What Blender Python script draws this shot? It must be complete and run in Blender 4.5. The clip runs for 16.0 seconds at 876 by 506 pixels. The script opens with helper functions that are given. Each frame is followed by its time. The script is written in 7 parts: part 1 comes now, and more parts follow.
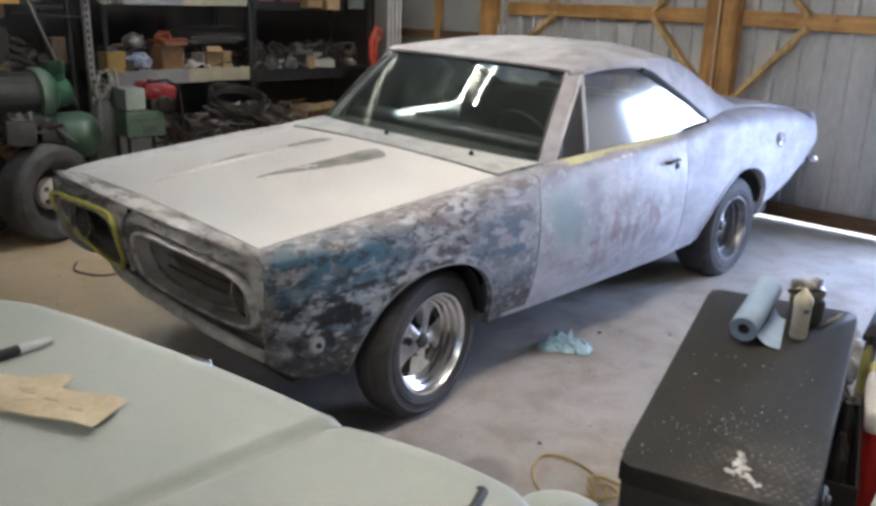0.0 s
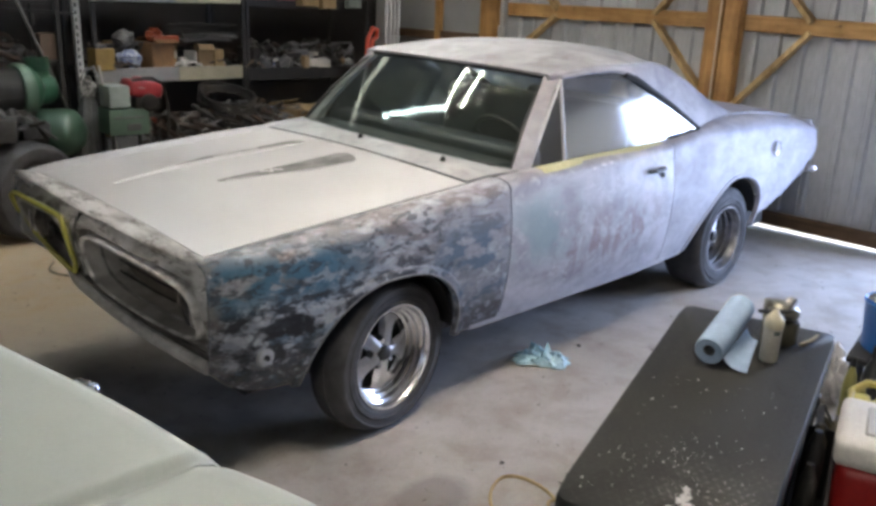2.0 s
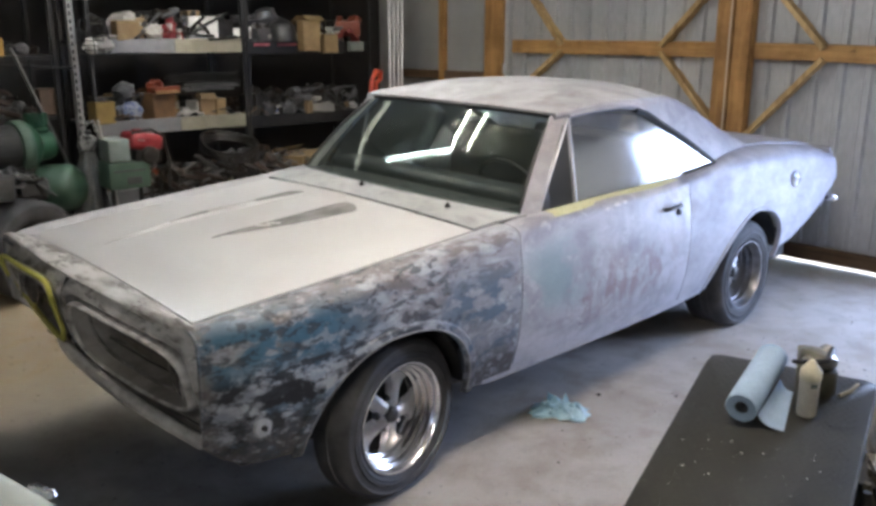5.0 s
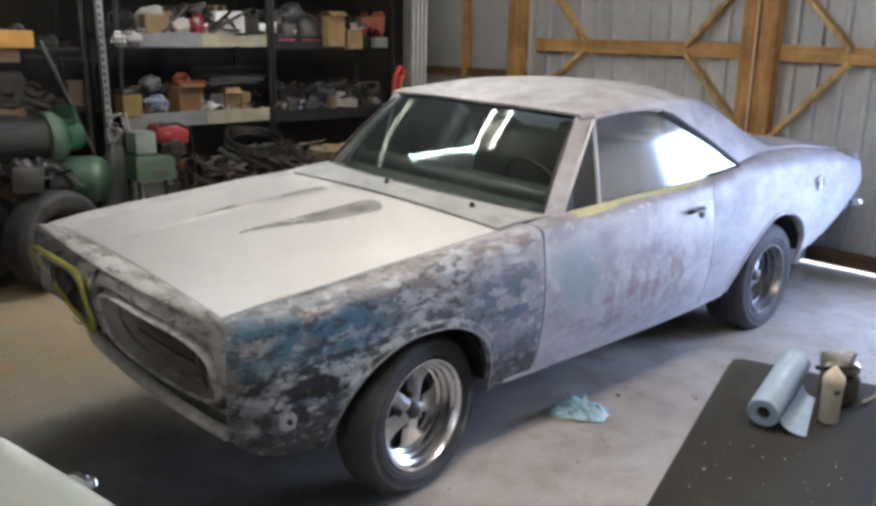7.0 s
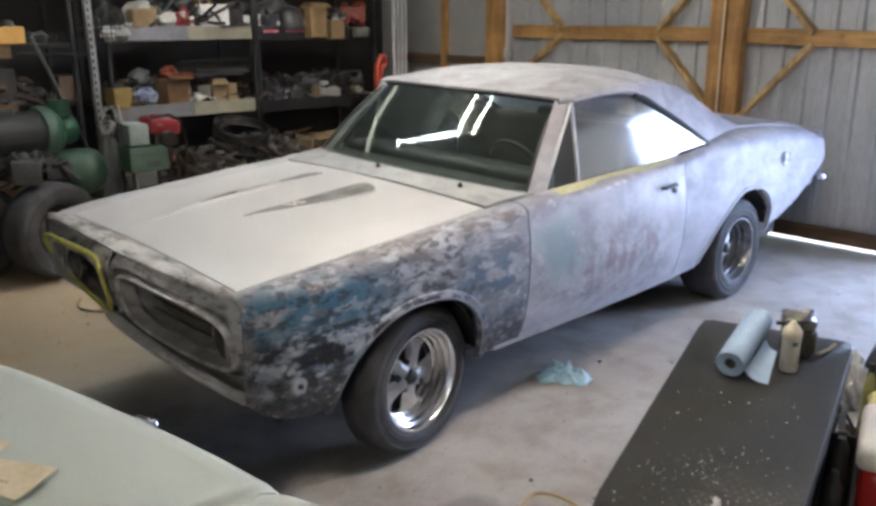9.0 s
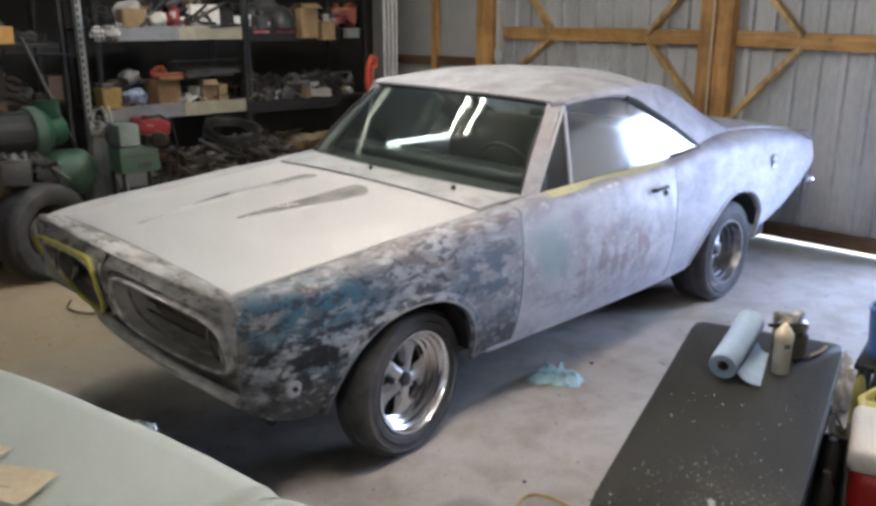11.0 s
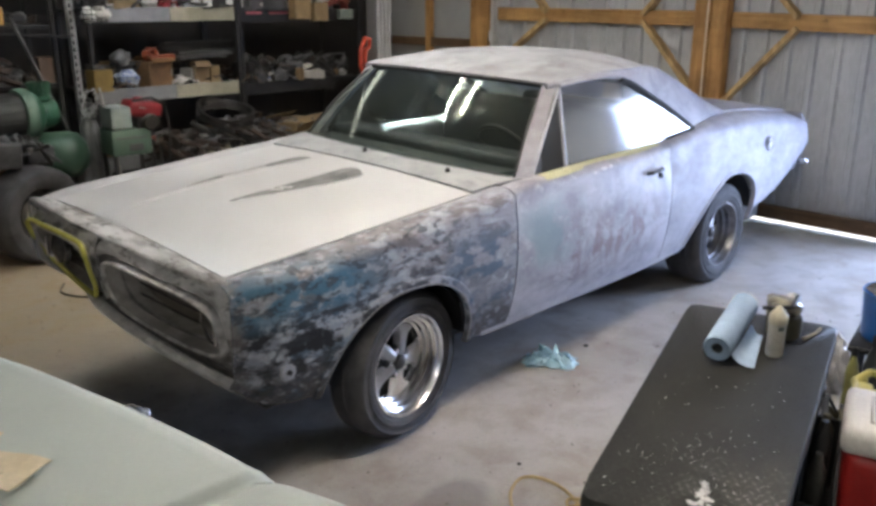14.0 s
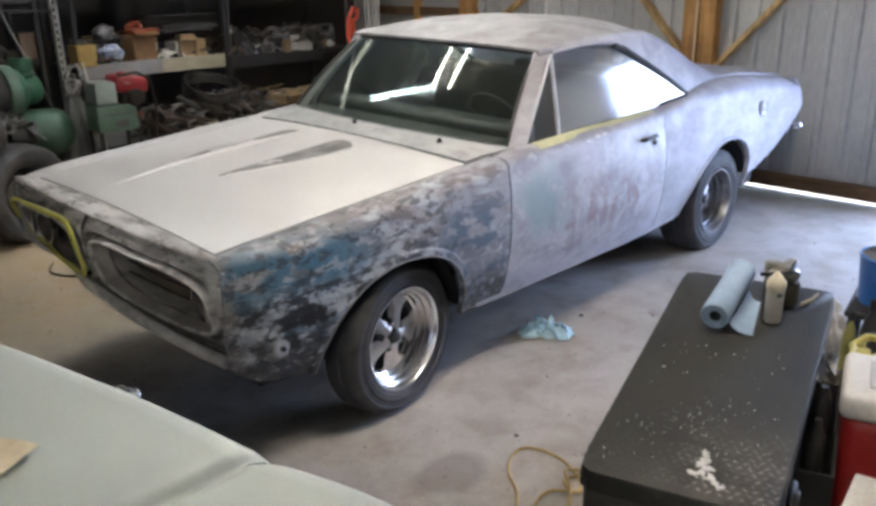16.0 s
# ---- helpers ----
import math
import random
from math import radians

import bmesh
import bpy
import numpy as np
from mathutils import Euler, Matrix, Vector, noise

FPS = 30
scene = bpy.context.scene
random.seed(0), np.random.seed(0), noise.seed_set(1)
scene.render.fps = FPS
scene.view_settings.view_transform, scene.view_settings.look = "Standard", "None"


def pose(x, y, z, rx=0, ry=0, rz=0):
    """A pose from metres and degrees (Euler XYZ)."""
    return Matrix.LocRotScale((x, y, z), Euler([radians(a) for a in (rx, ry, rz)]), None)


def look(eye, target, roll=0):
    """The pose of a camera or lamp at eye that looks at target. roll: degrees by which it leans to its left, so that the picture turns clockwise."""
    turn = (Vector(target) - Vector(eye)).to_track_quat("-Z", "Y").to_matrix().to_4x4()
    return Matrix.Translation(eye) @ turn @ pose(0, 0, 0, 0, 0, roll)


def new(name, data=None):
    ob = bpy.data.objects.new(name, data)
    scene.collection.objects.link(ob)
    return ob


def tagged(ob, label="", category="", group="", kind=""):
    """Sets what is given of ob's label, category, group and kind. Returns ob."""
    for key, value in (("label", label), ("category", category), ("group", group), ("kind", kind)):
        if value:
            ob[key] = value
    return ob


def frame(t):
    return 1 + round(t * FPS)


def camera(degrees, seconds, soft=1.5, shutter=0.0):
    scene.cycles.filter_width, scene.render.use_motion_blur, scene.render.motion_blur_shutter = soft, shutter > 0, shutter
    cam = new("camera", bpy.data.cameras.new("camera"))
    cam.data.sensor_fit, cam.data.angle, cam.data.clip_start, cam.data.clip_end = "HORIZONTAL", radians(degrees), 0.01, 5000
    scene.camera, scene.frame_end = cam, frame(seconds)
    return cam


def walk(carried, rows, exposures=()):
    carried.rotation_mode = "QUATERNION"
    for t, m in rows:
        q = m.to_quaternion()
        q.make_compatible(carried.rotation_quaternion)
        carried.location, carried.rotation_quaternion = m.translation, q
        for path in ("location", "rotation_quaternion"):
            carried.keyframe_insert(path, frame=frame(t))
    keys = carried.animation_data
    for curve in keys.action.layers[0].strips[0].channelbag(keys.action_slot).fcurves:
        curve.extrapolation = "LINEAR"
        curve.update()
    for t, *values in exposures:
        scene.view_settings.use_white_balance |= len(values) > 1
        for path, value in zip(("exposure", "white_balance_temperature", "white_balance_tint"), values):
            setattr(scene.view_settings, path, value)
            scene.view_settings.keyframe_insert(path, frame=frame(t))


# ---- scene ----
cam = camera(56.0, 16.0, soft=3.3)
PATH = [
    (0, (-2.25, -3.011, 1.686), (-0.883, -1.676, 1.096), 1.6),
    (0.5, (-2.23, -3.025, 1.693), (-0.858, -1.697, 1.098), 1.7),
    (1, (-2.161, -3.047, 1.7), (-0.786, -1.716, 1.119), 1.7),
    (1.5, (-2.077, -3.051, 1.695), (-0.715, -1.709, 1.108), 2.3),
    (2, (-2.012, -3.063, 1.693), (-0.671, -1.702, 1.102), 2.3),
    (2.5, (-1.985, -3.093, 1.7), (-0.65, -1.729, 1.103), 2.6),
    (3, (-1.94, -3.096, 1.697), (-0.603, -1.732, 1.103), 2.7),
    (3.5, (-1.895, -3.079, 1.697), (-0.563, -1.708, 1.108), 2.5),
    (4, (-1.873, -2.969, 1.696), (-0.541, -1.597, 1.108), 0.9),
    (4.5, (-1.861, -2.939, 1.699), (-0.521, -1.562, 1.145), -0.8),
    (4.7, (-1.859, -2.948, 1.701), (-0.515, -1.559, 1.187), -0.5),
    (6.8, (-1.863, -2.943, 1.719), (-0.565, -1.511, 1.203), 1.0),
    (7, (-1.897, -2.946, 1.723), (-0.597, -1.517, 1.204), 0.8),
    (7.5, (-1.954, -2.981, 1.716), (-0.648, -1.564, 1.183), 0.0),
    (8, (-2.0, -3.086, 1.731), (-0.675, -1.688, 1.192), 0.4),
    (8.5, (-2.064, -3.138, 1.734), (-0.739, -1.742, 1.188), 0.4),
    (9, (-2.103, -3.09, 1.746), (-0.772, -1.701, 1.197), -0.2),
    (11.5, (-2.124, -3.077, 1.756), (-0.77, -1.712, 1.204), 0.2),
    (12, (-2.126, -3.075, 1.756), (-0.773, -1.714, 1.195), 0.3),
    (12.5, (-2.118, -3.071, 1.754), (-0.766, -1.713, 1.184), 0.4),
    (13, (-2.119, -3.073, 1.756), (-0.767, -1.717, 1.178), 0.4),
    (13.5, (-2.115, -3.071, 1.754), (-0.763, -1.718, 1.171), 0.3),
    (14, (-2.114, -3.071, 1.755), (-0.762, -1.72, 1.166), 0.1),
    (14.5, (-2.118, -3.079, 1.761), (-0.766, -1.731, 1.164), -0.4),
    (15, (-2.106, -3.076, 1.755), (-0.755, -1.732, 1.149), -1.0),
    (15.5, (-2.102, -3.048, 1.742), (-0.748, -1.717, 1.115), -0.9),
    (16, (-2.087, -3.039, 1.74), (-0.737, -1.715, 1.087), -0.8),
]
walk(cam, [(t, look(eye, target, roll)) for t, eye, target, roll in PATH])

# ---- world, sun, large lights, exposure ----
scene.view_settings.exposure = 2.78
world = bpy.data.worlds.new("sky")
scene.world = world
world.use_nodes = True
wn = world.node_tree.nodes
sky = wn.new("ShaderNodeTexSky")
sky.sky_type, sky.sun_disc = "NISHITA", False
sky.sun_elevation, sky.sun_rotation = radians(48), radians(-20)
world.node_tree.links.new(sky.outputs[0], wn["Background"].inputs[0])
wn["Background"].inputs[1].default_value = 0.12
sun_data = bpy.data.lights.new("sun", "SUN")
sun_data.energy, sun_data.angle, sun_data.color = 3.0, radians(0.5), (1.0, 0.95, 0.88)
sun = new("sun", sun_data)
sun.matrix_world = look((8, 20, 24), (3, 0, 0))


def area(name, eye, target, sx, sy, watts, color):
    d = bpy.data.lights.new(name, "AREA")
    d.shape, d.size, d.size_y, d.energy, d.color = "RECTANGLE", sx, sy, watts, color
    ob = new(name, d)
    ob.matrix_world = look(eye, target)
    return ob


# daylight that enters by the open door in the end wall
area("door_daylight", (4.60, -2.15, 0.95), (0.0, -1.2, 0.6), 0.95, 1.5, 23, (0.48, 0.62, 1.0))

# ---- materials ----


def nodes_of(name):
    m = bpy.data.materials.new(name)
    m.use_nodes = True
    nt = m.node_tree
    return m, nt.nodes, nt.links, nt.nodes["Principled BSDF"]


def coords(n, l, scale=(1, 1, 1)):
    tc, mp = n.new("ShaderNodeTexCoord"), n.new("ShaderNodeMapping")
    mp.inputs["Scale"].default_value = scale
    l.new(tc.outputs["Object"], mp.inputs[0])
    return mp.outputs[0]


def noise_of(n, l, vec, scale, detail=4.0, rough=0.55, distort=0.0):
    t = n.new("ShaderNodeTexNoise")
    t.inputs["Scale"].default_value, t.inputs["Detail"].default_value = scale, detail
    t.inputs["Roughness"].default_value, t.inputs["Distortion"].default_value = rough, distort
    l.new(vec, t.inputs["Vector"])
    return t.outputs["Fac"]


def ramp_of(n, l, fac, stops, mode="LINEAR"):
    r = n.new("ShaderNodeValToRGB")
    r.color_ramp.interpolation = mode
    e = r.color_ramp.elements
    while len(e) < len(stops):
        e.new(0.5)
    for el, (p, c) in zip(e, stops):
        el.position, el.color = p, (*c, 1) if len(c) == 3 else c
    l.new(fac, r.inputs[0])
    return r.outputs[0]


def mix_of(n, l, fac, a, b, mode="MIX"):
    m = n.new("ShaderNodeMix")
    m.data_type, m.blend_type = "RGBA", mode
    for sock, v in ((0, fac), (6, a), (7, b)):
        if isinstance(v, (int, float)):
            m.inputs[sock].default_value = v
        elif isinstance(v, tuple):
            m.inputs[sock].default_value = (*v, 1)
        else:
            l.new(v, m.inputs[sock])
    return m.outputs[2]


def bump_of(n, l, bsdf, height, strength, distance=0.01):
    b = n.new("ShaderNodeBump")
    b.inputs["Strength"].default_value, b.inputs["Distance"].default_value = strength, distance
    l.new(height, b.inputs["Height"])
    l.new(b.outputs[0], bsdf.inputs["Normal"])


def worn(name, c1, c2, scale=5.0, rough=0.6, metal=0.0, bump=0.15, fine=70.0, stretch=(1, 1, 1), coat=0.0, spread=0.18, vary=0.0, grain=0.35, shine=0.5):
    """A surface of two tones: broad mottling, fine grain, a little relief."""
    m, n, l, b = nodes_of(name)
    v = coords(n, l, stretch)
    big = noise_of(n, l, v, scale, 5.0, 0.6, 0.4)
    col = ramp_of(n, l, big, [(0.5 - spread, c1), (0.5 + spread, c2)])
    small = noise_of(n, l, v, fine, 3.0)
    col = mix_of(n, l, grain, col, ramp_of(n, l, small, [(0.3, (0.55, 0.55, 0.55)), (0.7, (1, 1, 1))]), "MULTIPLY")
    b.inputs["Specular IOR Level"].default_value = shine
    if vary:
        oi = n.new("ShaderNodeObjectInfo")
        col = mix_of(n, l, vary, col, ramp_of(n, l, oi.outputs["Random"], [(0, (0.45, 0.45, 0.45)), (1, (1, 1, 1))]), "MULTIPLY")
    l.new(col, b.inputs["Base Color"])
    rr = n.new("ShaderNodeMapRange")
    rr.inputs["To Min"].default_value, rr.inputs["To Max"].default_value = max(0.02, rough - 0.12), min(1, rough + 0.12)
    l.new(big, rr.inputs[0])
    l.new(rr.outputs[0], b.inputs["Roughness"])
    b.inputs["Metallic"].default_value = metal
    b.inputs["Coat Weight"].default_value = coat
    b.inputs["Coat Roughness"].default_value = 0.16
    if bump:
        bump_of(n, l, b, small, bump, 0.004)
    return m


def plain(name, c, rough=0.5, metal=0.0, coat=0.0):
    d = tuple(x * 0.8 for x in c)
    return worn(name, d, c, 9.0, rough, metal, 0.05, 120.0, coat=coat)


def concrete(name):
    m, n, l, b = nodes_of(name)
    v = coords(n, l)
    big = noise_of(n, l, v, 0.9, 6.0, 0.62, 0.6)
    mid = noise_of(n, l, v, 4.5, 6.0, 0.65, 0.3)
    fine = noise_of(n, l, v, 90.0, 3.0)
    col = ramp_of(n, l, big, [(0.3, (0.33, 0.305, 0.275)), (0.5, (0.44, 0.42, 0.395)), (0.72, (0.52, 0.505, 0.485))])
    col = mix_of(n, l, 0.6, col, ramp_of(n, l, mid, [(0.36, (0.62, 0.55, 0.47)), (0.56, (1, 1, 1))]), "MULTIPLY")
    spots = noise_of(n, l, v, 1.7, 4.0, 0.6, 0.2)
    col = mix_of(n, l, ramp_of(n, l, spots, [(0.60, (0, 0, 0)), (0.74, (0.5, 0.5, 0.5))]), col, (0.11, 0.095, 0.075))
    soil = times(n, l, boxed(n, l, 1, 0.75, 9.0, 0.7), ramp_of(n, l, mid, [(0.3, (0.55, 0.55, 0.55)), (0.6, (0.95, 0.95, 0.95))]))
    col = mix_of(n, l, soil, col, (0.40, 0.31, 0.19))
    col = mix_of(n, l, 0.3, col, ramp_of(n, l, fine, [(0.3, (0.6, 0.6, 0.6)), (0.7, (1, 1, 1))]), "MULTIPLY")
    # one darker, rounded patch beside the tool box
    far = n.new("ShaderNodeVectorMath")
    far.operation = "DISTANCE"
    l.new(coords(n, l, (1.0, 1.35, 0.0)), far.inputs[0])
    far.inputs[1].default_value = (-0.21, -1.26 * 1.35, 0.0)
    edge = n.new("ShaderNodeMath")
    edge.operation = "MULTIPLY_ADD"
    l.new(mid, edge.inputs[0])
    edge.inputs[1].default_value = 0.10
    l.new(far.outputs["Value"], edge.inputs[2])
    col = mix_of(n, l, ramp_of(n, l, edge.outputs[0], [(0.17, (0.55, 0.55, 0.55)), (0.23, (0, 0, 0))]), col, (0.17, 0.155, 0.145))
    crumb = noise_of(n, l, v, 26.0, 4.0, 0.7, 0.2)
    col = mix_of(n, l, ramp_of(n, l, crumb, [(0.645, (0, 0, 0)), (0.69, (0.8, 0.8, 0.8))]), col, (0.07, 0.06, 0.05))
    l.new(col, b.inputs["Base Color"])
    l.new(ramp_of(n, l, mid, [(0.3, (0.5, 0.5, 0.5)), (0.7, (0.78, 0.78, 0.78))]), b.inputs["Roughness"])
    bump_of(n, l, b, mid, 0.25, 0.01)
    return m


def wood(name, c1, c2, axis):
    """Sawn lumber, the grain along the axis 0, 1 or 2."""
    m, n, l, b = nodes_of(name)
    s = [26.0, 26.0, 26.0]
    s[axis] = 1.6
    v = coords(n, l, s)
    g = noise_of(n, l, v, 1.0, 6.0, 0.6, 0.8)
    broad = noise_of(n, l, coords(n, l), 3.4, 6.0, 0.65)
    col = ramp_of(n, l, g, [(0.3, c1), (0.62, c2)])
    col = mix_of(n, l, 0.75, col, ramp_of(n, l, broad, [(0.36, (0.5, 0.46, 0.42)), (0.60, (1, 1, 1))]), "MULTIPLY")
    knot = noise_of(n, l, coords(n, l), 11.0, 2.0)
    col = mix_of(n, l, ramp_of(n, l, knot, [(0.70, (0, 0, 0)), (0.76, (0.8, 0.8, 0.8))]), col, (0.06, 0.032, 0.014))
    l.new(col, b.inputs["Base Color"])
    b.inputs["Roughness"].default_value = 0.7
    bump_of(n, l, b, g, 0.3, 0.004)
    return m


def window_glass(name, tint, rough=0.0, shine=(1, 1, 1), dust_haze=0.0, gloss=1.25, haze_colour=(0.52, 0.64, 0.50)):
    m, n, l, b = nodes_of(name)
    out = n["Material Output"]
    tr, gl, mx, fr = n.new("ShaderNodeBsdfTransparent"), n.new("ShaderNodeBsdfGlossy"), n.new("ShaderNodeMixShader"), n.new("ShaderNodeFresnel")
    tr.inputs[0].default_value = (*tint, 1)
    gl.inputs["Roughness"].default_value = rough
    gl.inputs["Color"].default_value = (*shine, 1)
    fr.inputs["IOR"].default_value = 1.52
    mul = n.new("ShaderNodeMath")
    mul.operation = "MULTIPLY"
    mul.inputs[1].default_value = gloss
    mul.use_clamp = True
    l.new(fr.outputs[0], mul.inputs[0])
    l.new(mul.outputs[0], mx.inputs[0])
    l.new(tr.outputs[0], mx.inputs[1])
    l.new(gl.outputs[0], mx.inputs[2])
    # diffuse haze mixed in, in place of pale reflections of ceiling and walls
    df, md = n.new("ShaderNodeBsdfDiffuse"), n.new("ShaderNodeMixShader")
    df.inputs[0].default_value = (*haze_colour, 1)
    haze = ramp_of(n, l, noise_of(n, l, coords(n, l, (1.0, 2.2, 0.8)), 2.6, 5.0, 0.6, 0.6), [(0.36, (dust_haze * 0.4,) * 3), (0.7, (dust_haze * 1.6,) * 3)])
    l.new(haze, md.inputs[0])
    l.new(mx.outputs[0], md.inputs[1])
    l.new(df.outputs[0], md.inputs[2])
    l.new(md.outputs[0], out.inputs[0])
    return m


def glow(name, c, strength):
    m, n, l, b = nodes_of(name)
    b.inputs["Base Color"].default_value = (*c, 1)
    b.inputs["Emission Color"].default_value = (*c, 1)
    b.inputs["Emission Strength"].default_value = strength
    return m


def primer(name, base, pale, brown, amount):
    """Sanded body primer: cloudy grey, rubbed pale and rusty-brown patches drawn out along the panel."""
    m, n, l, b = nodes_of(name)
    v = coords(n, l, (1.0, 1.0, 1.7))
    cloud = noise_of(n, l, v, 4.0, 7.0, 0.66, 0.4)
    col = ramp_of(n, l, cloud, [(0.38, base), (0.60, pale)])
    rub_glint = noise_of(n, l, coords(n, l, (1.2, 1.2, 2.2)), 4.6, 7.0, 0.68, 0.3)
    col = mix_of(n, l, ramp_of(n, l, rub_glint, [(0.53, (0, 0, 0)), (0.66, (amount, amount, amount))]), col, brown)
    fine = noise_of(n, l, v, 60.0, 3.0)
    col = mix_of(n, l, 0.16, col, ramp_of(n, l, fine, [(0.3, (0.5, 0.5, 0.5)), (0.7, (1, 1, 1))]), "MULTIPLY")
    l.new(col, b.inputs["Base Color"])
    l.new(ramp_of(n, l, rub_glint, [(0.35, (0.48, 0.48, 0.48)), (0.7, (0.72, 0.72, 0.72))]), b.inputs["Roughness"])
    bump_of(n, l, b, cloud, 0.05, 0.004)
    return m


def nose_primer(name):
    """Much-rubbed nose paint: pale filler, grey primer and brown-black smears drawn out sideways."""
    m, n, l, b = nodes_of(name)
    a = noise_of(n, l, coords(n, l, (1.5, 0.6, 1.5)), 7.0, 7.0, 0.64, 0.3)
    c = noise_of(n, l, coords(n, l, (1.8, 0.55, 1.8)), 11.0, 7.0, 0.66, 0.3)
    d = noise_of(n, l, coords(n, l), 22.0, 5.0, 0.6)
    col = ramp_of(n, l, a, [(0.36, (0.22, 0.21, 0.20)), (0.47, (0.37, 0.362, 0.355)), (0.58, (0.54, 0.535, 0.53))])
    col = mix_of(n, l, ramp_of(n, l, c, [(0.52, (0, 0, 0)), (0.59, (0.8, 0.8, 0.8))]), col, (0.085, 0.075, 0.066))
    col = mix_of(n, l, ramp_of(n, l, d, [(0.56, (0, 0, 0)), (0.66, (0.5, 0.5, 0.5))]), col, (0.55, 0.545, 0.54))
    l.new(col, b.inputs["Base Color"])
    l.new(ramp_of(n, l, c, [(0.4, (0.36, 0.36, 0.36)), (0.6, (0.6, 0.6, 0.6))]), b.inputs["Roughness"])
    bump_of(n, l, b, c, 0.08, 0.004)
    return m


def boxed(n, l, axis, lo, hi, soft):
    """1 where the axis lies between lo and hi, fading over soft."""
    tc, sp = n.new("ShaderNodeTexCoord"), n.new("ShaderNodeSeparateXYZ")
    l.new(tc.outputs["Object"], sp.inputs[0])
    outs = []
    for a, b_ in ((lo - soft, lo + soft), (hi + soft, hi - soft)):
        mr = n.new("ShaderNodeMapRange")
        mr.inputs["From Min"].default_value, mr.inputs["From Max"].default_value = a, b_
        l.new(sp.outputs[axis], mr.inputs[0])
        outs.append(mr.outputs[0])
    mu = n.new("ShaderNodeMath")
    mu.operation = "MULTIPLY"
    l.new(outs[0], mu.inputs[0])
    l.new(outs[1], mu.inputs[1])
    return mu.outputs[0]


def times(n, l, *f):
    out = f[0]
    for g in f[1:]:
        mu = n.new("ShaderNodeMath")
        mu.operation = "MULTIPLY"
        l.new(out, mu.inputs[0])
        if isinstance(g, (int, float)):
            mu.inputs[1].default_value = g
        else:
            l.new(g, mu.inputs[1])
        out = mu.outputs[0]
    return out


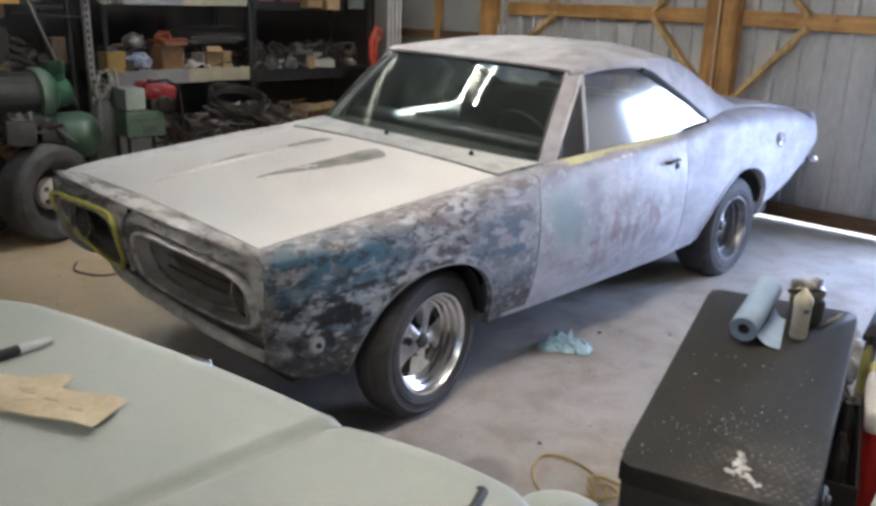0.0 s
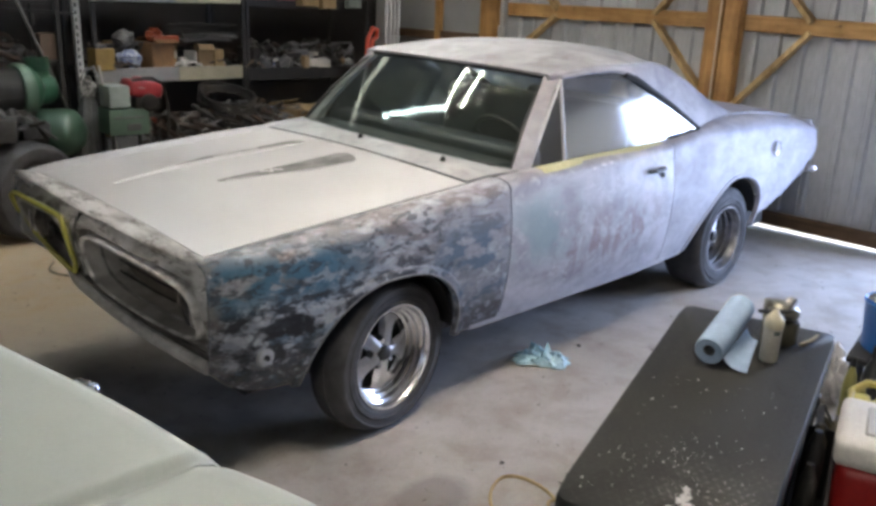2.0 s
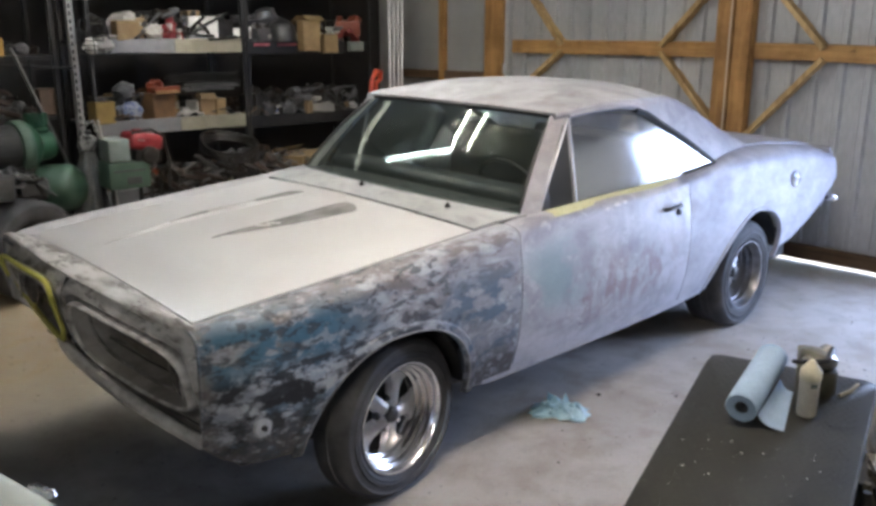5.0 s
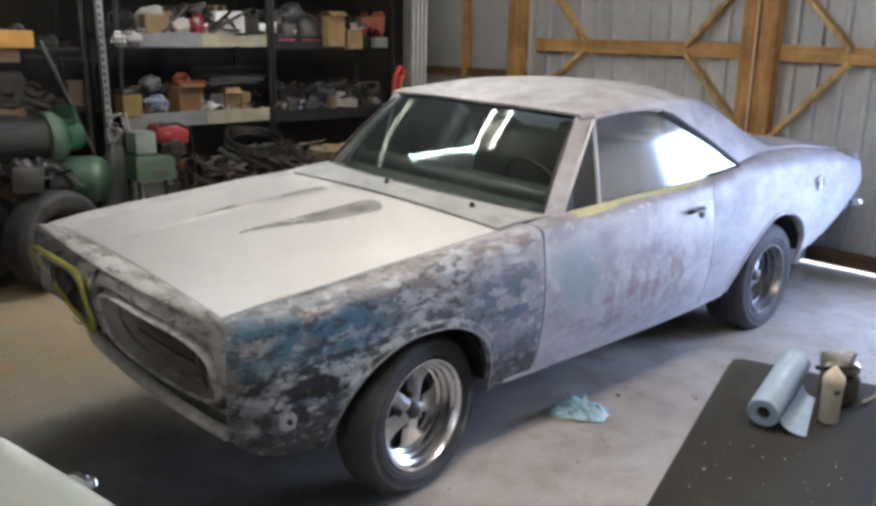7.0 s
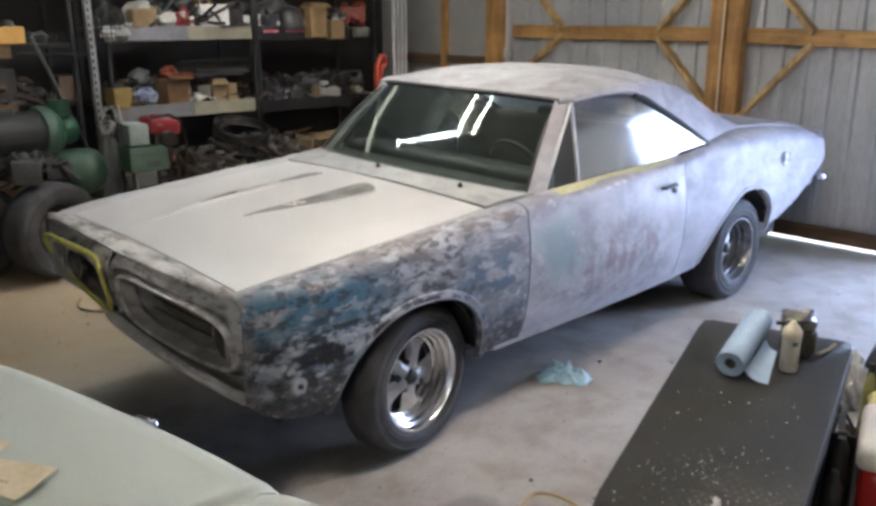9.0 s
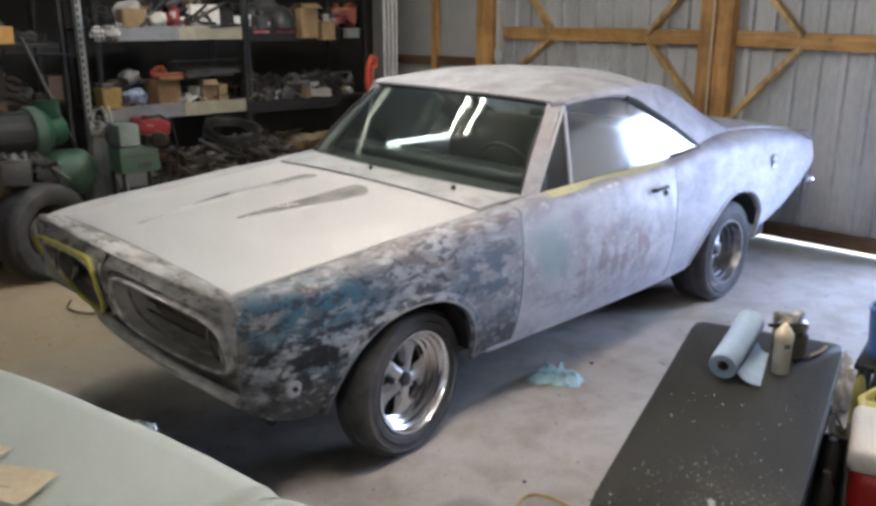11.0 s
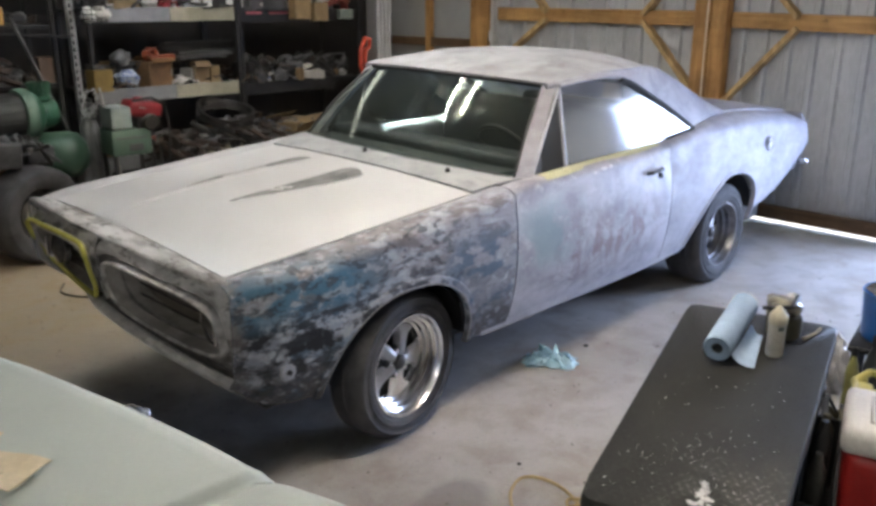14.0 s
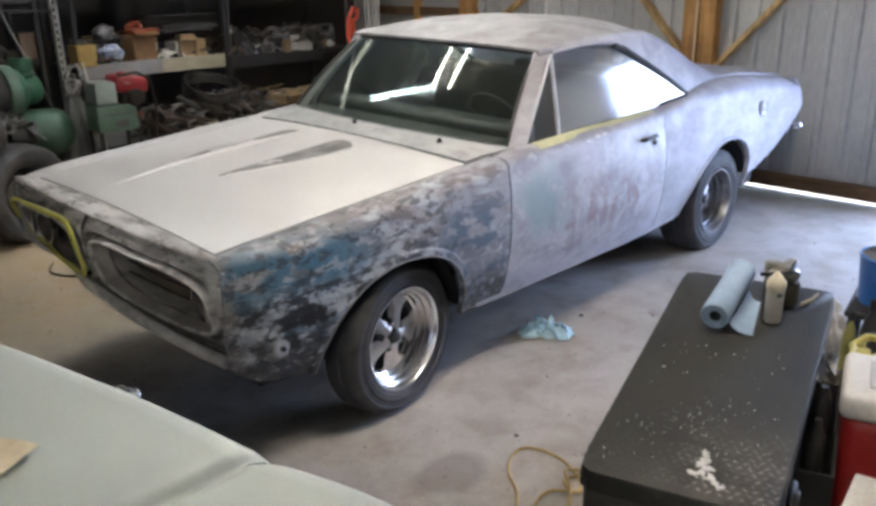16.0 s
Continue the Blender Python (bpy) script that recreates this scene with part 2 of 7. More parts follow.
def sanded_fender(name):
    """A fender rubbed through its layers: pale primer, old blue paint, dark sealer and brown undercoat."""
    m, n, l, b = nodes_of(name)
    a = noise_of(n, l, coords(n, l, (1.0, 1.0, 1.5)), 8.0, 6.0, 0.6, 0.1)
    c = noise_of(n, l, coords(n, l, (1.0, 1, 1.35)), 8.5, 6.0, 0.62, 0.15)
    d = noise_of(n, l, coords(n, l, (0.9, 1, 1.8)), 6.5, 6.0, 0.62, 0.2)
    e = noise_of(n, l, coords(n, l, (1.1, 1, 1.6)), 11.0, 5.0, 0.62, 0.1)
    streak = noise_of(n, l, coords(n, l, (0.7, 1, 2.6)), 7.0, 7.0, 0.64, 0.15)
    grey = lambda v: (v, v, v)
    col = ramp_of(n, l, a, [(0.38, (0.20, 0.22, 0.27)), (0.47, (0.33, 0.36, 0.42)), (0.56, (0.43, 0.46, 0.53))])
    # along the top the undercoat shows through in long smears
    top = times(n, l, boxed(n, l, 2, 0.735, 1.05, 0.05), ramp_of(n, l, streak, [(0.43, grey(0)), (0.53, grey(0.85))]))
    col = mix_of(n, l, top, col, (0.145, 0.125, 0.13))
    tan = times(n, l, boxed(n, l, 2, 0.74, 1.05, 0.05), ramp_of(n, l, e, [(0.52, grey(0)), (0.60, grey(0.6))]))
    col = mix_of(n, l, tan, col, (0.27, 0.235, 0.24))
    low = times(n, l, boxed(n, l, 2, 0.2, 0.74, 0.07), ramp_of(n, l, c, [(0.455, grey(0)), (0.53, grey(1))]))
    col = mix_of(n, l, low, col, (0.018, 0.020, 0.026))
    nb = times(n, l, boxed(n, l, 0, -0.95, -0.22, 0.14), boxed(n, l, 2, 0.69, 0.86, 0.04), ramp_of(n, l, d, [(0.40, grey(0)), (0.47, grey(0.92))]))
    col = mix_of(n, l, nb, col, (0.055, 0.145, 0.235))
    nb3 = times(n, l, boxed(n, l, 0, -0.8, -0.05, 0.1), boxed(n, l, 2, 0.38, 0.66, 0.05), ramp_of(n, l, a, [(0.53, grey(0)), (0.58, grey(0.6))]))
    col = mix_of(n, l, nb3, col, (0.12, 0.19, 0.27))
    pale = times(n, l, boxed(n, l, 0, 0.12, 0.9, 0.12), ramp_of(n, l, c, [(0.47, grey(0.05)), (0.55, grey(0.62))]))
    col = mix_of(n, l, pale, col, (0.37, 0.39, 0.46))
    nb2 = times(n, l, boxed(n, l, 0, 0.14, 0.54, 0.08), boxed(n, l, 2, 0.40, 0.82, 0.06), ramp_of(n, l, d, [(0.47, grey(0)), (0.53, grey(0.85))]))
    col = mix_of(n, l, nb2, col, (0.075, 0.125, 0.20))
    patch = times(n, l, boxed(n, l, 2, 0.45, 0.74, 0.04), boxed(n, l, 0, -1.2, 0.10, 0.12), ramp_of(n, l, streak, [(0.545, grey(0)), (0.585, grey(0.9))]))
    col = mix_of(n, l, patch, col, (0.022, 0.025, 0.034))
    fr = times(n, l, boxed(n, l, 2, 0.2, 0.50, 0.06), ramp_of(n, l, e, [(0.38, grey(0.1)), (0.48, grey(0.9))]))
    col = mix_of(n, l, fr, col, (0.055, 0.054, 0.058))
    spots = ramp_of(n, l, e, [(0.56, grey(0)), (0.62, grey(0.6))])
    col = mix_of(n, l, spots, col, (0.36, 0.38, 0.43))
    front = times(n, l, boxed(n, l, 0, -1.2, -0.765, 0.02), ramp_of(n, l, a, [(0.38, grey(0.1)), (0.54, grey(0.9))]))
    col = mix_of(n, l, front, col, (0.17, 0.16, 0.155))
    chips = times(n, l, boxed(n, l, 0, -1.0, 0.25, 0.15), ramp_of(n, l, noise_of(n, l, coords(n, l, (0.8, 1, 1.5)), 22.0, 5.0, 0.65, 0.3), [(0.52, grey(0)), (0.58, grey(0.75))]))
    col = mix_of(n, l, chips, col, (0.035, 0.042, 0.055))
    fine = noise_of(n, l, coords(n, l), 70.0, 3.0)
    col = mix_of(n, l, 0.25, col, ramp_of(n, l, fine, [(0.3, grey(0.5)), (0.7, grey(1))]), "MULTIPLY")
    l.new(col, b.inputs["Base Color"])
    l.new(ramp_of(n, l, c, [(0.4, grey(0.5)), (0.6, grey(0.34))]), b.inputs["Roughness"])
    b.inputs["Specular IOR Level"].default_value = 0.3
    bump_of(n, l, b, c, 0.06, 0.004)
    return m


def sanded_door(name):
    m, n, l, b = nodes_of(name)
    v = coords(n, l, (1.0, 1.0, 1.4))
    a = noise_of(n, l, v, 4.2, 7.0, 0.66, 0.5)
    c = noise_of(n, l, coords(n, l, (1.9, 1, 1.1)), 7.5, 7.0, 0.68, 0.5)
    col = ramp_of(n, l, a, [(0.38, (0.27, 0.27, 0.31)), (0.60, (0.46, 0.46, 0.51))])
    br = times(n, l, boxed(n, l, 0, 0.85, 1.75, 0.14), boxed(n, l, 2, 0.50, 0.74, 0.09), ramp_of(n, l, c, [(0.46, (0, 0, 0)), (0.56, (0.75, 0.75, 0.75))]))
    col = mix_of(n, l, br, col, (0.235, 0.165, 0.165))
    scuff = noise_of(n, l, coords(n, l, (1.3, 1, 1.3)), 12.0, 7.0, 0.7, 0.4)
    col = mix_of(n, l, ramp_of(n, l, scuff, [(0.56, (0, 0, 0)), (0.64, (0.55, 0.55, 0.55))]), col, (0.56, 0.56, 0.61))
    gr = times(n, l, boxed(n, l, 0, 0.6, 1.0, 0.1), boxed(n, l, 2, 0.6, 0.88, 0.06), ramp_of(n, l, a, [(0.43, (0, 0, 0)), (0.53, (0.85, 0.85, 0.85))]))
    col = mix_of(n, l, gr, col, (0.20, 0.285, 0.31))
    fine = noise_of(n, l, v, 60.0, 3.0)
    col = mix_of(n, l, 0.15, col, ramp_of(n, l, fine, [(0.3, (0.5, 0.5, 0.5)), (0.7, (1, 1, 1))]), "MULTIPLY")
    l.new(col, b.inputs["Base Color"])
    l.new(ramp_of(n, l, c, [(0.35, (0.42, 0.42, 0.42)), (0.65, (0.64, 0.64, 0.64))]), b.inputs["Roughness"])
    return m


def diamond_plate(name, glint=0.15):
    """Black-painted tread plate with pale paint spatter and glints painted in at one end."""
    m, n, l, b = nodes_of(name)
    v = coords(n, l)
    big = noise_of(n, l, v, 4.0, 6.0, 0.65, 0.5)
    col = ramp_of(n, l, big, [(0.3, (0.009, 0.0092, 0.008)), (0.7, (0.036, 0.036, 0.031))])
    # the glints of the tread are put into the colour here
    rub_glint = times(n, l, boxed(n, l, 0, -0.9, -0.47, 0.12), boxed(n, l, 1, -0.3, 0.02, 0.08), ramp_of(n, l, noise_of(n, l, v, 14.0, 5.0, 0.65), [(0.42, (0, 0, 0)), (0.58, (glint, glint, glint))]))
    col = mix_of(n, l, rub_glint, col, (0.22, 0.21, 0.195))
    dust_haze = noise_of(n, l, v, 55.0, 4.0, 0.7)
    col = mix_of(n, l, ramp_of(n, l, dust_haze, [(0.60, (0, 0, 0)), (0.70, (0.4, 0.4, 0.4))]), col, (0.11, 0.105, 0.10))
    l.new(col, b.inputs["Base Color"])
    l.new(ramp_of(n, l, big, [(0.3, (0.48, 0.48, 0.48)), (0.7, (0.68, 0.68, 0.68))]), b.inputs["Roughness"])
    b.inputs["Specular IOR Level"].default_value = 0.2
    bump_of(n, l, b, dust_haze, 0.2, 0.002)
    return m


FLOOR = concrete("concrete")
WALL_METAL = worn("galvanised_sheet", (0.40, 0.41, 0.42), (0.53, 0.54, 0.55), 2.0, 0.5, 0.2, 0.05, 40.0, (1, 1, 0.3))
WALL_BOARD = worn("grey_wall_board", (0.30, 0.30, 0.29), (0.38, 0.38, 0.37), 1.4, 0.7, 0.0, 0.1)
# for walls out of view, dark so that they bounce less light
UNSEEN_DARK = worn("unseen_wall_dark", (0.13, 0.115, 0.095), (0.20, 0.18, 0.15), 1.6, 0.75)
# near black: the dimness behind the shelves is put into the colour
DIMMED_WALL = worn("dimmed_wall_tone", (0.013, 0.011, 0.010), (0.026, 0.022, 0.019), 2.0, 0.8)
CEIL = worn("ceiling_sheet", (0.28, 0.29, 0.27), (0.36, 0.37, 0.35), 2.0, 0.8)
WOOD_Y = wood("pine_girt", (0.34, 0.175, 0.055), (0.54, 0.32, 0.115), 1)
WOOD_Z = wood("pine_post", (0.33, 0.165, 0.05), (0.52, 0.29, 0.10), 2)
WOOD_B = wood("weathered_brace", (0.36, 0.22, 0.085), (0.60, 0.43, 0.20), 2)
WOOD_D = wood("dark_base_board", (0.10, 0.06, 0.03), (0.18, 0.11, 0.06), 1)
PRIMER = primer("grey_primer", (0.29, 0.29, 0.325), (0.425, 0.425, 0.465), (0.325, 0.305, 0.318), 0.45)
ROOF_P = primer("roof_primer", (0.27, 0.278, 0.302), (0.38, 0.39, 0.42), (0.22, 0.208, 0.205), 0.6)
COWL_P = primer("smudged_cowl_primer", (0.24, 0.25, 0.26), (0.35, 0.36, 0.37), (0.19, 0.195, 0.20), 0.6)
PRIMER_DK = nose_primer("rubbed_nose_primer")
FENDER = sanded_fender("sanded_fender_paint")
PALE_FENDER = primer("pale_fender_primer", (0.40, 0.40, 0.415), (0.50, 0.50, 0.515), (0.36, 0.35, 0.355), 0.5)
DOOR_P = sanded_door("sanded_door_paint")
HOOD_P = worn("white_hood_paint", (0.545, 0.548, 0.556), (0.605, 0.608, 0.616), 2.0, 0.36, 0.0, 0.02, 200.0, coat=0.3, grain=0.12)
SCOOP = worn("grey_vent_primer", (0.15, 0.15, 0.15), (0.33, 0.33, 0.325), 14.0, 0.8, 0.0, 0.2, stretch=(0.5, 1, 1), shine=0.1)
RUBBER = worn("tyre_rubber", (0.026, 0.026, 0.028), (0.072, 0.072, 0.076), 8.0, 0.72, 0.0, 0.25, 90.0)
CHROME = worn("chrome", (0.66, 0.66, 0.68), (0.82, 0.82, 0.84), 5.0, 0.22, 1.0, 0.0)
DARK_METAL = worn("dark_steel", (0.03, 0.03, 0.03), (0.07, 0.068, 0.065), 6.0, 0.5, 0.5, 0.2)
BLACK = worn("black_paint", (0.008, 0.008, 0.008), (0.02, 0.02, 0.02), 6.0, 0.6)
WIND = window_glass("windshield_glass", (0.62, 0.72, 0.66), 0.011, (0.90, 1.0, 0.91), 0.019, 1.0, (0.52, 0.58, 0.48))
GLASS = window_glass("side_glass", (0.66, 0.70, 0.72), 0.09, (0.95, 0.97, 1.0), 0.09, 1.8, (0.60, 0.62, 0.66))
TAPE = worn("yellow_masking_tape", (0.42, 0.41, 0.075), (0.60, 0.58, 0.15), 20.0, 0.7)
CLOTH_DK = worn("dark_vinyl", (0.015, 0.017, 0.018), (0.035, 0.037, 0.04), 6.0, 0.55)
GREY_BODY = worn("grey_green_paint", (0.385, 0.435, 0.41), (0.445, 0.49, 0.465), 1.6, 0.5, 0.0, 0.0, 120.0, grain=0.1)
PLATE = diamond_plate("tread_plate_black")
STEEL_SHELF = worn("shelf_steel", (0.15, 0.15, 0.15), (0.24, 0.24, 0.24), 4.0, 0.5, 0.3, 0.1)
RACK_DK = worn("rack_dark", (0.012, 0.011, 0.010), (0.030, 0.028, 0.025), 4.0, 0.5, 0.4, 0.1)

# ---- mesh helpers ----


def V(*a):
    return Vector(a)


def finish(bm, name, mat, parent=None, label="", angle=38, kind=""):
    me = bpy.data.meshes.new(name)
    bmesh.ops.recalc_face_normals(bm, faces=bm.faces)
    for f in bm.faces:
        f.smooth = True
    bm.to_mesh(me)
    bm.free()
    me.set_sharp_from_angle(angle=radians(angle))
    me.materials.append(mat)
    ob = new(name, me)
    if parent:
        ob.parent = parent
    return tagged(ob, label, kind=kind)


def part(name, bm, mat, parent, label="", angle=38):
    return finish(bm, name, mat, parent, label, angle)


def thing(name, label, category, at=(0, 0, 0), rz=0.0, group="", kind=""):
    ob = new(name)
    ob.empty_display_size = 0.1
    ob.matrix_basis = pose(*at, 0, 0, rz)
    return tagged(ob, label, category, group, kind)


def box(bm, c, s, bevel=0.006, m=None, seg=1):
    r = bmesh.ops.create_cube(bm, size=1.0)
    vs = r["verts"]
    bmesh.ops.scale(bm, vec=s, verts=vs)
    if bevel:
        es = list({e for v in vs for e in v.link_edges})
        rb = bmesh.ops.bevel(bm, geom=es, offset=min(bevel, 0.45 * min(s)), segments=seg, affect="EDGES", profile=0.6)
        vs = list({v for f in rb["faces"] for v in f.verts} | {v for v in vs if v.is_valid})
    if m is not None:
        bmesh.ops.transform(bm, matrix=m, verts=vs)
    bmesh.ops.translate(bm, vec=c, verts=vs)
    return vs


def bar(bm, p0, p1, w, d, bevel=0.004, up=(0, 0, 1)):
    """A board from p0 to p1, w wide across up, d thick."""
    p0, p1 = Vector(p0), Vector(p1)
    z = (p1 - p0).normalized()
    x = Vector(up).cross(z)
    x = x.normalized() if x.length > 1e-4 else Vector((1, 0, 0))
    y = z.cross(x)
    m = Matrix((x, y, z)).transposed().to_4x4()
    return box(bm, (p0 + p1) / 2, (w, d, (p1 - p0).length), bevel, m)


def lathe(bm, prof, seg=32, m=None, caps=False):
    """Turns (radius, height) round z."""
    rings = []
    for r, z in prof:
        rings.append([bm.verts.new((r * math.cos(2 * math.pi * i / seg), r * math.sin(2 * math.pi * i / seg), z)) for i in range(seg)])
    for a, b in zip(rings, rings[1:]):
        for i in range(seg):
            bm.faces.new((a[i], a[(i + 1) % seg], b[(i + 1) % seg], b[i]))
    if caps:
        bm.faces.new(rings[0][::-1])
        bm.faces.new(rings[-1])
    vs = [v for r in rings for v in r]
    if m is not None:
        bmesh.ops.transform(bm, matrix=m, verts=vs)
    return vs


def tube(bm, pts, r, seg=8, closed=False, flat=1.0):
    pts = [Vector(p) for p in pts]
    n = len(pts)
    rings = []
    side = None
    for i, p in enumerate(pts):
        a = pts[(i - 1) % n] if closed or i else p
        b = pts[(i + 1) % n] if closed or i < n - 1 else p
        t = (b - a).normalized()
        if side is None:
            side = t.cross(Vector((0, 0, 1)))
            if side.length < 0.05:
                side = t.cross(Vector((1, 0, 0)))
        side = (side - t * side.dot(t)).normalized()
        up = t.cross(side)
        rr = r[i] if isinstance(r, (list, tuple)) else r
        rings.append([bm.verts.new(p + side * (rr * math.cos(2 * math.pi * k / seg)) + up * (flat * rr * math.sin(2 * math.pi * k / seg))) for k in range(seg)])
    for i in range(n if closed else n - 1):
        a, b = rings[i], rings[(i + 1) % n]
        for k in range(seg):
            bm.faces.new((a[k], a[(k + 1) % seg], b[(k + 1) % seg], b[k]))
    if not closed:
        bm.faces.new(rings[0][::-1])
        bm.faces.new(rings[-1])


def sheet(bm, fn, nu, nv, thick=0.0, keep=None):
    """A grid of fn(i, j) places; keep(i, j) chooses faces."""
    g = [[bm.verts.new(fn(i, j)) for j in range(nv)] for i in range(nu)]
    fs = []
    for i in range(nu - 1):
        for j in range(nv - 1):
            if keep is None or keep(i, j):
                q = (g[i][j], g[i + 1][j], g[i + 1][j + 1], g[i][j + 1])
                if (q[0].co - q[2].co).length > 1e-6 and (q[1].co - q[3].co).length > 1e-6:
                    fs.append(bm.faces.new(q))
    loose = [v for r in g for v in r if not v.link_faces]
    bmesh.ops.delete(bm, geom=loose, context="VERTS")
    if thick:
        bmesh.ops.recalc_face_normals(bm, faces=fs)
        bmesh.ops.solidify(bm, geom=fs, thickness=thick)


def spline(x, pts):
    """A smooth curve through (x, y) pairs in order of x."""
    if x <= pts[0][0]:
        return pts[0][1]
    if x >= pts[-1][0]:
        return pts[-1][1]
    for k in range(len(pts) - 1):
        (x0, y0), (x1, y1) = pts[k], pts[k + 1]
        if x <= x1:
            d = (y1 - y0) / (x1 - x0)
            da = (y1 - pts[k - 1][1]) / (x1 - pts[k - 1][0]) if k else d
            db = (pts[k + 2][1] - y0) / (pts[k + 2][0] - x0) if k + 2 < len(pts) else d
            if k and (y0 - pts[k - 1][1]) * d <= 0:
                da = 0
            if k + 2 < len(pts) and (pts[k + 2][1] - y1) * d <= 0:
                db = 0
            h = x1 - x0
            s = (x - x0) / h
            return (2 * s**3 - 3 * s**2 + 1) * y0 + (s**3 - 2 * s**2 + s) * h * da + (-2 * s**3 + 3 * s**2) * y1 + (s**3 - s**2) * h * db


def path3(t, pts):
    """A smooth place on a row of places, t from 0 to 1."""
    k = len(pts) - 1
    return Vector([spline(t * k, [(i, p[c]) for i, p in enumerate(pts)]) for c in range(3)])

# ---- the barn ----
XB, YL, YR, XF, ZC = 4.50, 4.75, -6.0, -7.0, 3.3
DY0, DY1, DZ = -3.6, -1.62, 1.83   # the open door in the end wall


def slab(name, c, s, mat, label, cat):
    bm = bmesh.new()
    box(bm, c, s, 0)
    return tagged(finish(bm, name, mat), label, cat, kind="structure")


slab("floor", ((XB + XF) / 2, (YL + YR) / 2, -0.06), (XB - XF + 0.4, YL - YR, 0.12), FLOOR, "worn stained concrete garage floor", "floor")
slab("ground", (40, 0, -0.12), (160, 220, 0.1), worn("gravel_yard", (0.12, 0.115, 0.10), (0.18, 0.175, 0.155), 3.0, 0.9, 0.0, 0.4, 30.0), "pale gravel yard outside the door", "ground")
slab("ceiling", ((XB + XF) / 2, (YL + YR) / 2, ZC + 0.05), (XB - XF + 0.6, YL - YR + 0.6, 0.1), CEIL, "dull sheet ceiling of the barn", "ceiling")
slab("wall_left", ((XB + XF) / 2, YL + 0.05, ZC / 2), (XB - XF, 0.1, ZC), DIMMED_WALL, "wall behind the shelving, its dimness put into the colour", "wall")
# two unseen walls that keep the ambient fill low
slab("wall_right", ((XB + XF) / 2, YR - 0.05, ZC / 2), (XB - XF, 0.1, ZC), UNSEEN_DARK, "unseen side wall, darkened to cut bounced light", "wall")
slab("wall_front", (XF - 0.05, (YL + YR) / 2, ZC / 2), (0.1, YL - YR, ZC), UNSEEN_DARK, "unseen wall, darkened to cut bounced light", "wall")


def ribbed(y0, y1, z0, z1, pitch=0.19):
    """Ribbed steel sheet in the end wall, ribs upright."""
    bm = bmesh.new()
    prof, y = [], y0
    while y < y1 - 0.02:
        for dy, dx in ((0, 0), (0.115, 0), (0.130, -0.028), (0.165, -0.028), (0.18, 0)):
            if y + dy <= y1:
                prof.append((y + dy, dx))
        y += pitch
    prof.append((y1, 0))
    sheet(bm, lambda i, j: (XB + prof[i][1], prof[i][0], (z0, z1)[j]), len(prof), 2, 0.004)
    return bm


wall = thing("wall_end", "ribbed galvanised steel end wall", "wall", kind="structure")
part("ribbed_sheet", ribbed(DY1, 3.05, 0.034, ZC), WALL_METAL, wall)
part("ribbed_sheet", ribbed(YR, DY0, 0.0, ZC), WALL_METAL, wall)
part("ribbed_sheet", ribbed(DY0, DY1, DZ, ZC), WALL_METAL, wall)
leaf = thing("door_2", "ribbed steel door leaf swung open outside", "door", (XB + 0.03, -3.55, 0.02), -36, kind="structure")
bm = bmesh.new()
prof = [(0.19 * k + dy, dx) for k in range(6) for dy, dx in ((0, 0), (0.115, 0), (0.135, -0.007), (0.165, -0.007), (0.185, 0))]
sheet(bm, lambda i, j: (prof[i][1], prof[i][0], 1.95 * j), len(prof), 2, 0.004)
part("ribbed_sheet", bm, worn("white_sheet", (0.66, 0.67, 0.68), (0.78, 0.79, 0.80), 2.0, 0.5), leaf)
bm = bmesh.new()
box(bm, (XB + 0.02, (3.05 + YL) / 2, ZC / 2), (0.04, YL - 3.05, ZC), 0)
part("lining_board", bm, WALL_BOARD, wall, "plain grey lining board")

frame_ob = thing("door_frame_timber", "yellowed pine framing on the steel doors", "framing", kind="structure")


def board(name, p0, p1, w, d, mat, up=(0, 0, 1)):
    bm = bmesh.new()
    bar(bm, p0, p1, w, d, 0.004, up)
    return part(name, bm, mat, frame_ob)


XG = XB - 0.055
board("girt", (XG, 2.62, 1.615), (XG, 0.44, 1.605), 0.045, 0.125, WOOD_Y)
board("girt", (XG, 0.13, 1.60), (XG, DY1, 1.565), 0.045, 0.125, WOOD_Y)
board("girt", (XG, 2.62, 2.75), (XG, DY1, 2.75), 0.045, 0.125, WOOD_Y)
board("base_board", (XG + 0.01, 2.62, 0.092), (XG + 0.01, DY1, 0.092), 0.04, 0.115, WOOD_D)
for y in (0.355, 0.205):
    board("post", (XG - 0.035, y, 0.06), (XG - 0.035, y, ZC), 0.135, 0.11, WOOD_Z, (1, 0, 0))
board("door_post", (XG - 0.01, 2.83, 0.0), (XG - 0.01, 2.83, ZC), 0.24, 0.12, WOOD_Z, (1, 0, 0))
board("stud", (XG, 3.62, 0.0), (XG, 3.62, ZC), 0.09, 0.05, WOOD_Z, (1, 0, 0))
board("rail", (XG, 2.96, 1.31), (XG, 4.4, 1.31), 0.04, 0.09, WOOD_D)
board("edge_post", (XG, DY1 + 0.07, 0.02), (XG, DY1 + 0.07, ZC), 0.12, 0.09, WOOD_Z, (1, 0, 0))
XD = XG - 0.012
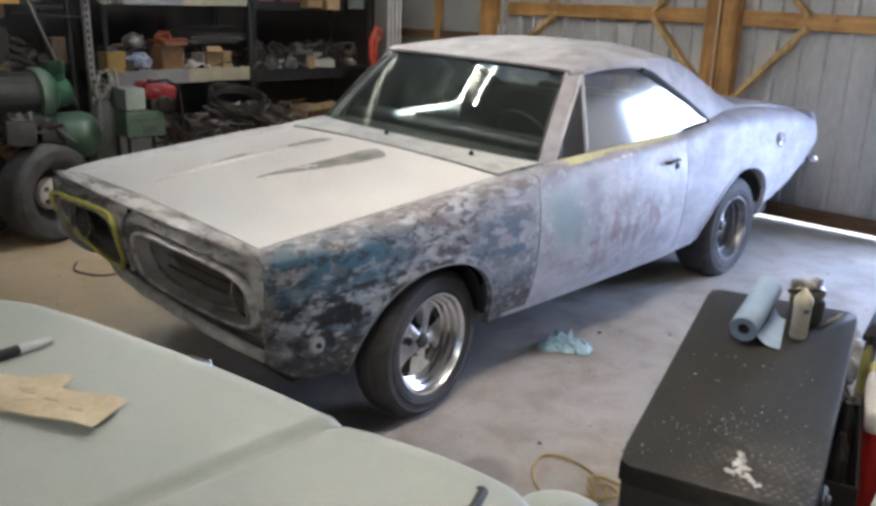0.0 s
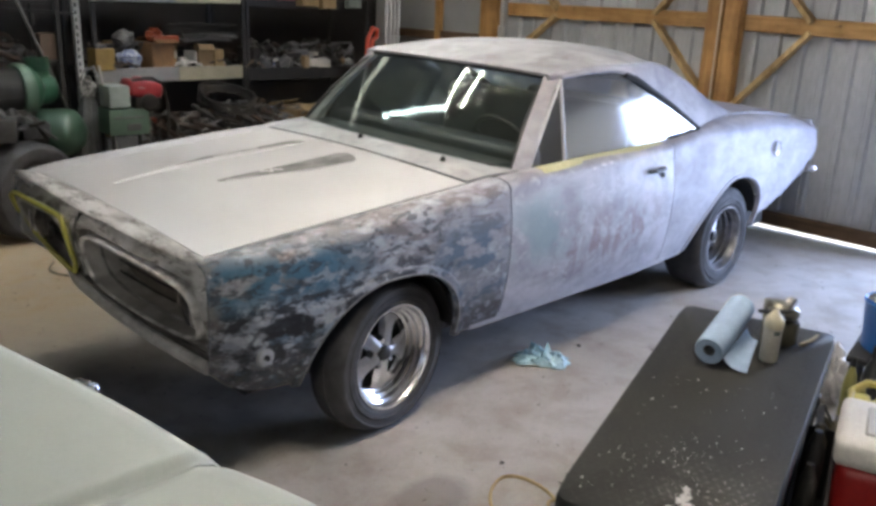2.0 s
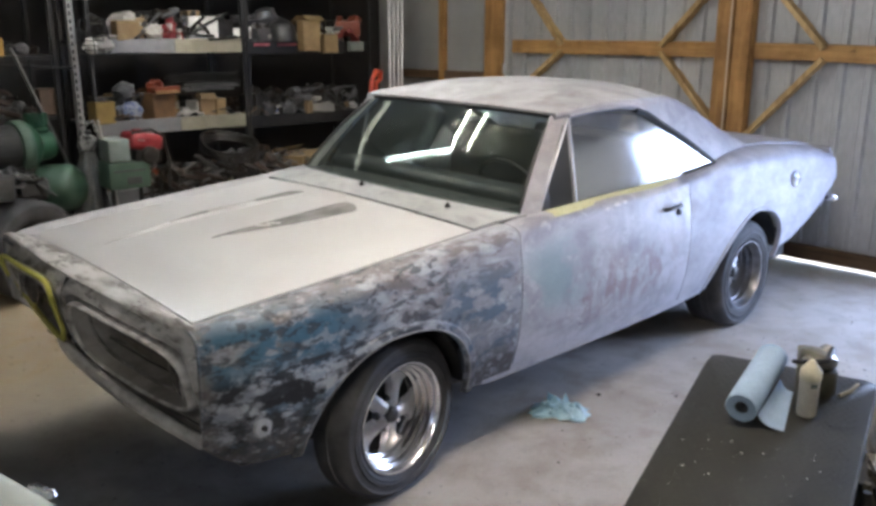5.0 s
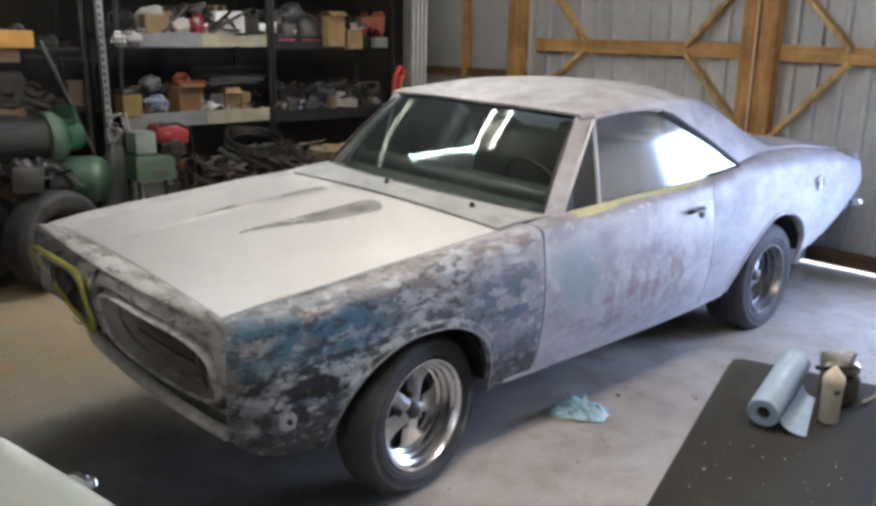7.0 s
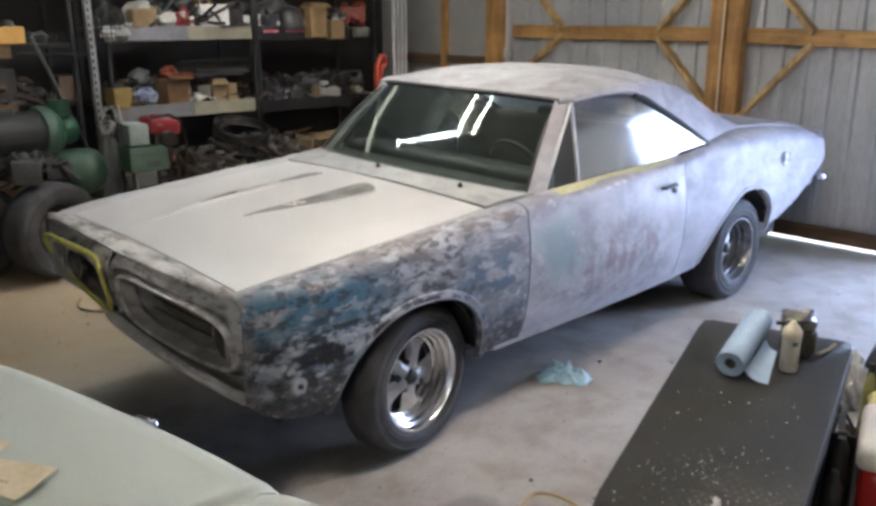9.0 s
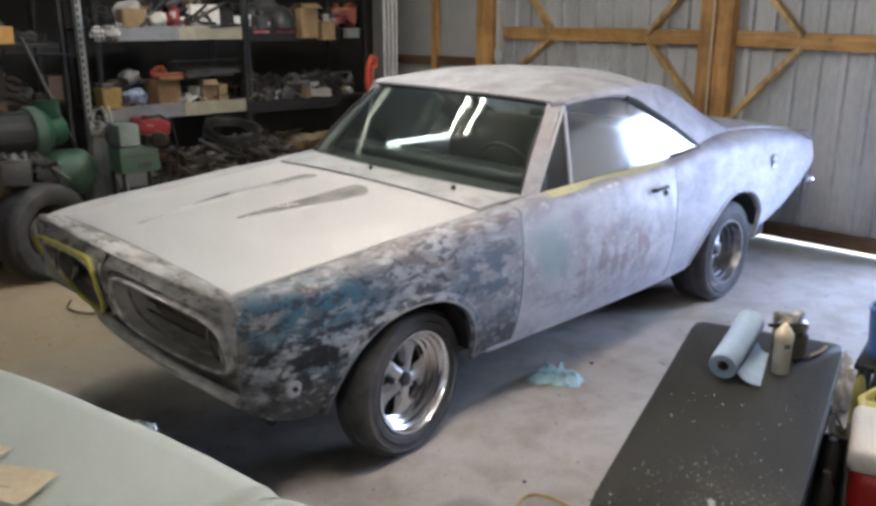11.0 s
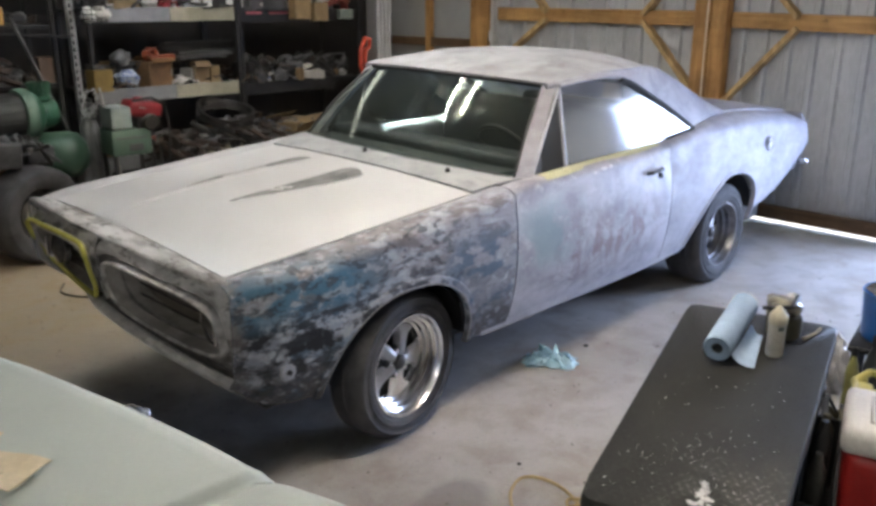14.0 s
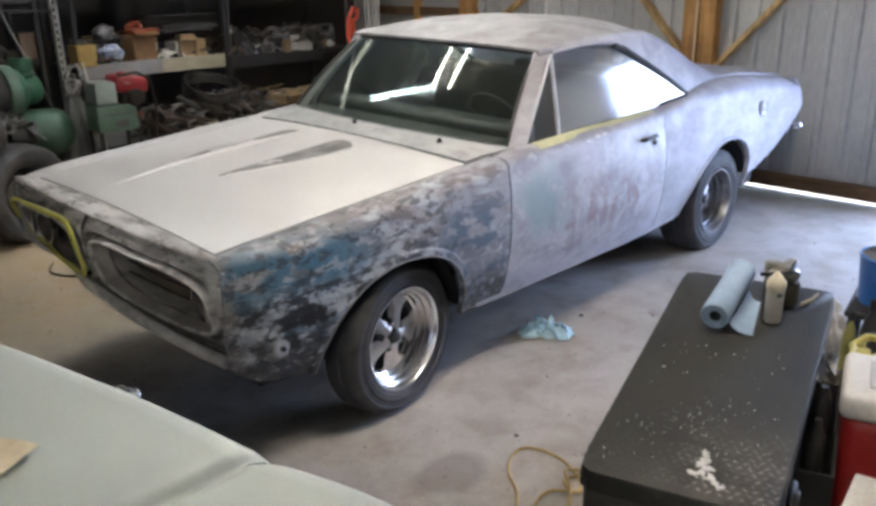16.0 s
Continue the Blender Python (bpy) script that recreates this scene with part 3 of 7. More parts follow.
for a, b in (((0.94, 1.63), (0.40, 2.2)), ((0.94, 1.58), (0.33, 0.92)), ((-0.41, 1.62), (0.13, 2.2)), ((-0.41, 1.55), (0.16, 0.92)),
             ((1.99, 1.63), (2.50, 2.22)), ((1.99, 1.58), (2.60, 1.13)), ((-1.1, 1.6), (-1.56, 2.2)), ((-1.1, 1.55), (-1.56, 1.0))):
    board("brace", (XD, a[0], a[1]), (XD, b[0], b[1]), 0.04, 0.105, WOOD_B, (1, 0, 0))

# a pale cord hangs down the seam of the posts, a pipe runs up beside the door post
bm = bmesh.new()
tube(bm, [(XG - 0.1, 0.285 + 0.012 * math.sin(z), z) for z in (0.9, 1.3, 1.7, 2.1, 2.6, 3.2)], 0.008, 6)
tagged(finish(bm, "hanging_cord", plain("cord_white", (0.75, 0.62, 0.45), 0.7)), "pale cord hanging on the wooden post", "cord")
bm = bmesh.new()
tube(bm, [(XG - 0.09, 2.63, 1.2), (XG - 0.09, 2.63, 3.25)], 0.016, 10)
box(bm, (XG - 0.085, 2.63, 1.4), (0.05, 0.06, 0.1), 0.006)
tagged(finish(bm, "conduit", plain("conduit_grey", (0.62, 0.62, 0.60), 0.5)), "pale conduit pipe beside the door post", "pipe")

# ceiling lamps with twin tubes; the second and third are added fill
LAMP_W = worn("lamp_housing", (0.6, 0.6, 0.58), (0.72, 0.72, 0.70), 5.0, 0.5)


def twin_lamp(at, rz, strength, length=1.2, gap=0.11, tint=(1.0, 0.94, 0.86)):
    t = thing("ceiling_lamp", "white twin-tube fluorescent lamp, mirrored in the windshield or added as fill", "lamp", at, rz, "ceiling lamps")
    tube_mat = glow("fluorescent_tube", tint, strength)
    bm = bmesh.new()
    box(bm, (0, 0, 0.05), (length + 0.06, gap + 0.06, 0.05), 0.01)
    part("housing", bm, LAMP_W, t)
    for y in (-gap / 2, gap / 2):
        bm = bmesh.new()
        tube(bm, [(-length / 2, y, 0), (length / 2, y, 0)], 0.0055, 10)
        part("tube", bm, tube_mat, t)
    return t


twin_lamp((1.35, 1.32, 3.2), 0, 48, 1.7, 0.24)
# next two are added fill with no known source: camera side, behind camera
twin_lamp((0.35, -1.85, 3.2), 0, 87, 1.2, 0.42, (1.0, 0.88, 0.76))
twin_lamp((-4.6, -3.8, 3.2), 90, 88)
twin_lamp((0.30, 2.06, 3.2), -74.7, 20, 1.3, 0.10, (0.76, 0.88, 1.0))
twin_lamp((0.78, 3.33, 3.2), -20.3, 1.3, 1.75, 0.07, (1.0, 0.97, 0.88))

# ---- the coupe ----
WHITE_SPOT = plain("white_filler", (0.72, 0.72, 0.74), 0.5)
car = thing("car", "two-door hardtop coupe in patchy sanded primer", "car")
WIDE = [(-0.84, 0.765), (-0.80, 0.786), (-0.78, 0.795), (-0.72, 0.813), (-0.62, 0.84), (-0.40, 0.862), (0.0, 0.875), (0.6, 0.885), (1.2, 0.888), (1.75, 0.880), (2.2, 0.85), (2.7, 0.818), (3.3, 0.80), (3.87, 0.775)]
TUCK = [(0.30, 0.075), (0.36, 0.055), (0.45, 0.028), (0.56, 0.008), (0.68, 0.0), (0.80, 0.002), (0.88, 0.012), (0.96, 0.03)]
SHOULDER = [(-0.84, 0.775), (-0.7, 0.785), (-0.3, 0.815), (0.2, 0.865), (0.6, 0.905), (1.2, 0.925), (1.8, 0.935), (2.3, 0.96), (2.8, 0.965), (3.3, 0.94), (3.87, 0.885)]
INNER_Y = [(-0.84, 0.655), (-0.77, 0.716), (0.43, 0.742), (0.56, 0.765), (0.75, 0.785), (1.1, 0.775), (1.9, 0.765), (2.2, 0.752), (2.35, 0.735), (2.6, 0.68), (2.95, 0.61), (3.3, 0.60), (3.87, 0.60)]
INNER_Z = [(-0.84, 0.82), (-0.77, 0.852), (-0.3, 0.897), (0.43, 0.957), (0.56, 0.975), (0.75, 0.992), (1.1, 1.0), (1.9, 1.018), (2.3, 1.05), (2.6, 1.062), (2.95, 1.06), (3.3, 1.045), (3.87, 0.985)]
LOW = [(-0.84, 0.525), (-0.77, 0.445), (-0.71, 0.395), (-0.60, 0.36), (-0.43, 0.355), (0.25, 0.345), (0.56, 0.345), (2.2, 0.345), (3.0, 0.36), (3.12, 0.41), (3.4, 0.47), (3.62, 0.54), (3.78, 0.66), (3.87, 0.77)]
TAIL = [(0.4, 3.62), (0.55, 3.76), (0.67, 3.88), (0.80, 3.96), (0.90, 3.94), (0.97, 3.86), (1.05, 3.82)]
ARCHES = ((-0.06, 0.315, 0.395, 0.368, 0.372, 2.0, 2.5), (2.70, 0.335, 0.49, 0.44, 0.385, 1.5, 2.7))


def arch_size(x, z):
    """Below 1 inside a wheel opening, and which one."""
    best = (9.0, None)
    for a in ARCHES:
        cx, cz, rl, rr, rz, pl, pr = a
        p = pl if x < cx else pr
        if z < cz:
            d = abs(x - cx) / (rl if x < cx else rr)
        else:
            d = ((abs(x - cx) / (rl if x < cx else rr)) ** p + ((z - cz) / rz) ** p) ** (1 / p)
        if d < best[0]:
            best = (d, a)
    return best


def side_place(x, v, s):
    """A place on the body side: v from 0 at the sill to 1 at the shoulder to 2 at the inner edge."""
    zl, zs = spline(x, LOW), spline(x, SHOULDER)
    wide = spline(x, WIDE)
    if v <= 1:
        z = zl + (zs - zl) * v
        y = wide - spline(z, TUCK)
    else:
        a = (v - 1) * math.pi / 2
        y0 = wide - spline(zs, TUCK)
        yi, zi = spline(x, INNER_Y), spline(x, INNER_Z)
        e = 0.62 + 0.34 * min(1, max(0, (x - 1.9) / 0.6))
        y = yi + (y0 - yi) * abs(math.cos(a)) ** e
        z = zs + (zi - zs) * abs(math.sin(a)) ** e
    if s < 0:  # the passenger's fender sits a little proud
        k = min(1, max(0, (0.95 - x) / 0.75))
        z += 0.046 * k * (1 if v <= 1 else (2 - v) ** 1.2)
        y += (0.028 * k + 0.045 * min(1, max(0, (-0.15 - x) / 0.6))) * min(1, 2 - v)
    xx = x
    if x > 3.3:
        xx = 3.3 + (x - 3.3) * (spline(z, TAIL) - 3.3) / 0.57
    return Vector((xx, -s * y, z))


def side_panel(x0, x1, s, low=0.0, step=0.022):
    n = int(round((x1 - x0) / step)) + 1
    xs = [x0 + (x1 - x0) * i / (n - 1) for i in range(n)]
    vs = [low + (1 - low) * j / 24 for j in range(25)] + [1 + j / 9 for j in range(1, 10)]
    if x0 < 0:
        vs.append(3)
    grid, inside = [], []
    for x in xs:
        row, ins = [], []
        for v in vs:
            p = side_place(x, min(v, 2), s)
            if v == 3:
                p += Vector((0, s * 0.03, -0.007))
            d, a = arch_size(p.x, p.z)
            ins.append(d < 1)
            if d < 1:
                if p.z < a[1]:
                    xn = a[0] + (p.x - a[0]) / max(d, 0.05)
                    zn = p.z
                else:
                    xn, zn = a[0] + (p.x - a[0]) / max(d, 0.05), a[1] + (p.z - a[1]) / max(d, 0.05)
                p = Vector((xn, -s * (spline(xn, WIDE) - spline(zn, TUCK)), zn))
            row.append(p)
        grid.append(row)
        inside.append(ins)
    bm = bmesh.new()
    sheet(bm, lambda i, j: grid[i][j], n, len(vs), 0.0,
          lambda i, j: not (inside[i][j] and inside[i + 1][j] and inside[i][j + 1] and inside[i + 1][j + 1]))
    bmesh.ops.remove_doubles(bm, verts=bm.verts, dist=0.0015)
    bmesh.ops.recalc_face_normals(bm, faces=bm.faces)
    bmesh.ops.solidify(bm, geom=bm.faces[:], thickness=0.012)
    return bm


LIP = worn("arch_lip_primer", (0.14, 0.14, 0.15), (0.36, 0.36, 0.385), 9.0, 0.6)


def arch_lip(k, s):
    """The rolled flange round a wheel opening: a flat band, raised and turned in at its inner edge."""
    cx, cz, rl, rr, rz, pl, pr = ARCHES[k]
    n = 48
    rows = ((0.985, -0.020), (0.994, 0.003), (1.005, 0.0085), (1.03, 0.0085), (1.075, 0.0075), (1.085, 0.004), (1.092, -0.003))

    def at(i, j):
        a = math.pi * (0.985 - 0.97 * i / n)
        c, d = math.cos(a), math.sin(a)
        p = pl if c < 0 else pr
        r = (abs(c) ** p + d ** p) ** (-1 / p)
        f, out = rows[j]
        if k:
            f = 1 + (f - 1) * 0.55
        x, z = cx + (rl if c < 0 else rr) * r * c * f, cz + rz * r * d * f
        body = spline(x, WIDE) - spline(z, TUCK)
        if s < 0:
            body += 0.028 * min(1, max(0, (0.95 - x) / 0.75)) + 0.045 * min(1, max(0, (-0.15 - x) / 0.6))
        return (x, -s * (body + out), z)
    bm = bmesh.new()
    sheet(bm, at, n + 1, len(rows), 0.003)
    return bm


def wheel_well(k, s):
    cx, cz, rl, rr, rz, pl, pr = ARCHES[k]
    bm = bmesh.new()

    def at(i, j):
        a = math.pi * i / 24
        return (cx + (rl if math.cos(a) < 0 else rr) * 1.04 * math.cos(a), -s * ((0.80, 0.755)[k] - 0.40 * j), (0.37, 0.43)[k] + (cz + rz * 1.04 - (0.37, 0.43)[k]) * math.sin(a))
    sheet(bm, at, 25, 2, 0.008)
    box(bm, (cx, -s * 0.37, 0.57), (rl + rr, 0.02, 0.30), 0)
    return bm


for s, side in ((1, "driver"), (-1, "passenger")):
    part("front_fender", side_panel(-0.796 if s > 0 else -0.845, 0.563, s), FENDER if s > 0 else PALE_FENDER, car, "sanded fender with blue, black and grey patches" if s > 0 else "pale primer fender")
    part("door", side_panel(0.571, 1.885, s, 0.07), DOOR_P, car, "grey primer door with brown sanding marks")
    part("quarter_panel", side_panel(1.893, 3.87, s), PRIMER, car)
    bm = bmesh.new()
    sheet(bm, lambda i, j: (0.40 + 1.78 * i / 20, -s * (spline(0.40 + 1.78 * i / 20, WIDE) - 0.058 + 0.006 * j), 0.338 + 0.045 * j), 21, 2, 0.02)
    part("rocker_panel", bm, PRIMER, car)
    bm = bmesh.new()
    xe = -0.796 if s > 0 else -0.845
    tube(bm, [side_place(xe, v / 10, s) for v in range(2, 11)] + [side_place(xe, 1 + v / 5, s) for v in range(1, 5)], 0.006, 6)
    part("fender_edge", bm, FENDER, car, "rubbed front edge of the fender")
    for k in (0, 1):
        part("wheel_arch_lip", arch_lip(k, s), FENDER if k == 0 and s > 0 else PRIMER, car)
        part("wheel_well", wheel_well(k, s), BLACK, car)
    bm = bmesh.new()
    cx, cz, rl, rr, rz, pl, pr = ARCHES[0]
    pts = []
    for i in range(41):
        a = math.pi * (0.97 - 0.94 * i / 40)
        c, d = math.cos(a), math.sin(a)
        p = pl if c < 0 else pr
        r = (abs(c) ** p + d ** p) ** (-1 / p) * 1.003
        x, z = cx + (rl if c < 0 else rr) * r * c, cz + rz * r * d
        pts.append((x, -s * (spline(x, WIDE) - spline(z, TUCK) + 0.006 + (0.028 if s < 0 else 0)), z))
    tube(bm, pts, 0.0045, 6)
    part("arch_bead", bm, LIP, car, "rubbed pale bead of the wheel opening")


# hood with two raised bulges
def hood_z(x, y):
    z = spline(x, INNER_Z) - 0.007 + 0.018 * (1 - (y / 0.74) ** 2)
    ramp = min(1, max(0, (x + 0.74) / 0.62))
    ramp = ramp * ramp * (3 - 2 * ramp) * min(1, max(0, (0.40 - x) / 0.10))
    a = abs(y - 0.06)
    rise = min(1, max(0, (0.25 + 0.10 * max(0, -0.35 - x) - a) / (0.13 + 0.12 * max(0, -0.35 - x))))
    ridge = min(1, max(0, (x + 0.70) / 0.30)) * min(1, max(0, (0.25 - x) / 0.3))
    return z + 0.008 * ramp * rise * rise * (3 - 2 * rise) + 0.0075 * ridge * math.exp(-((y - 0.286) / 0.022) ** 2)


bm = bmesh.new()
sheet(bm, lambda i, j: (-0.768 + 1.193 * i / 60, (spline(-0.768 + 1.193 * i / 60, INNER_Y) - 0.0025) * (j - 100) / 100,
                        hood_z(-0.768 + 1.193 * i / 60, (spline(-0.768 + 1.193 * i / 60, INNER_Y) - 0.0025) * (j - 100) / 100)), 61, 201, -0.012)
hood = part("hood", bm, HOOD_P, car, "glossy white hood with two raised vents")
# the driver's vent is a wedge, the passenger's a narrow blade behind its ridge
VENTS = {1: ([(-0.34, -0.046), (-0.11, -0.050), (0.27, -0.046), (0.33, -0.075)],
             [(-0.34, -0.050), (-0.245, -0.094), (-0.12, -0.128), (0.01, -0.156), (0.19, -0.182), (0.29, -0.178), (0.33, -0.095)]),
         -1: ([(-0.33, 0.334), (-0.22, 0.358), (-0.116, 0.374), (0.05, 0.358), (0.22, 0.362), (0.31, 0.350), (0.335, 0.300)],
              [(-0.33, 0.328), (-0.22, 0.312), (-0.11, 0.320), (0.01, 0.296), (0.12, 0.290), (0.22, 0.273), (0.31, 0.266), (0.335, 0.285)])}
for s, (inner, outer) in VENTS.items():
    bm = bmesh.new()

    def vent(i, j):
        x = (-0.335 if s > 0 else -0.325) + 0.66 * i / 44
        a, b = spline(x, inner), spline(x, outer)
        y = a + (b - a) * j / 8
        return (x, y, hood_z(x, y) + 0.0155 - 0.002 * math.sin(math.pi * j / 8))
    sheet(bm, vent, 45, 9, 0.005)
    hv = part("hood_vent", bm, SCOOP, hood, "grey wedge-shaped hood vent" if s > 0 else "narrow grey hood vent with a toothed edge")
    bm = bmesh.new()
    tube(bm, [Vector(vent(i, 8)) + Vector((0, 0, -0.001)) for i in range(2, 44)], 0.0028, 6)
    part("vent_rim", bm, HOOD_P, hv, "white rim along the vent")
    if s < 0:
        bm = bmesh.new()
        tube(bm, [(x, spline(x, [(-0.64, 0.254), (-0.3, 0.284), (-0.12, 0.282), (0.16, 0.262)]), hood_z(x, 0.280) + 0.0115) for x in [-0.64 + 0.8 * q / 30 for q in range(31)]],
             [0.002 + 0.006 * min(1, q / 12, (30 - q) / 8) for q in range(31)], 10)
        part("vent_ridge", bm, HOOD_P, hv, "white ridge in front of the narrow vent")
    for k in range(6 if s > 0 else 11):
        bm = bmesh.new()
        p_ = Vector(vent(13 + k, 3 + k % 3) if s > 0 else vent(13 + 1.4 * k, 5))
        box(bm, (p_.x, p_.y, p_.z + 0.006), (0.014, 0.020, 0.004) if s > 0 else (0.008, 0.036, 0.006), 0.001)
        part("vent_tooth", bm, HOOD_P, hv)

# cowl between hood and windshield
def glass_low(u):
    return Vector((0.60 + 0.075 * u * u, 0.765 * u, 0.998 - 0.006 * u * u))


def glass_top(u):
    return Vector((1.015 + 0.03 * u * u, 0.622 * u, 1.370 - 0.012 * u * u))


bm = bmesh.new()


def cowl(i, j):
    u = (i - 24) / 24
    y = 0.765 * u
    a = Vector((0.4275, 0.742 * u, spline(0.43, INNER_Z) + 0.003 + 0.018 * (1 - u * u)))
    b = glass_low(u) + Vector((0.02, 0, -0.004))
    b.y = 0.79 * u
    return a.lerp(b, j / 4) + Vector((0, 0, 0.006 * math.sin(math.pi * j / 4)))


sheet(bm, cowl, 49, 5, -0.01)
part("cowl_panel", bm, COWL_P, car)
for y in (0.08, -0.50):
    bm = bmesh.new()
    lathe(bm, [(0.012, 0), (0.012, 0.010), (0.007, 0.012), (0.007, 0.019), (0.0, 0.021)], 12, pose(0.52, y, 1.012 - 0.02 * abs(y)))
    part("wiper_pivot", bm, BLACK, car)

# windshield and its trim
bm = bmesh.new()


def screen(i, j):
    u, v = (i - 16) / 16, j / 12
    p = glass_low(u).lerp(glass_top(u), v)
    return p + Vector((-0.018, 0, 0.012)) * math.sin(math.pi * v)


sheet(bm, screen, 33, 13, 0)
ws = part("windshield", bm, WIND, car, "tinted windshield reflecting two tube lamps")
ws.visible_shadow = False
bm = bmesh.new()
edge = [screen(i, 0) for i in range(33)] + [screen(32, j) for j in range(1, 13)] + [screen(i, 12) for i in range(31, -1, -1)] + [screen(0, j) for j in range(11, 0, -1)]
tube(bm, edge, 0.009, 6, True)
part("windshield_seal", bm, BLACK, car)

# roof
EDGE_Y = [(0.97, 0.628), (1.05, 0.643), (1.4, 0.668), (1.8, 0.655), (2.05, 0.60)]
EDGE_Z = [(0.97, 1.352), (1.1, 1.374), (1.35, 1.394), (1.6, 1.398), (1.8, 1.396), (2.05, 1.384)]
CROWN = [(0.97, 0.012), (1.08, 0.024), (1.25, 0.046), (1.5, 0.066), (2.05, 0.060)]
bm = bmesh.new()


def roof(i, j):
    u = (j - 20) / 20
    x0 = 1.005 + 0.03 * u * u
    x = x0 + (2.03 - 0.10 * u * u - x0) * i / 30
    a = abs(u)
    e = EDGE_Z
    z = spline(x, e) + spline(x, CROWN) * (1 - a ** 2.4)
    return (x, spline(x, EDGE_Y) * u, z)


sheet(bm, roof, 31, 41, -0.012)
part("roof", bm, ROOF_P, car, "light grey primer roof with cloudy sanding marks")

# pillars and sail panels
VENT_TRIM = worn("dulled_vent_trim", (0.34, 0.34, 0.355), (0.50, 0.50, 0.515), 9.0, 0.5, 0.2)
for s in (1, -1):
    bm = bmesh.new()
    base = [(0.662, -s * 0.775, 0.985), (0.755, -s * 0.797, 0.983), (0.775, -s * 0.76, 0.985), (0.71, -s * 0.73, 0.985)]
    top = [(1.03, -s * 0.626, 1.366), (1.085, -s * 0.664, 1.362), (1.10, -s * 0.63, 1.35), (1.05, -s * 0.60, 1.355)]
    g = [[bm.verts.new(Vector(a).lerp(Vector(b), k / 6) + Vector((-0.008, -s * 0.006, 0.006)) * math.sin(math.pi * k / 6)) for a, b in zip(base, top)] for k in range(7)]
    for k in range(6):
        for q in range(4):
            bm.faces.new((g[k][q], g[k][(q + 1) % 4], g[k + 1][(q + 1) % 4], g[k + 1][q]))
    bm.faces.new(g[0])
    bm.faces.new(g[-1])
    bmesh.ops.bevel(bm, geom=[e for e in bm.edges if len(e.link_faces) == 2 and e.calc_face_angle(0) > 0.7], offset=0.008, segments=2, affect="EDGES")
    part("windshield_pillar", bm, PRIMER, car)
    bm = bmesh.new()
    outer = [(1.28, -s * 0.668, 1.390), (1.53, -s * 0.680, 1.388), (1.67, -s * 0.690, 1.358), (1.83, -s * 0.702, 1.289), (2.05, -s * 0.720, 1.188), (2.30, -s * 0.744, 1.056)]
    back = [(1.50, -s * 0.655, 1.412), (1.86, -s * 0.605, 1.412), (2.12, -s * 0.578, 1.383), (2.42, -s * 0.565, 1.285), (2.72, -s * 0.572, 1.155), (2.98, -s * 0.60, 1.062)]

    def sail(i, j):
        a, b = path3(i / 30, outer), path3(i / 30, back)
        w = math.sin(math.pi * j / 10) * min(1, i / 12)
        return a.lerp(b, j / 10) + Vector((0, -s * 0.018 * w, 0.020 * w))
    sheet(bm, sail, 31, 11, 0.012)
    part("sail_panel", bm, PRIMER, car)
    bm = bmesh.new()
    tube(bm, [(1.03, -s * 0.644, 1.362), (1.10, -s * 0.662, 1.372), (1.3, -s * 0.668, 1.384), (1.5, -s * 0.672, 1.388), (1.60, -s * 0.678, 1.374), (1.68, -s * 0.684, 1.350)], 0.017, 8)
    part("roof_rail", bm, PRIMER, car)
    bm = bmesh.new()
    tube(bm, [Vector(p) + Vector((0, -s * 0.01, 0)) for p in [(1.09, -s * 0.672, 1.362), (1.28, -s * 0.680, 1.380)]] + [path3(0.18 + 0.2 * k / 4, outer) + Vector((0, -s * 0.01, -0.004)) for k in range(5)], 0.008, 6)
    part("drip_rail", bm, PRIMER, car)
    # glass of the side
    bm = bmesh.new()

    def gy(z):
        return -s * (0.768 - (z - 1.0) * 0.235)
    vs = [bm.verts.new((x, gy(z), z)) for x, z in ((1.048, 0.985), (1.085, 1.352), (1.28, 1.375), (1.53, 1.372), (1.66, 1.342), (1.82, 1.275), (2.04, 1.172), (2.26, 1.055), (2.22, 1.03), (1.7, 0.995))]
    bm.faces.new(vs)
    g1 = part("side_window", bm, GLASS, car, "raised side glass mirroring the bright doorway")
    g1.visible_shadow = False
    bm = bmesh.new()
    vs = [bm.verts.new((x, gy(z) + s * 0.10 * (1.04 - x), z)) for x, z in ((0.785, 0.985), (1.032, 0.985), (1.062, 1.335))]
    bm.faces.new(vs)
    g2 = part("vent_window", bm, GLASS, car, "small triangular vent glass")
    g2.visible_shadow = False
    bm = bmesh.new()
    tube(bm, [(1.04, gy(0.98) - s * 0.004, 0.98), (1.072, gy(1.355) - s * 0.004, 1.355)], 0.010, 8)
    tube(bm, [(0.785, gy(0.985) - s * 0.004, 0.985), (1.07, gy(1.355) - s * 0.004, 1.355)], 0.008, 8)
    part("vent_frame", bm, VENT_TRIM, g2, "pale vent window frame")
    bm = bmesh.new()
    tube(bm, [path3(0.30 + 0.7 * k / 14, outer) + Vector((-0.012, -s * 0.004, -0.014)) for k in range(15)] + [V(2.24, gy(1.035), 1.034), V(1.95, gy(1.02), 1.014)], 0.018, 6)
    part("window_seal", bm, BLACK, car)

# yellow masking tape along the driver's window sill
bm = bmesh.new()


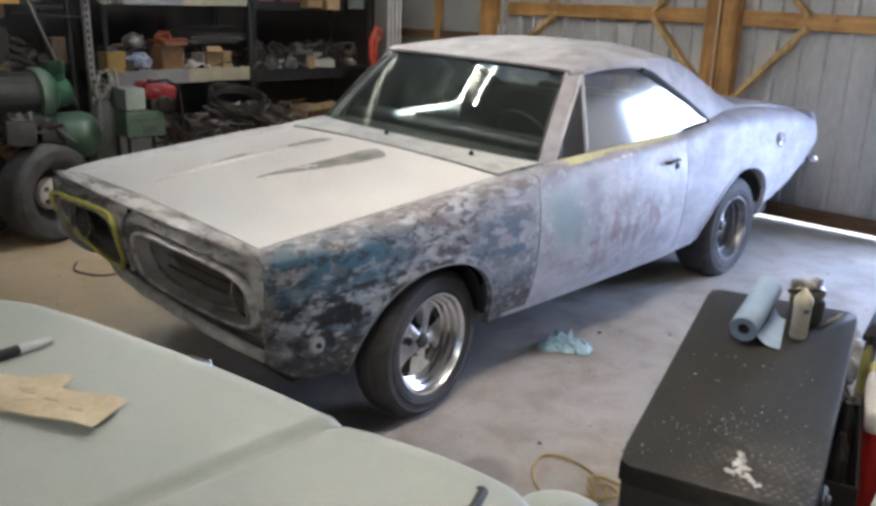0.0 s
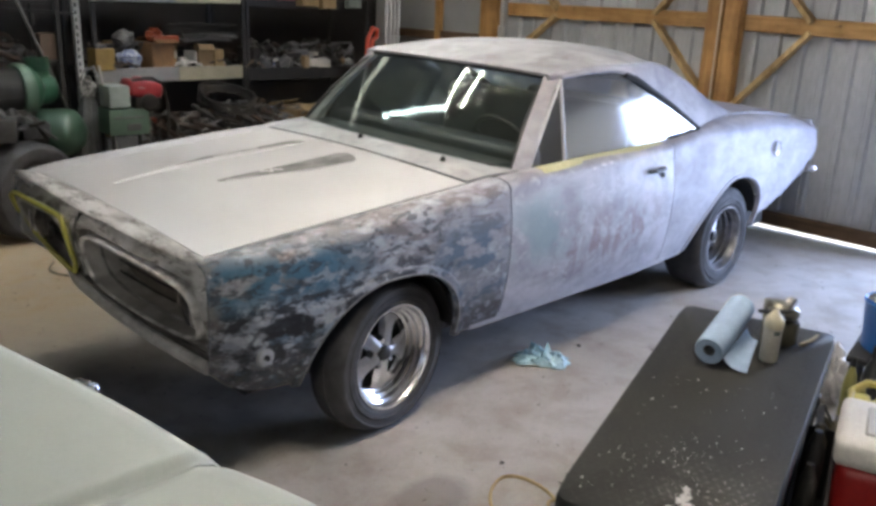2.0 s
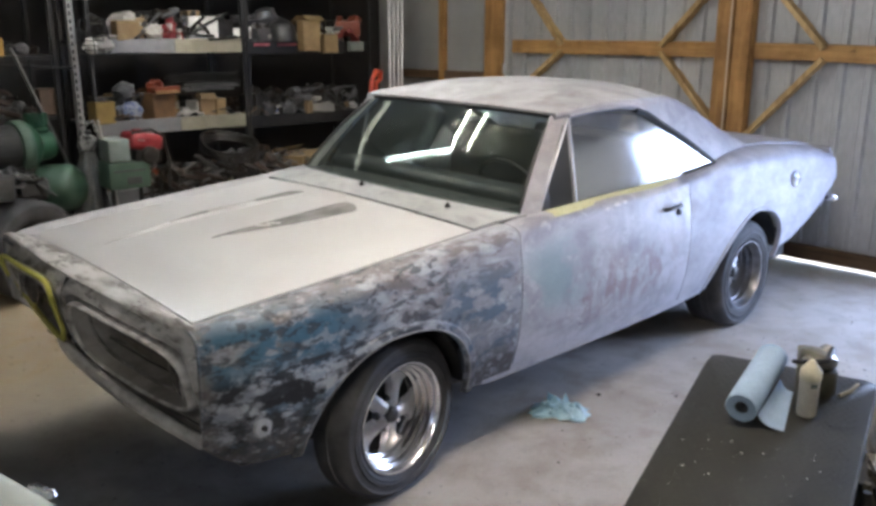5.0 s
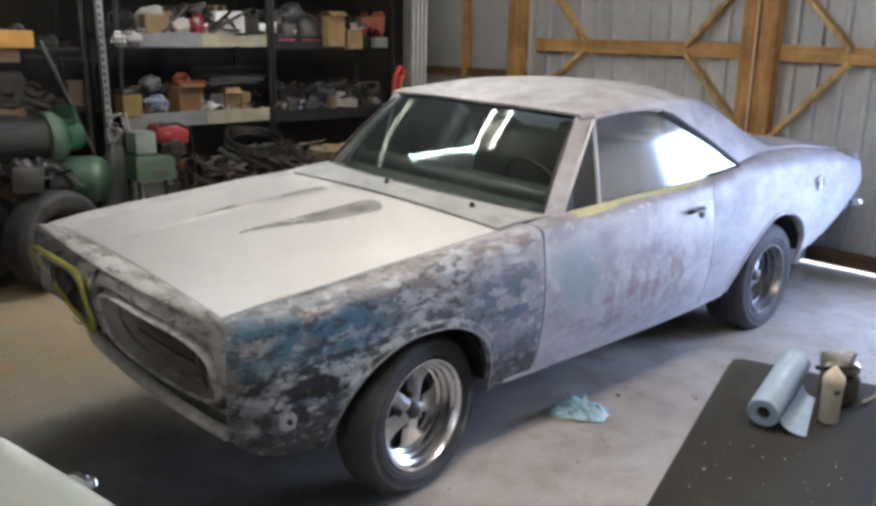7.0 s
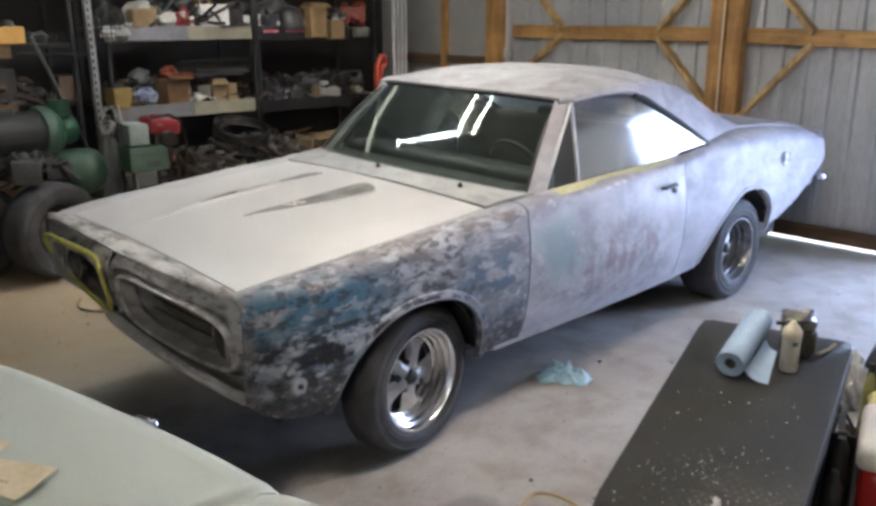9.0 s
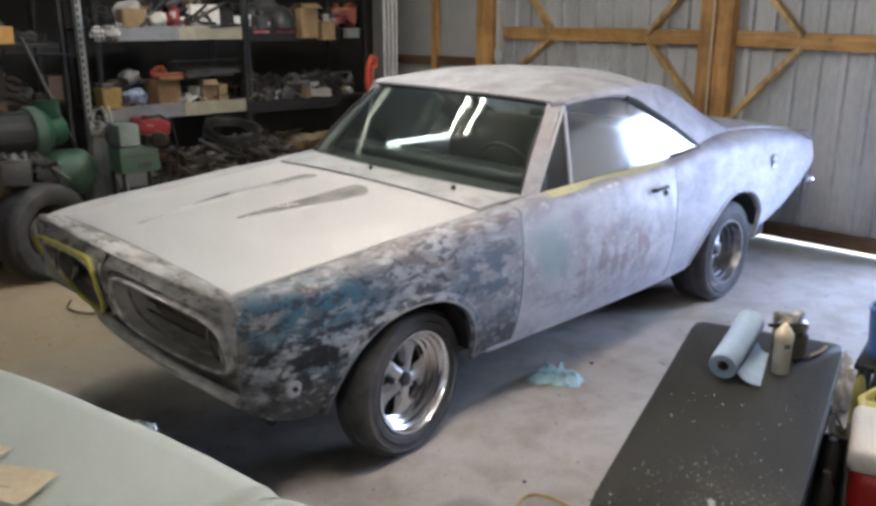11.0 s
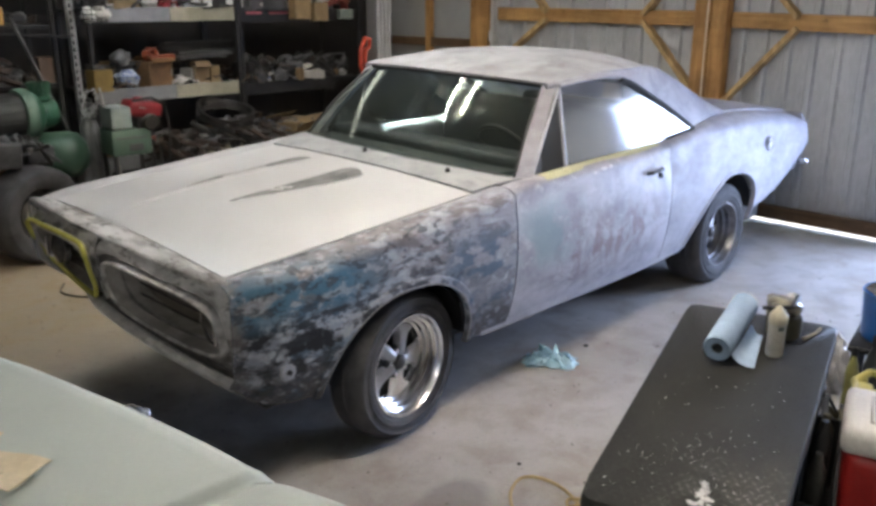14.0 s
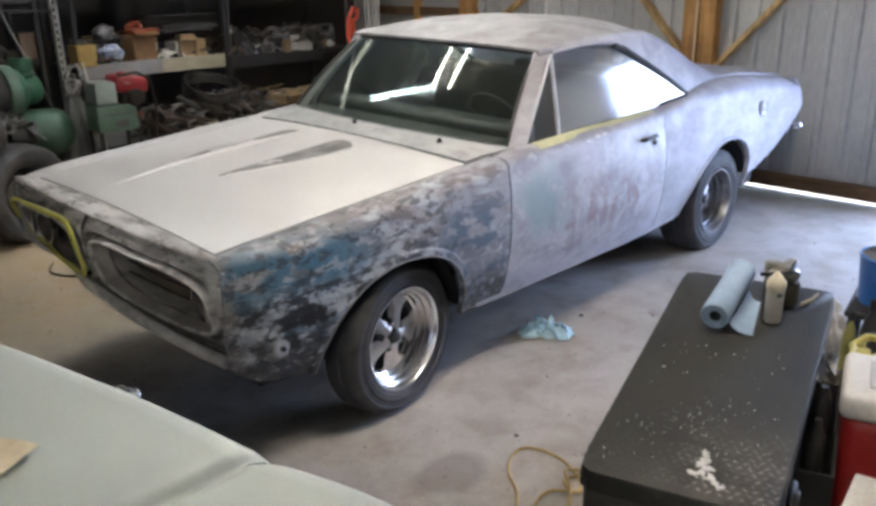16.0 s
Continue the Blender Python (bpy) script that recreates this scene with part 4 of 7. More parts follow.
def tape(i, j):
    x = 0.80 + 1.02 * i / 40
    w = (0.21 if x < 1.10 else 0.13) * (1 + 0.2 * math.sin(9 * x))
    return Vector(side_place(x, 1.98 - w * j, 1)) + Vector((0, -0.003, 0.005))


sheet(bm, tape, 41, 3, 0.002)
part("masking_tape", bm, worn("pale_masking_tape", (0.54, 0.54, 0.30), (0.66, 0.66, 0.42), 20.0, 0.7), car, "pale yellow masking tape along the window sill")

# rear window, deck lid and tail panel
bm = bmesh.new()
sheet(bm, lambda i, j: (1.98 + 0.80 * i / 8, 0.565 * (j - 8) / 8, 1.425 - 0.36 * i / 8 - 0.03 * ((j - 8) / 8) ** 2), 9, 17, 0)
rw = part("rear_window", bm, GLASS, car)
rw.visible_shadow = False
bm = bmesh.new()


def deck(i, j):
    u = (j - 16) / 16
    x = 2.72 + 1.14 * i / 30
    z = spline(x, INNER_Z) - 0.001 + 0.020 * (1 - u * u)
    if x > 3.3:
        x = 3.3 + (x - 3.3) * (3.88 - 3.3) / 0.56
    return (x, 0.605 * u, z)


sheet(bm, deck, 31, 33, -0.012)
part("deck_lid", bm, PRIMER, car)
bm = bmesh.new()
sheet(bm, lambda i, j: (spline(0.60 + 0.39 * i / 12, TAIL) - 0.02, 0.755 * (j - 10) / 10, 0.60 + 0.39 * i / 12), 13, 21, -0.012)
part("tail_panel", bm, PRIMER, car)
for s in (1, -1):
    bm = bmesh.new()
    box(bm, (3.84, -s * 0.785, 0.655), (0.05, 0.05, 0.045), 0.012)
    lathe(bm, [(0.0, 0.0), (0.022, 0.004), (0.022, 0.03), (0.012, 0.035)], 12, pose(3.86, -s * 0.80, 0.655, 90 * s))
    part("bumper_bracket", bm, CHROME, car, "bare bumper bracket")

# fuel cap on the driver's quarter
bm = bmesh.new()
lathe(bm, [(0.0, 0.012), (0.03, 0.012), (0.034, 0.006), (0.046, 0.006), (0.052, 0.012), (0.056, 0.008), (0.056, -0.01)], 24, pose(3.24, -0.80, 0.852, 90) @ Matrix.Diagonal((0.85, 0.85, 1, 1)))
part("fuel_cap", bm, CHROME, car, "chrome quick-fill fuel cap")

# door handle, marker lamp hole, trim scraps
for s in (1, -1):
    bm = bmesh.new()
    y = -s * 0.892
    tube(bm, [(1.62, -s * 0.870, 0.895), (1.64, y, 0.90), (1.74, y, 0.905), (1.77, -s * 0.868, 0.90)], 0.010, 8)
    lathe(bm, [(0.0, 0.01), (0.014, 0.008), (0.014, -0.005)], 12, pose(1.755, -s * 0.873, 0.868, 90 * s))
    part("door_handle", bm, DARK_METAL, car, "dark door handle")
    bm = bmesh.new()
    lathe(bm, [(0.0, 0.003), (0.010, 0.004), (0.011, 0.007), (0.030, 0.005), (0.035, -0.004)], 24, pose(-0.612, -s * 0.826, 0.50, 90 * s))
    part("marker_lamp_hole", bm, worn("rubbed_disc_primer", (0.24, 0.25, 0.27), (0.36, 0.37, 0.40), 16.0, 0.5), car, "pale rubbed disc round a marker lamp hole")
bm = bmesh.new()
lathe(bm, [(0.0, 0.006), (0.009, 0.006), (0.010, -0.01)], 12, pose(-0.612, -0.835, 0.50, 90))
part("marker_socket", bm, BLACK, car)
bm = bmesh.new()
lathe(bm, [(0.0, 0.006), (0.010, 0.006), (0.011, -0.01)], 12, pose(1.10, -0.842, 0.95, 70))
part("mirror_hole", bm, BLACK, car, "dark hole of the missing mirror")

# nose
def nose_x(y):
    return -0.917 + (0.097 if y < 0 else 0.045) * (y / 0.72) ** 2


def drop(y):
    """The nose's lines fall away towards its sides."""
    return 0.035 - 0.053 * (abs(y) / 0.72) ** 1.3


bm = bmesh.new()


def header(i, j):
    u = (i - 30) / 30
    y = 0.716 * u
    a = Vector((-0.769, y, spline(-0.77, INNER_Z) + 0.002 + 0.018 * (1 - u * u)))
    w = (j - 1) / 8
    if j == 0:
        return (a.x + 0.03, y, a.z - 0.006)
    x = a.x + (nose_x(y * 0.96) + 0.040 - a.x) * (1 - (1 - w) ** 1.7)
    z = a.z - (a.z - 0.863 + 0.050 * u * u) * w ** 2.2
    return (x, y + 0.076 * u * abs(u) * w + 0.062 * max(0, u) ** 3 * w, z + 0.034 * max(0, u) ** 2 * w)


sheet(bm, header, 61, 10, 0.012)
part("nose_panel", bm, PRIMER_DK, car, "rubbed grey nose panel")


def loop(yc, zc, hw, hh, p, depth, n=56, low=None):
    """A rounded outline on the curved nose, set back by depth."""
    out = []
    for k in range(n):
        a = 2 * math.pi * k / n
        c, d = math.cos(a), math.sin(a)
        r = (abs(c) ** p + abs(d) ** p) ** (-1 / p)
        y, z = yc + hw * r * c, zc + (hh if d > 0 or low is None else low) * r * d
        lean = (0.05 + 0.06 * max(0, y) / 0.8) * max(0, (0.80 - z) / 0.25) ** 1.5 + 0.040 * min(1, max(0, (z - 0.775) / 0.052)) ** 1.5
        out.append(Vector((nose_x(y) + depth + lean, y, z + drop(y))))
    return out


def rings(bm, loops):
    g = [[bm.verts.new(p) for p in lp] for lp in loops]
    n = len(loops[0])
    for a, b in zip(g, g[1:]):
        for k in range(n):
            bm.faces.new((a[k], a[(k + 1) % n], b[(k + 1) % n], b[k]))


LENS = worn("headlight_lens", (0.05, 0.048, 0.045), (0.11, 0.105, 0.10), 20.0, 0.2, 0.2, 0.0)
for s in (1, -1):
    yc, zc, gw = (-0.388, 0.670, 0.955) if s > 0 else (0.428, 0.672, 1.045)
    bm = bmesh.new()
    wide = 0.413 * gw if s > 0 else 0.388 * gw
    rings(bm, [loop(yc, zc, wide, 0.168, 16, 0.014, low=0.146), loop(yc, zc, 0.385 * gw, 0.148, 9, 0.0, low=0.124), loop(yc, zc, 0.366 * gw, 0.130, 7, 0.002, low=0.123)])
    part("grille_surround", bm, PRIMER_DK, car)
    # the shade of the recess is put into this darker colour
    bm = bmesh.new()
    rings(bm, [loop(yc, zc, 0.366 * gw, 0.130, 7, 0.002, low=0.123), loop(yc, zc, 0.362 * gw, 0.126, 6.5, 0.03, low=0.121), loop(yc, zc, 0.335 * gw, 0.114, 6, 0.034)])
    part("grille_recess", bm, worn("recess_shade_tone", (0.10, 0.094, 0.088), (0.34, 0.325, 0.31), 8.0, 0.6), car)
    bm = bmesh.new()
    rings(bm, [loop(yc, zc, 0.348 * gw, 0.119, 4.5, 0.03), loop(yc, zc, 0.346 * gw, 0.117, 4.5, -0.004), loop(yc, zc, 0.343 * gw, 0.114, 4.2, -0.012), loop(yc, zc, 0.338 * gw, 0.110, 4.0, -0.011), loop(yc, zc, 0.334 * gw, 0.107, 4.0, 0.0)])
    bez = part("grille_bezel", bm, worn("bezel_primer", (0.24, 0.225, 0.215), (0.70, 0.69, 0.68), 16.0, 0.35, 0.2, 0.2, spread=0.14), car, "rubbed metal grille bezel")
    # the cavity's lit walls are put into a paler colour than the recess
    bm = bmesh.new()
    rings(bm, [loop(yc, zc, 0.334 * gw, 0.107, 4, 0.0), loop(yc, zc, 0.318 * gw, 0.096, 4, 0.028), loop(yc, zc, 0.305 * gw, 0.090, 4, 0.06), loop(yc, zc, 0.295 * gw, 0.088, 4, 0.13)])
    part("grille_cavity", bm, worn("cavity_lit_tone", (0.13, 0.12, 0.11), (0.36, 0.345, 0.325), 5.0, 0.45), car)
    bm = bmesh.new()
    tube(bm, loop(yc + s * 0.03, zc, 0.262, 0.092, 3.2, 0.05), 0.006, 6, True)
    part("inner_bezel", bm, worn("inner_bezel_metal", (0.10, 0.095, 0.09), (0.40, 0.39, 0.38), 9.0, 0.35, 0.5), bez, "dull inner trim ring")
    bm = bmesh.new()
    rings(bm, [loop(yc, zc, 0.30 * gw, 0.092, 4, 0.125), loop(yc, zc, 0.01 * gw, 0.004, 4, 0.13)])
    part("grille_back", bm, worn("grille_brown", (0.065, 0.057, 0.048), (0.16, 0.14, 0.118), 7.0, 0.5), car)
    for k in range(3):
        bm = bmesh.new()
        z = zc - 0.045 + 0.045 * k
        tube(bm, [(nose_x(y) + 0.11, y, z + drop(y)) for y in (yc - 0.25, yc, yc + 0.25)], 0.003, 5)
        part("grille_bar", bm, BLACK, bez)
    bm = bmesh.new()
    yl = -s * 0.625
    m = Matrix.Translation((nose_x(yl) + 0.075, yl, zc + drop(yl))) @ Matrix.Rotation(radians(-90), 4, "Y")
    lathe(bm, [(0.0, 0.035), (0.03, 0.032), (0.055, 0.022), (0.07, 0.0)], 24, m)
    hl = part("headlight", bm, LENS, car, "round dusty headlight")
    bm = bmesh.new()
    lathe(bm, [(0.07, 0.0), (0.074, 0.012), (0.082, 0.012), (0.084, -0.01)], 24, m)
    part("headlight_ring", bm, CHROME, hl, "dulled chrome headlight ring")
    # added strip that stands in for the glint on the headlight ring
    bm = bmesh.new()
    ys = -s * 0.678
    tube(bm, [(nose_x(ys) + 0.030, ys, zc + drop(ys) + dz) for dz in (-0.055, -0.03, 0.0, 0.03, 0.055)], [0.003, 0.007, 0.009, 0.007, 0.003], 10)
    part("end_trim", bm, CHROME, bez, "added chrome strip for the glint of the headlight ring")
bm = bmesh.new()
lp = [p + Vector((-0.006, 0, -0.028 * max(0, 1 - (p.y - 0.06) / 0.55) if p.z < 0.64 else 0)) for p in loop(0.445, 0.694, 0.392, 0.104, 8, -0.008)]
tube(bm, lp, 0.0105, 6, True)
part("masking_tape", bm, TAPE, car, "yellow masking tape round the passenger grille")

# lower valance that closes the nose
bm = bmesh.new()


def valance(i, j):
    u = (i - 24) / 24
    w = j / 8
    y = (0.757 - 0.045 * w) * u
    z = 0.605 - 0.095 * abs(u) ** 1.2 - (0.138 - 0.010 * abs(u)) * w
    x = nose_x(y) + 0.048 + 0.17 * max(0, y / 0.72) ** 1.5 + 0.07 * w ** 1.3
    return (x, y, z)


sheet(bm, valance, 49, 9, 0.01)
part("front_valance", bm, worn("valance_dark", (0.045, 0.042, 0.038), (0.16, 0.15, 0.14), 9.0, 0.7), car)
bm = bmesh.new()
tube(bm, [(nose_x(0.755 * k / 20) + 0.022 + 0.05 * max(0, k / 8), 0.755 * k / 20, 0.576 - 0.095 * (abs(k) / 20) ** 1.2) for k in range(-20, 9)],
     [0.008 + 0.014 * min(1, (8 - k) / 5) for k in range(-20, 9)], 10)
part("lower_lip", bm, worn("lip_metal", (0.36, 0.35, 0.33), (0.66, 0.65, 0.63), 12.0, 0.35, 0.1, 0.2), car, "rubbed pale lower lip of the nose")

# underbody and cabin
# unseen box, set low to block light from the floor beneath
bm = bmesh.new()
box(bm, (1.5, 0, 0.35), (4.2, 1.26, 0.20), 0.03)
box(bm, (0.0, 0, 0.34), (0.10, 1.30, 0.06), 0.01)
box(bm, (2.743, 0, 0.33), (0.09, 1.30, 0.09), 0.03)
part("underbody", bm, BLACK, car)
bm = bmesh.new()
box(bm, (-0.1, 0, 0.68), (1.2, 1.1, 0.25), 0.05)
part("engine", bm, BLACK, car)
bm = bmesh.new()
box(bm, (0.88, 0, 0.93), (0.20, 1.40, 0.25), 0.05, None, 3)
box(bm, (0.74, 0, 0.975), (0.22, 1.40, 0.06), 0.02)
part("dashboard", bm, CLOTH_DK, car)
bm = bmesh.new()
m = Matrix.Translation((1.08, -0.36, 0.98)) @ Matrix.Rotation(radians(62), 4, "Y")
tube(bm, [m @ Vector((0.185 * math.cos(a), 0.185 * math.sin(a), 0)) for a in [2 * math.pi * k / 32 for k in range(32)]], 0.011, 8, True)
for a in (0.5, math.pi - 0.5, -math.pi / 2):
    tube(bm, [m @ Vector((0, 0, -0.03)), m @ Vector((0.18 * math.cos(a + 1.57), 0.18 * math.sin(a + 1.57), 0))], 0.009, 6)
part("steering_wheel", bm, BLACK, car)
for x, zt in ((1.42, 1.10), (2.18, 1.02)):
    bm = bmesh.new()
    box(bm, (x, 0, 0.66), (0.52, 1.28, 0.20), 0.06, None, 3)
    box(bm, (x + 0.27, 0, 0.62 + zt / 4 + 0.02), (0.16, 1.28, zt - 0.55), 0.06, pose(0, 0, 0, 0, 10), 3)
    part("bench_seat", bm, CLOTH_DK, car)
bm = bmesh.new()
box(bm, (1.6, 0, 0.50), (1.9, 1.45, 0.04), 0)
part("cabin_floor", bm, BLACK, car)


# wheels: deep rims with five spokes, chrome in front, a shade-darkened copy behind
SHADED_RIM = worn("shaded_rim_metal", (0.16, 0.16, 0.17), (0.36, 0.36, 0.38), 9.0, 0.38, 0.85, 0.1)
def wheel(x, s, yf, z, r, half, steer=0.0, rim=1.0, phase=0.35, dish=1.0):
    """yf: how far out the rim's lip lies."""
    m = Matrix.Translation((x, -s * yf, z)) @ Matrix.Rotation(radians(steer), 4, "Z") @ Matrix.Rotation(radians(90 * s), 4, "X")
    mr = m @ Matrix.Diagonal((rim, rim, dish, 1))
    bm = bmesh.new()
    w = half * 2
    prof = [(0.204 * rim, -0.012), (0.215 * rim, 0.004), (0.226 * rim, 0.009), (0.229 * rim, 0.006), (0.246, 0.008), (0.247, 0.012), (0.258, 0.012), (0.261, 0.008), (0.282, 0.006), (0.286, 0.009), (0.292, 0.006), (r - 0.018, -0.004), (r - 0.004, -0.022), (r, -0.05), (r, -w + 0.05), (r - 0.02, -w + 0.01), (0.25, -w - 0.01), (0.2, -w + 0.02)]
    lathe(bm, prof, 56, m)
    wh = part("wheel", bm, RUBBER, car, "black tyre on a deep chrome five-spoke rim")
    for k in range(4):
        bm = bmesh.new()
        rr = (r + 0.001)
        zz = -0.06 - (w - 0.12) * k / 3
        lathe(bm, [(rr - 0.004, zz - 0.006), (rr + 0.0015, zz - 0.008), (rr + 0.0015, zz - 0.028), (rr - 0.004, zz - 0.03)], 56, m)
        part("tread_rib", bm, RUBBER, wh)
    bm = bmesh.new()
    lathe(bm, [(0.198, -0.02), (0.207, -0.004), (0.206, 0.004), (0.199, 0.004), (0.194, -0.004), (0.190, -0.022), (0.180, -0.030), (0.178, -0.048), (0.168, -0.056), (0.166, -0.075), (0.156, -0.083), (0.154, -0.105), (0.150, -0.11)], 56, mr)
    part("rim", bm, CHROME if dish < 1.2 else SHADED_RIM, wh, "chrome stepped rim barrel" if dish < 1.2 else "deep rim barrel with shade put into its colour")
    bm = bmesh.new()
    lathe(bm, [(0.156, -0.118), (0.06, -0.125), (0.0, -0.125)], 40, mr)
    part("brake_drum", bm, BLACK, wh)
    spoke = worn("spoke_metal", (0.44, 0.44, 0.45), (0.62, 0.62, 0.63), 8.0, 0.40, 0.8, 0.05) if dish < 1.2 else SHADED_RIM
    for k in range(5):
        a = 2 * math.pi * k / 5 + phase
        bm = bmesh.new()
        g = []
        for q in range(6):
            d = 0.03 + 0.125 * q / 5
            hw = (0.030, 0.031, 0.028, 0.032, 0.050, 0.092)[q]
            drop_ = (0.004, 0.018, 0.030, 0.030, 0.014, 0.003)[q]
            h = -0.062 - 0.026 * (q / 5) ** 1.5
            g.append([bm.verts.new(mr @ (Matrix.Rotation(a, 4, "Z") @ Vector((d, y, zz)))) for y, zz in ((-hw, h - drop_), (-hw * 0.74, h), (0, h + 0.007), (hw * 0.74, h), (hw, h - drop_))])
        for q in range(5):
            for t in range(4):
                bm.faces.new((g[q][t], g[q + 1][t], g[q + 1][t + 1], g[q][t + 1]))
        part("spoke", bm, spoke, wh)
        bm = bmesh.new()
        b2 = a + math.pi / 5
        lathe(bm, [(0.0, 0.012), (0.009, 0.011), (0.010, -0.02)], 8, mr @ Matrix.Translation((0.052 * math.cos(b2), 0.052 * math.sin(b2), -0.066)))
        part("lug_nut", bm, CHROME, wh)
    bm = bmesh.new()
    lathe(bm, [(0.0, -0.040), (0.018, -0.041), (0.028, -0.046), (0.032, -0.060), (0.066, -0.068), (0.07, -0.09)], 28, mr)
    part("hub", bm, DARK_METAL, wh)


# sanded filler spots on the driver's door
for x, v, w in ((1.16, 1.25, 0.016), (1.24, 1.32, 0.030), (1.30, 1.34, 0.022)):
    bm = bmesh.new()
    p = side_place(x, v, 1)
    lathe(bm, [(0.0, 0.0025), (0.7, 0.002), (1.0, -0.002)], 14, Matrix.Translation(p) @ Matrix.Rotation(radians(62), 4, "X") @ Matrix.Diagonal((w, 0.009, 1, 1)))
    part("filler_spot", bm, WHITE_SPOT, car)

# the body stands a little higher on its passenger side
for o in car.children_recursive:
    for q in o.data.vertices:
        q.co.z += 0.02 * (q.co.y + 0.75)

for s in (1, -1):
    wheel(-0.008, s, 0.805, 0.320, 0.320, 0.085, 7.0, 1.055, 1.114)
    wheel(2.743, s, 0.772, 0.325, 0.325, 0.125, 0.0, 1.0, 0.9, 1.35)

# ---- the grey truck front in the foreground ----
truck = thing("truck", "parked truck with a flat grey-green hood", "truck", (0, 0, 0))


def front_x(y):
    """The front edge of the hood, slightly bowed and skewed."""
    return spline(y, [(-2.6, -1.37), (-2.32, -1.40), (-2.2, -1.412), (-1.98, -1.442), (-1.83, -1.462), (-1.6, -1.505), (-1.17, -1.60), (-1.06, -1.66), (-0.9, -1.78), (-0.5, -1.95)])


bm = bmesh.new()
SEAM = [0.0, 0.003, 0.007, 0.012, 0.018, 0.024, 0.031, 0.040, 0.052, 0.068]


def truck_hood(i, j):
    y = -2.018 + (SEAM[j] if j < 10 else 0.068 + 0.935 * (j - 9) / 28)
    w = i / 72
    x = front_x(y) + (-3.15 - front_x(y)) * w
    e = min(1, w / 0.03)
    d = y + 2.018
    lip = 0.003 * math.exp(-((d - 0.022) / 0.014) ** 2) - 0.014 * math.exp(-(d / 0.012) ** 2)
    z = 1.003 + 0.02 * w + 0.006 * math.sin(math.pi * d / 1.003) - 0.05 * (1 - e) ** 2 + lip * (0.3 + 0.7 * e)
    return (x + 0.006 * (1 - e), y, z)


sheet(bm, truck_hood, 73, 38, 0.02)
part("hood", bm, GREY_BODY, truck, "flat grey-green hood")
for side in (1, -1):
    bm = bmesh.new()

    def fender(i, j):
        w = i / 72
        d = SEAM[j] if j < 10 else 0.068 + 0.44 * (j - 9) / 20
        v = d / 0.508
        y = -2.019 - d if side > 0 else -1.010 + d
        x = front_x(y) + 0.03 * math.sin(math.pi * v)
        x += (-3.15 - x) * w
        e = min(1, w / 0.03)
        z = 1.000 + 0.004 * v + 0.02 * w - 0.05 * (1 - e) ** 2 - 0.012 * math.exp(-(d / 0.022) ** 2) * (0.4 + 0.6 * e)
        a = max(0, (v - 0.62) / 0.38)
        z -= 0.62 * (1 - math.sqrt(max(0, 1 - a * a)))
        y += -side * 0.02 * a
        return (x, y, z)
    sheet(bm, fender, 73, 30, 0.02)
    part("fender", bm, GREY_BODY, truck, "rounded grey-green fender")
    bm = bmesh.new()
    y0 = -2.0185 if side > 0 else -1.0125
    tube(bm, [(front_x(y0) - 0.02 - 1.45 * k / 40, y0, 0.940 + 0.043 * min(1, k / 1.0) + 0.02 * k / 48) for k in range(41)], 0.007, 8)
    part("hood_seam_bead", bm, GREY_BODY, truck, "welt beside the hood")
bm = bmesh.new()
sheet(bm, lambda i, j: (front_x(-2.52 + 2.02 * i / 30) - 0.02 + 0.02 * math.sin(math.pi * j / 6), -2.52 + 2.02 * i / 30, 0.915 - 0.45 * j / 6), 31, 7, -0.02)
part("front_panel", bm, GREY_BODY, truck)
bm = bmesh.new()
box(bm, (-2.35, -1.51, 0.62), (1.5, 1.80, 0.5), 0.05)
part("engine_bay", bm, BLACK, truck)
bm = bmesh.new()
for y in (-2.53, -0.49):
    box(bm, (-2.95, y, 0.68), (0.55, 0.03, 0.5), 0.02)
box(bm, (-3.2, -1.51, 0.75), (0.06, 2.05, 0.62), 0.02)
part("cowl", bm, GREY_BODY, truck)
for y in (-2.40, -0.62):
    bm = bmesh.new()
    lathe(bm, [(0.19, -0.1), (0.21, -0.11), (0.31, -0.11), (0.35, -0.07), (0.35, 0.07), (0.31, 0.11), (0.21, 0.11), (0.19, 0.1), (0.05, 0.08), (0.05, -0.08), (0.19, -0.1)], 40, pose(-2.22, y, 0.35, 90))
    part("wheel", bm, RUBBER, truck)
bm = bmesh.new()
lathe(bm, [(0.0, 0.012), (0.007, 0.010), (0.010, 0.0)], 10, pose(-1.486, -1.625, 0.968))
lathe(bm, [(0.0, 0.010), (0.006, 0.008), (0.008, 0.0)], 10, pose(-1.490, -1.605, 0.968))
tube(bm, [(-1.502, -1.570, 0.969), (-1.497, -1.590, 0.973), (-1.488, -1.625, 0.969)], [0.003, 0.008, 0.004], 8)
part("hood_ornament", bm, CHROME, truck, "small chrome clip at the hood's edge")
bm = bmesh.new()
lathe(bm, [(0.0, 0.07), (0.04, 0.066), (0.07, 0.05), (0.088, 0.02), (0.092, -0.05)], 24, pose(-1.36, -2.41, 0.905))
part("headlamp_pod", bm, GREY_BODY, truck)
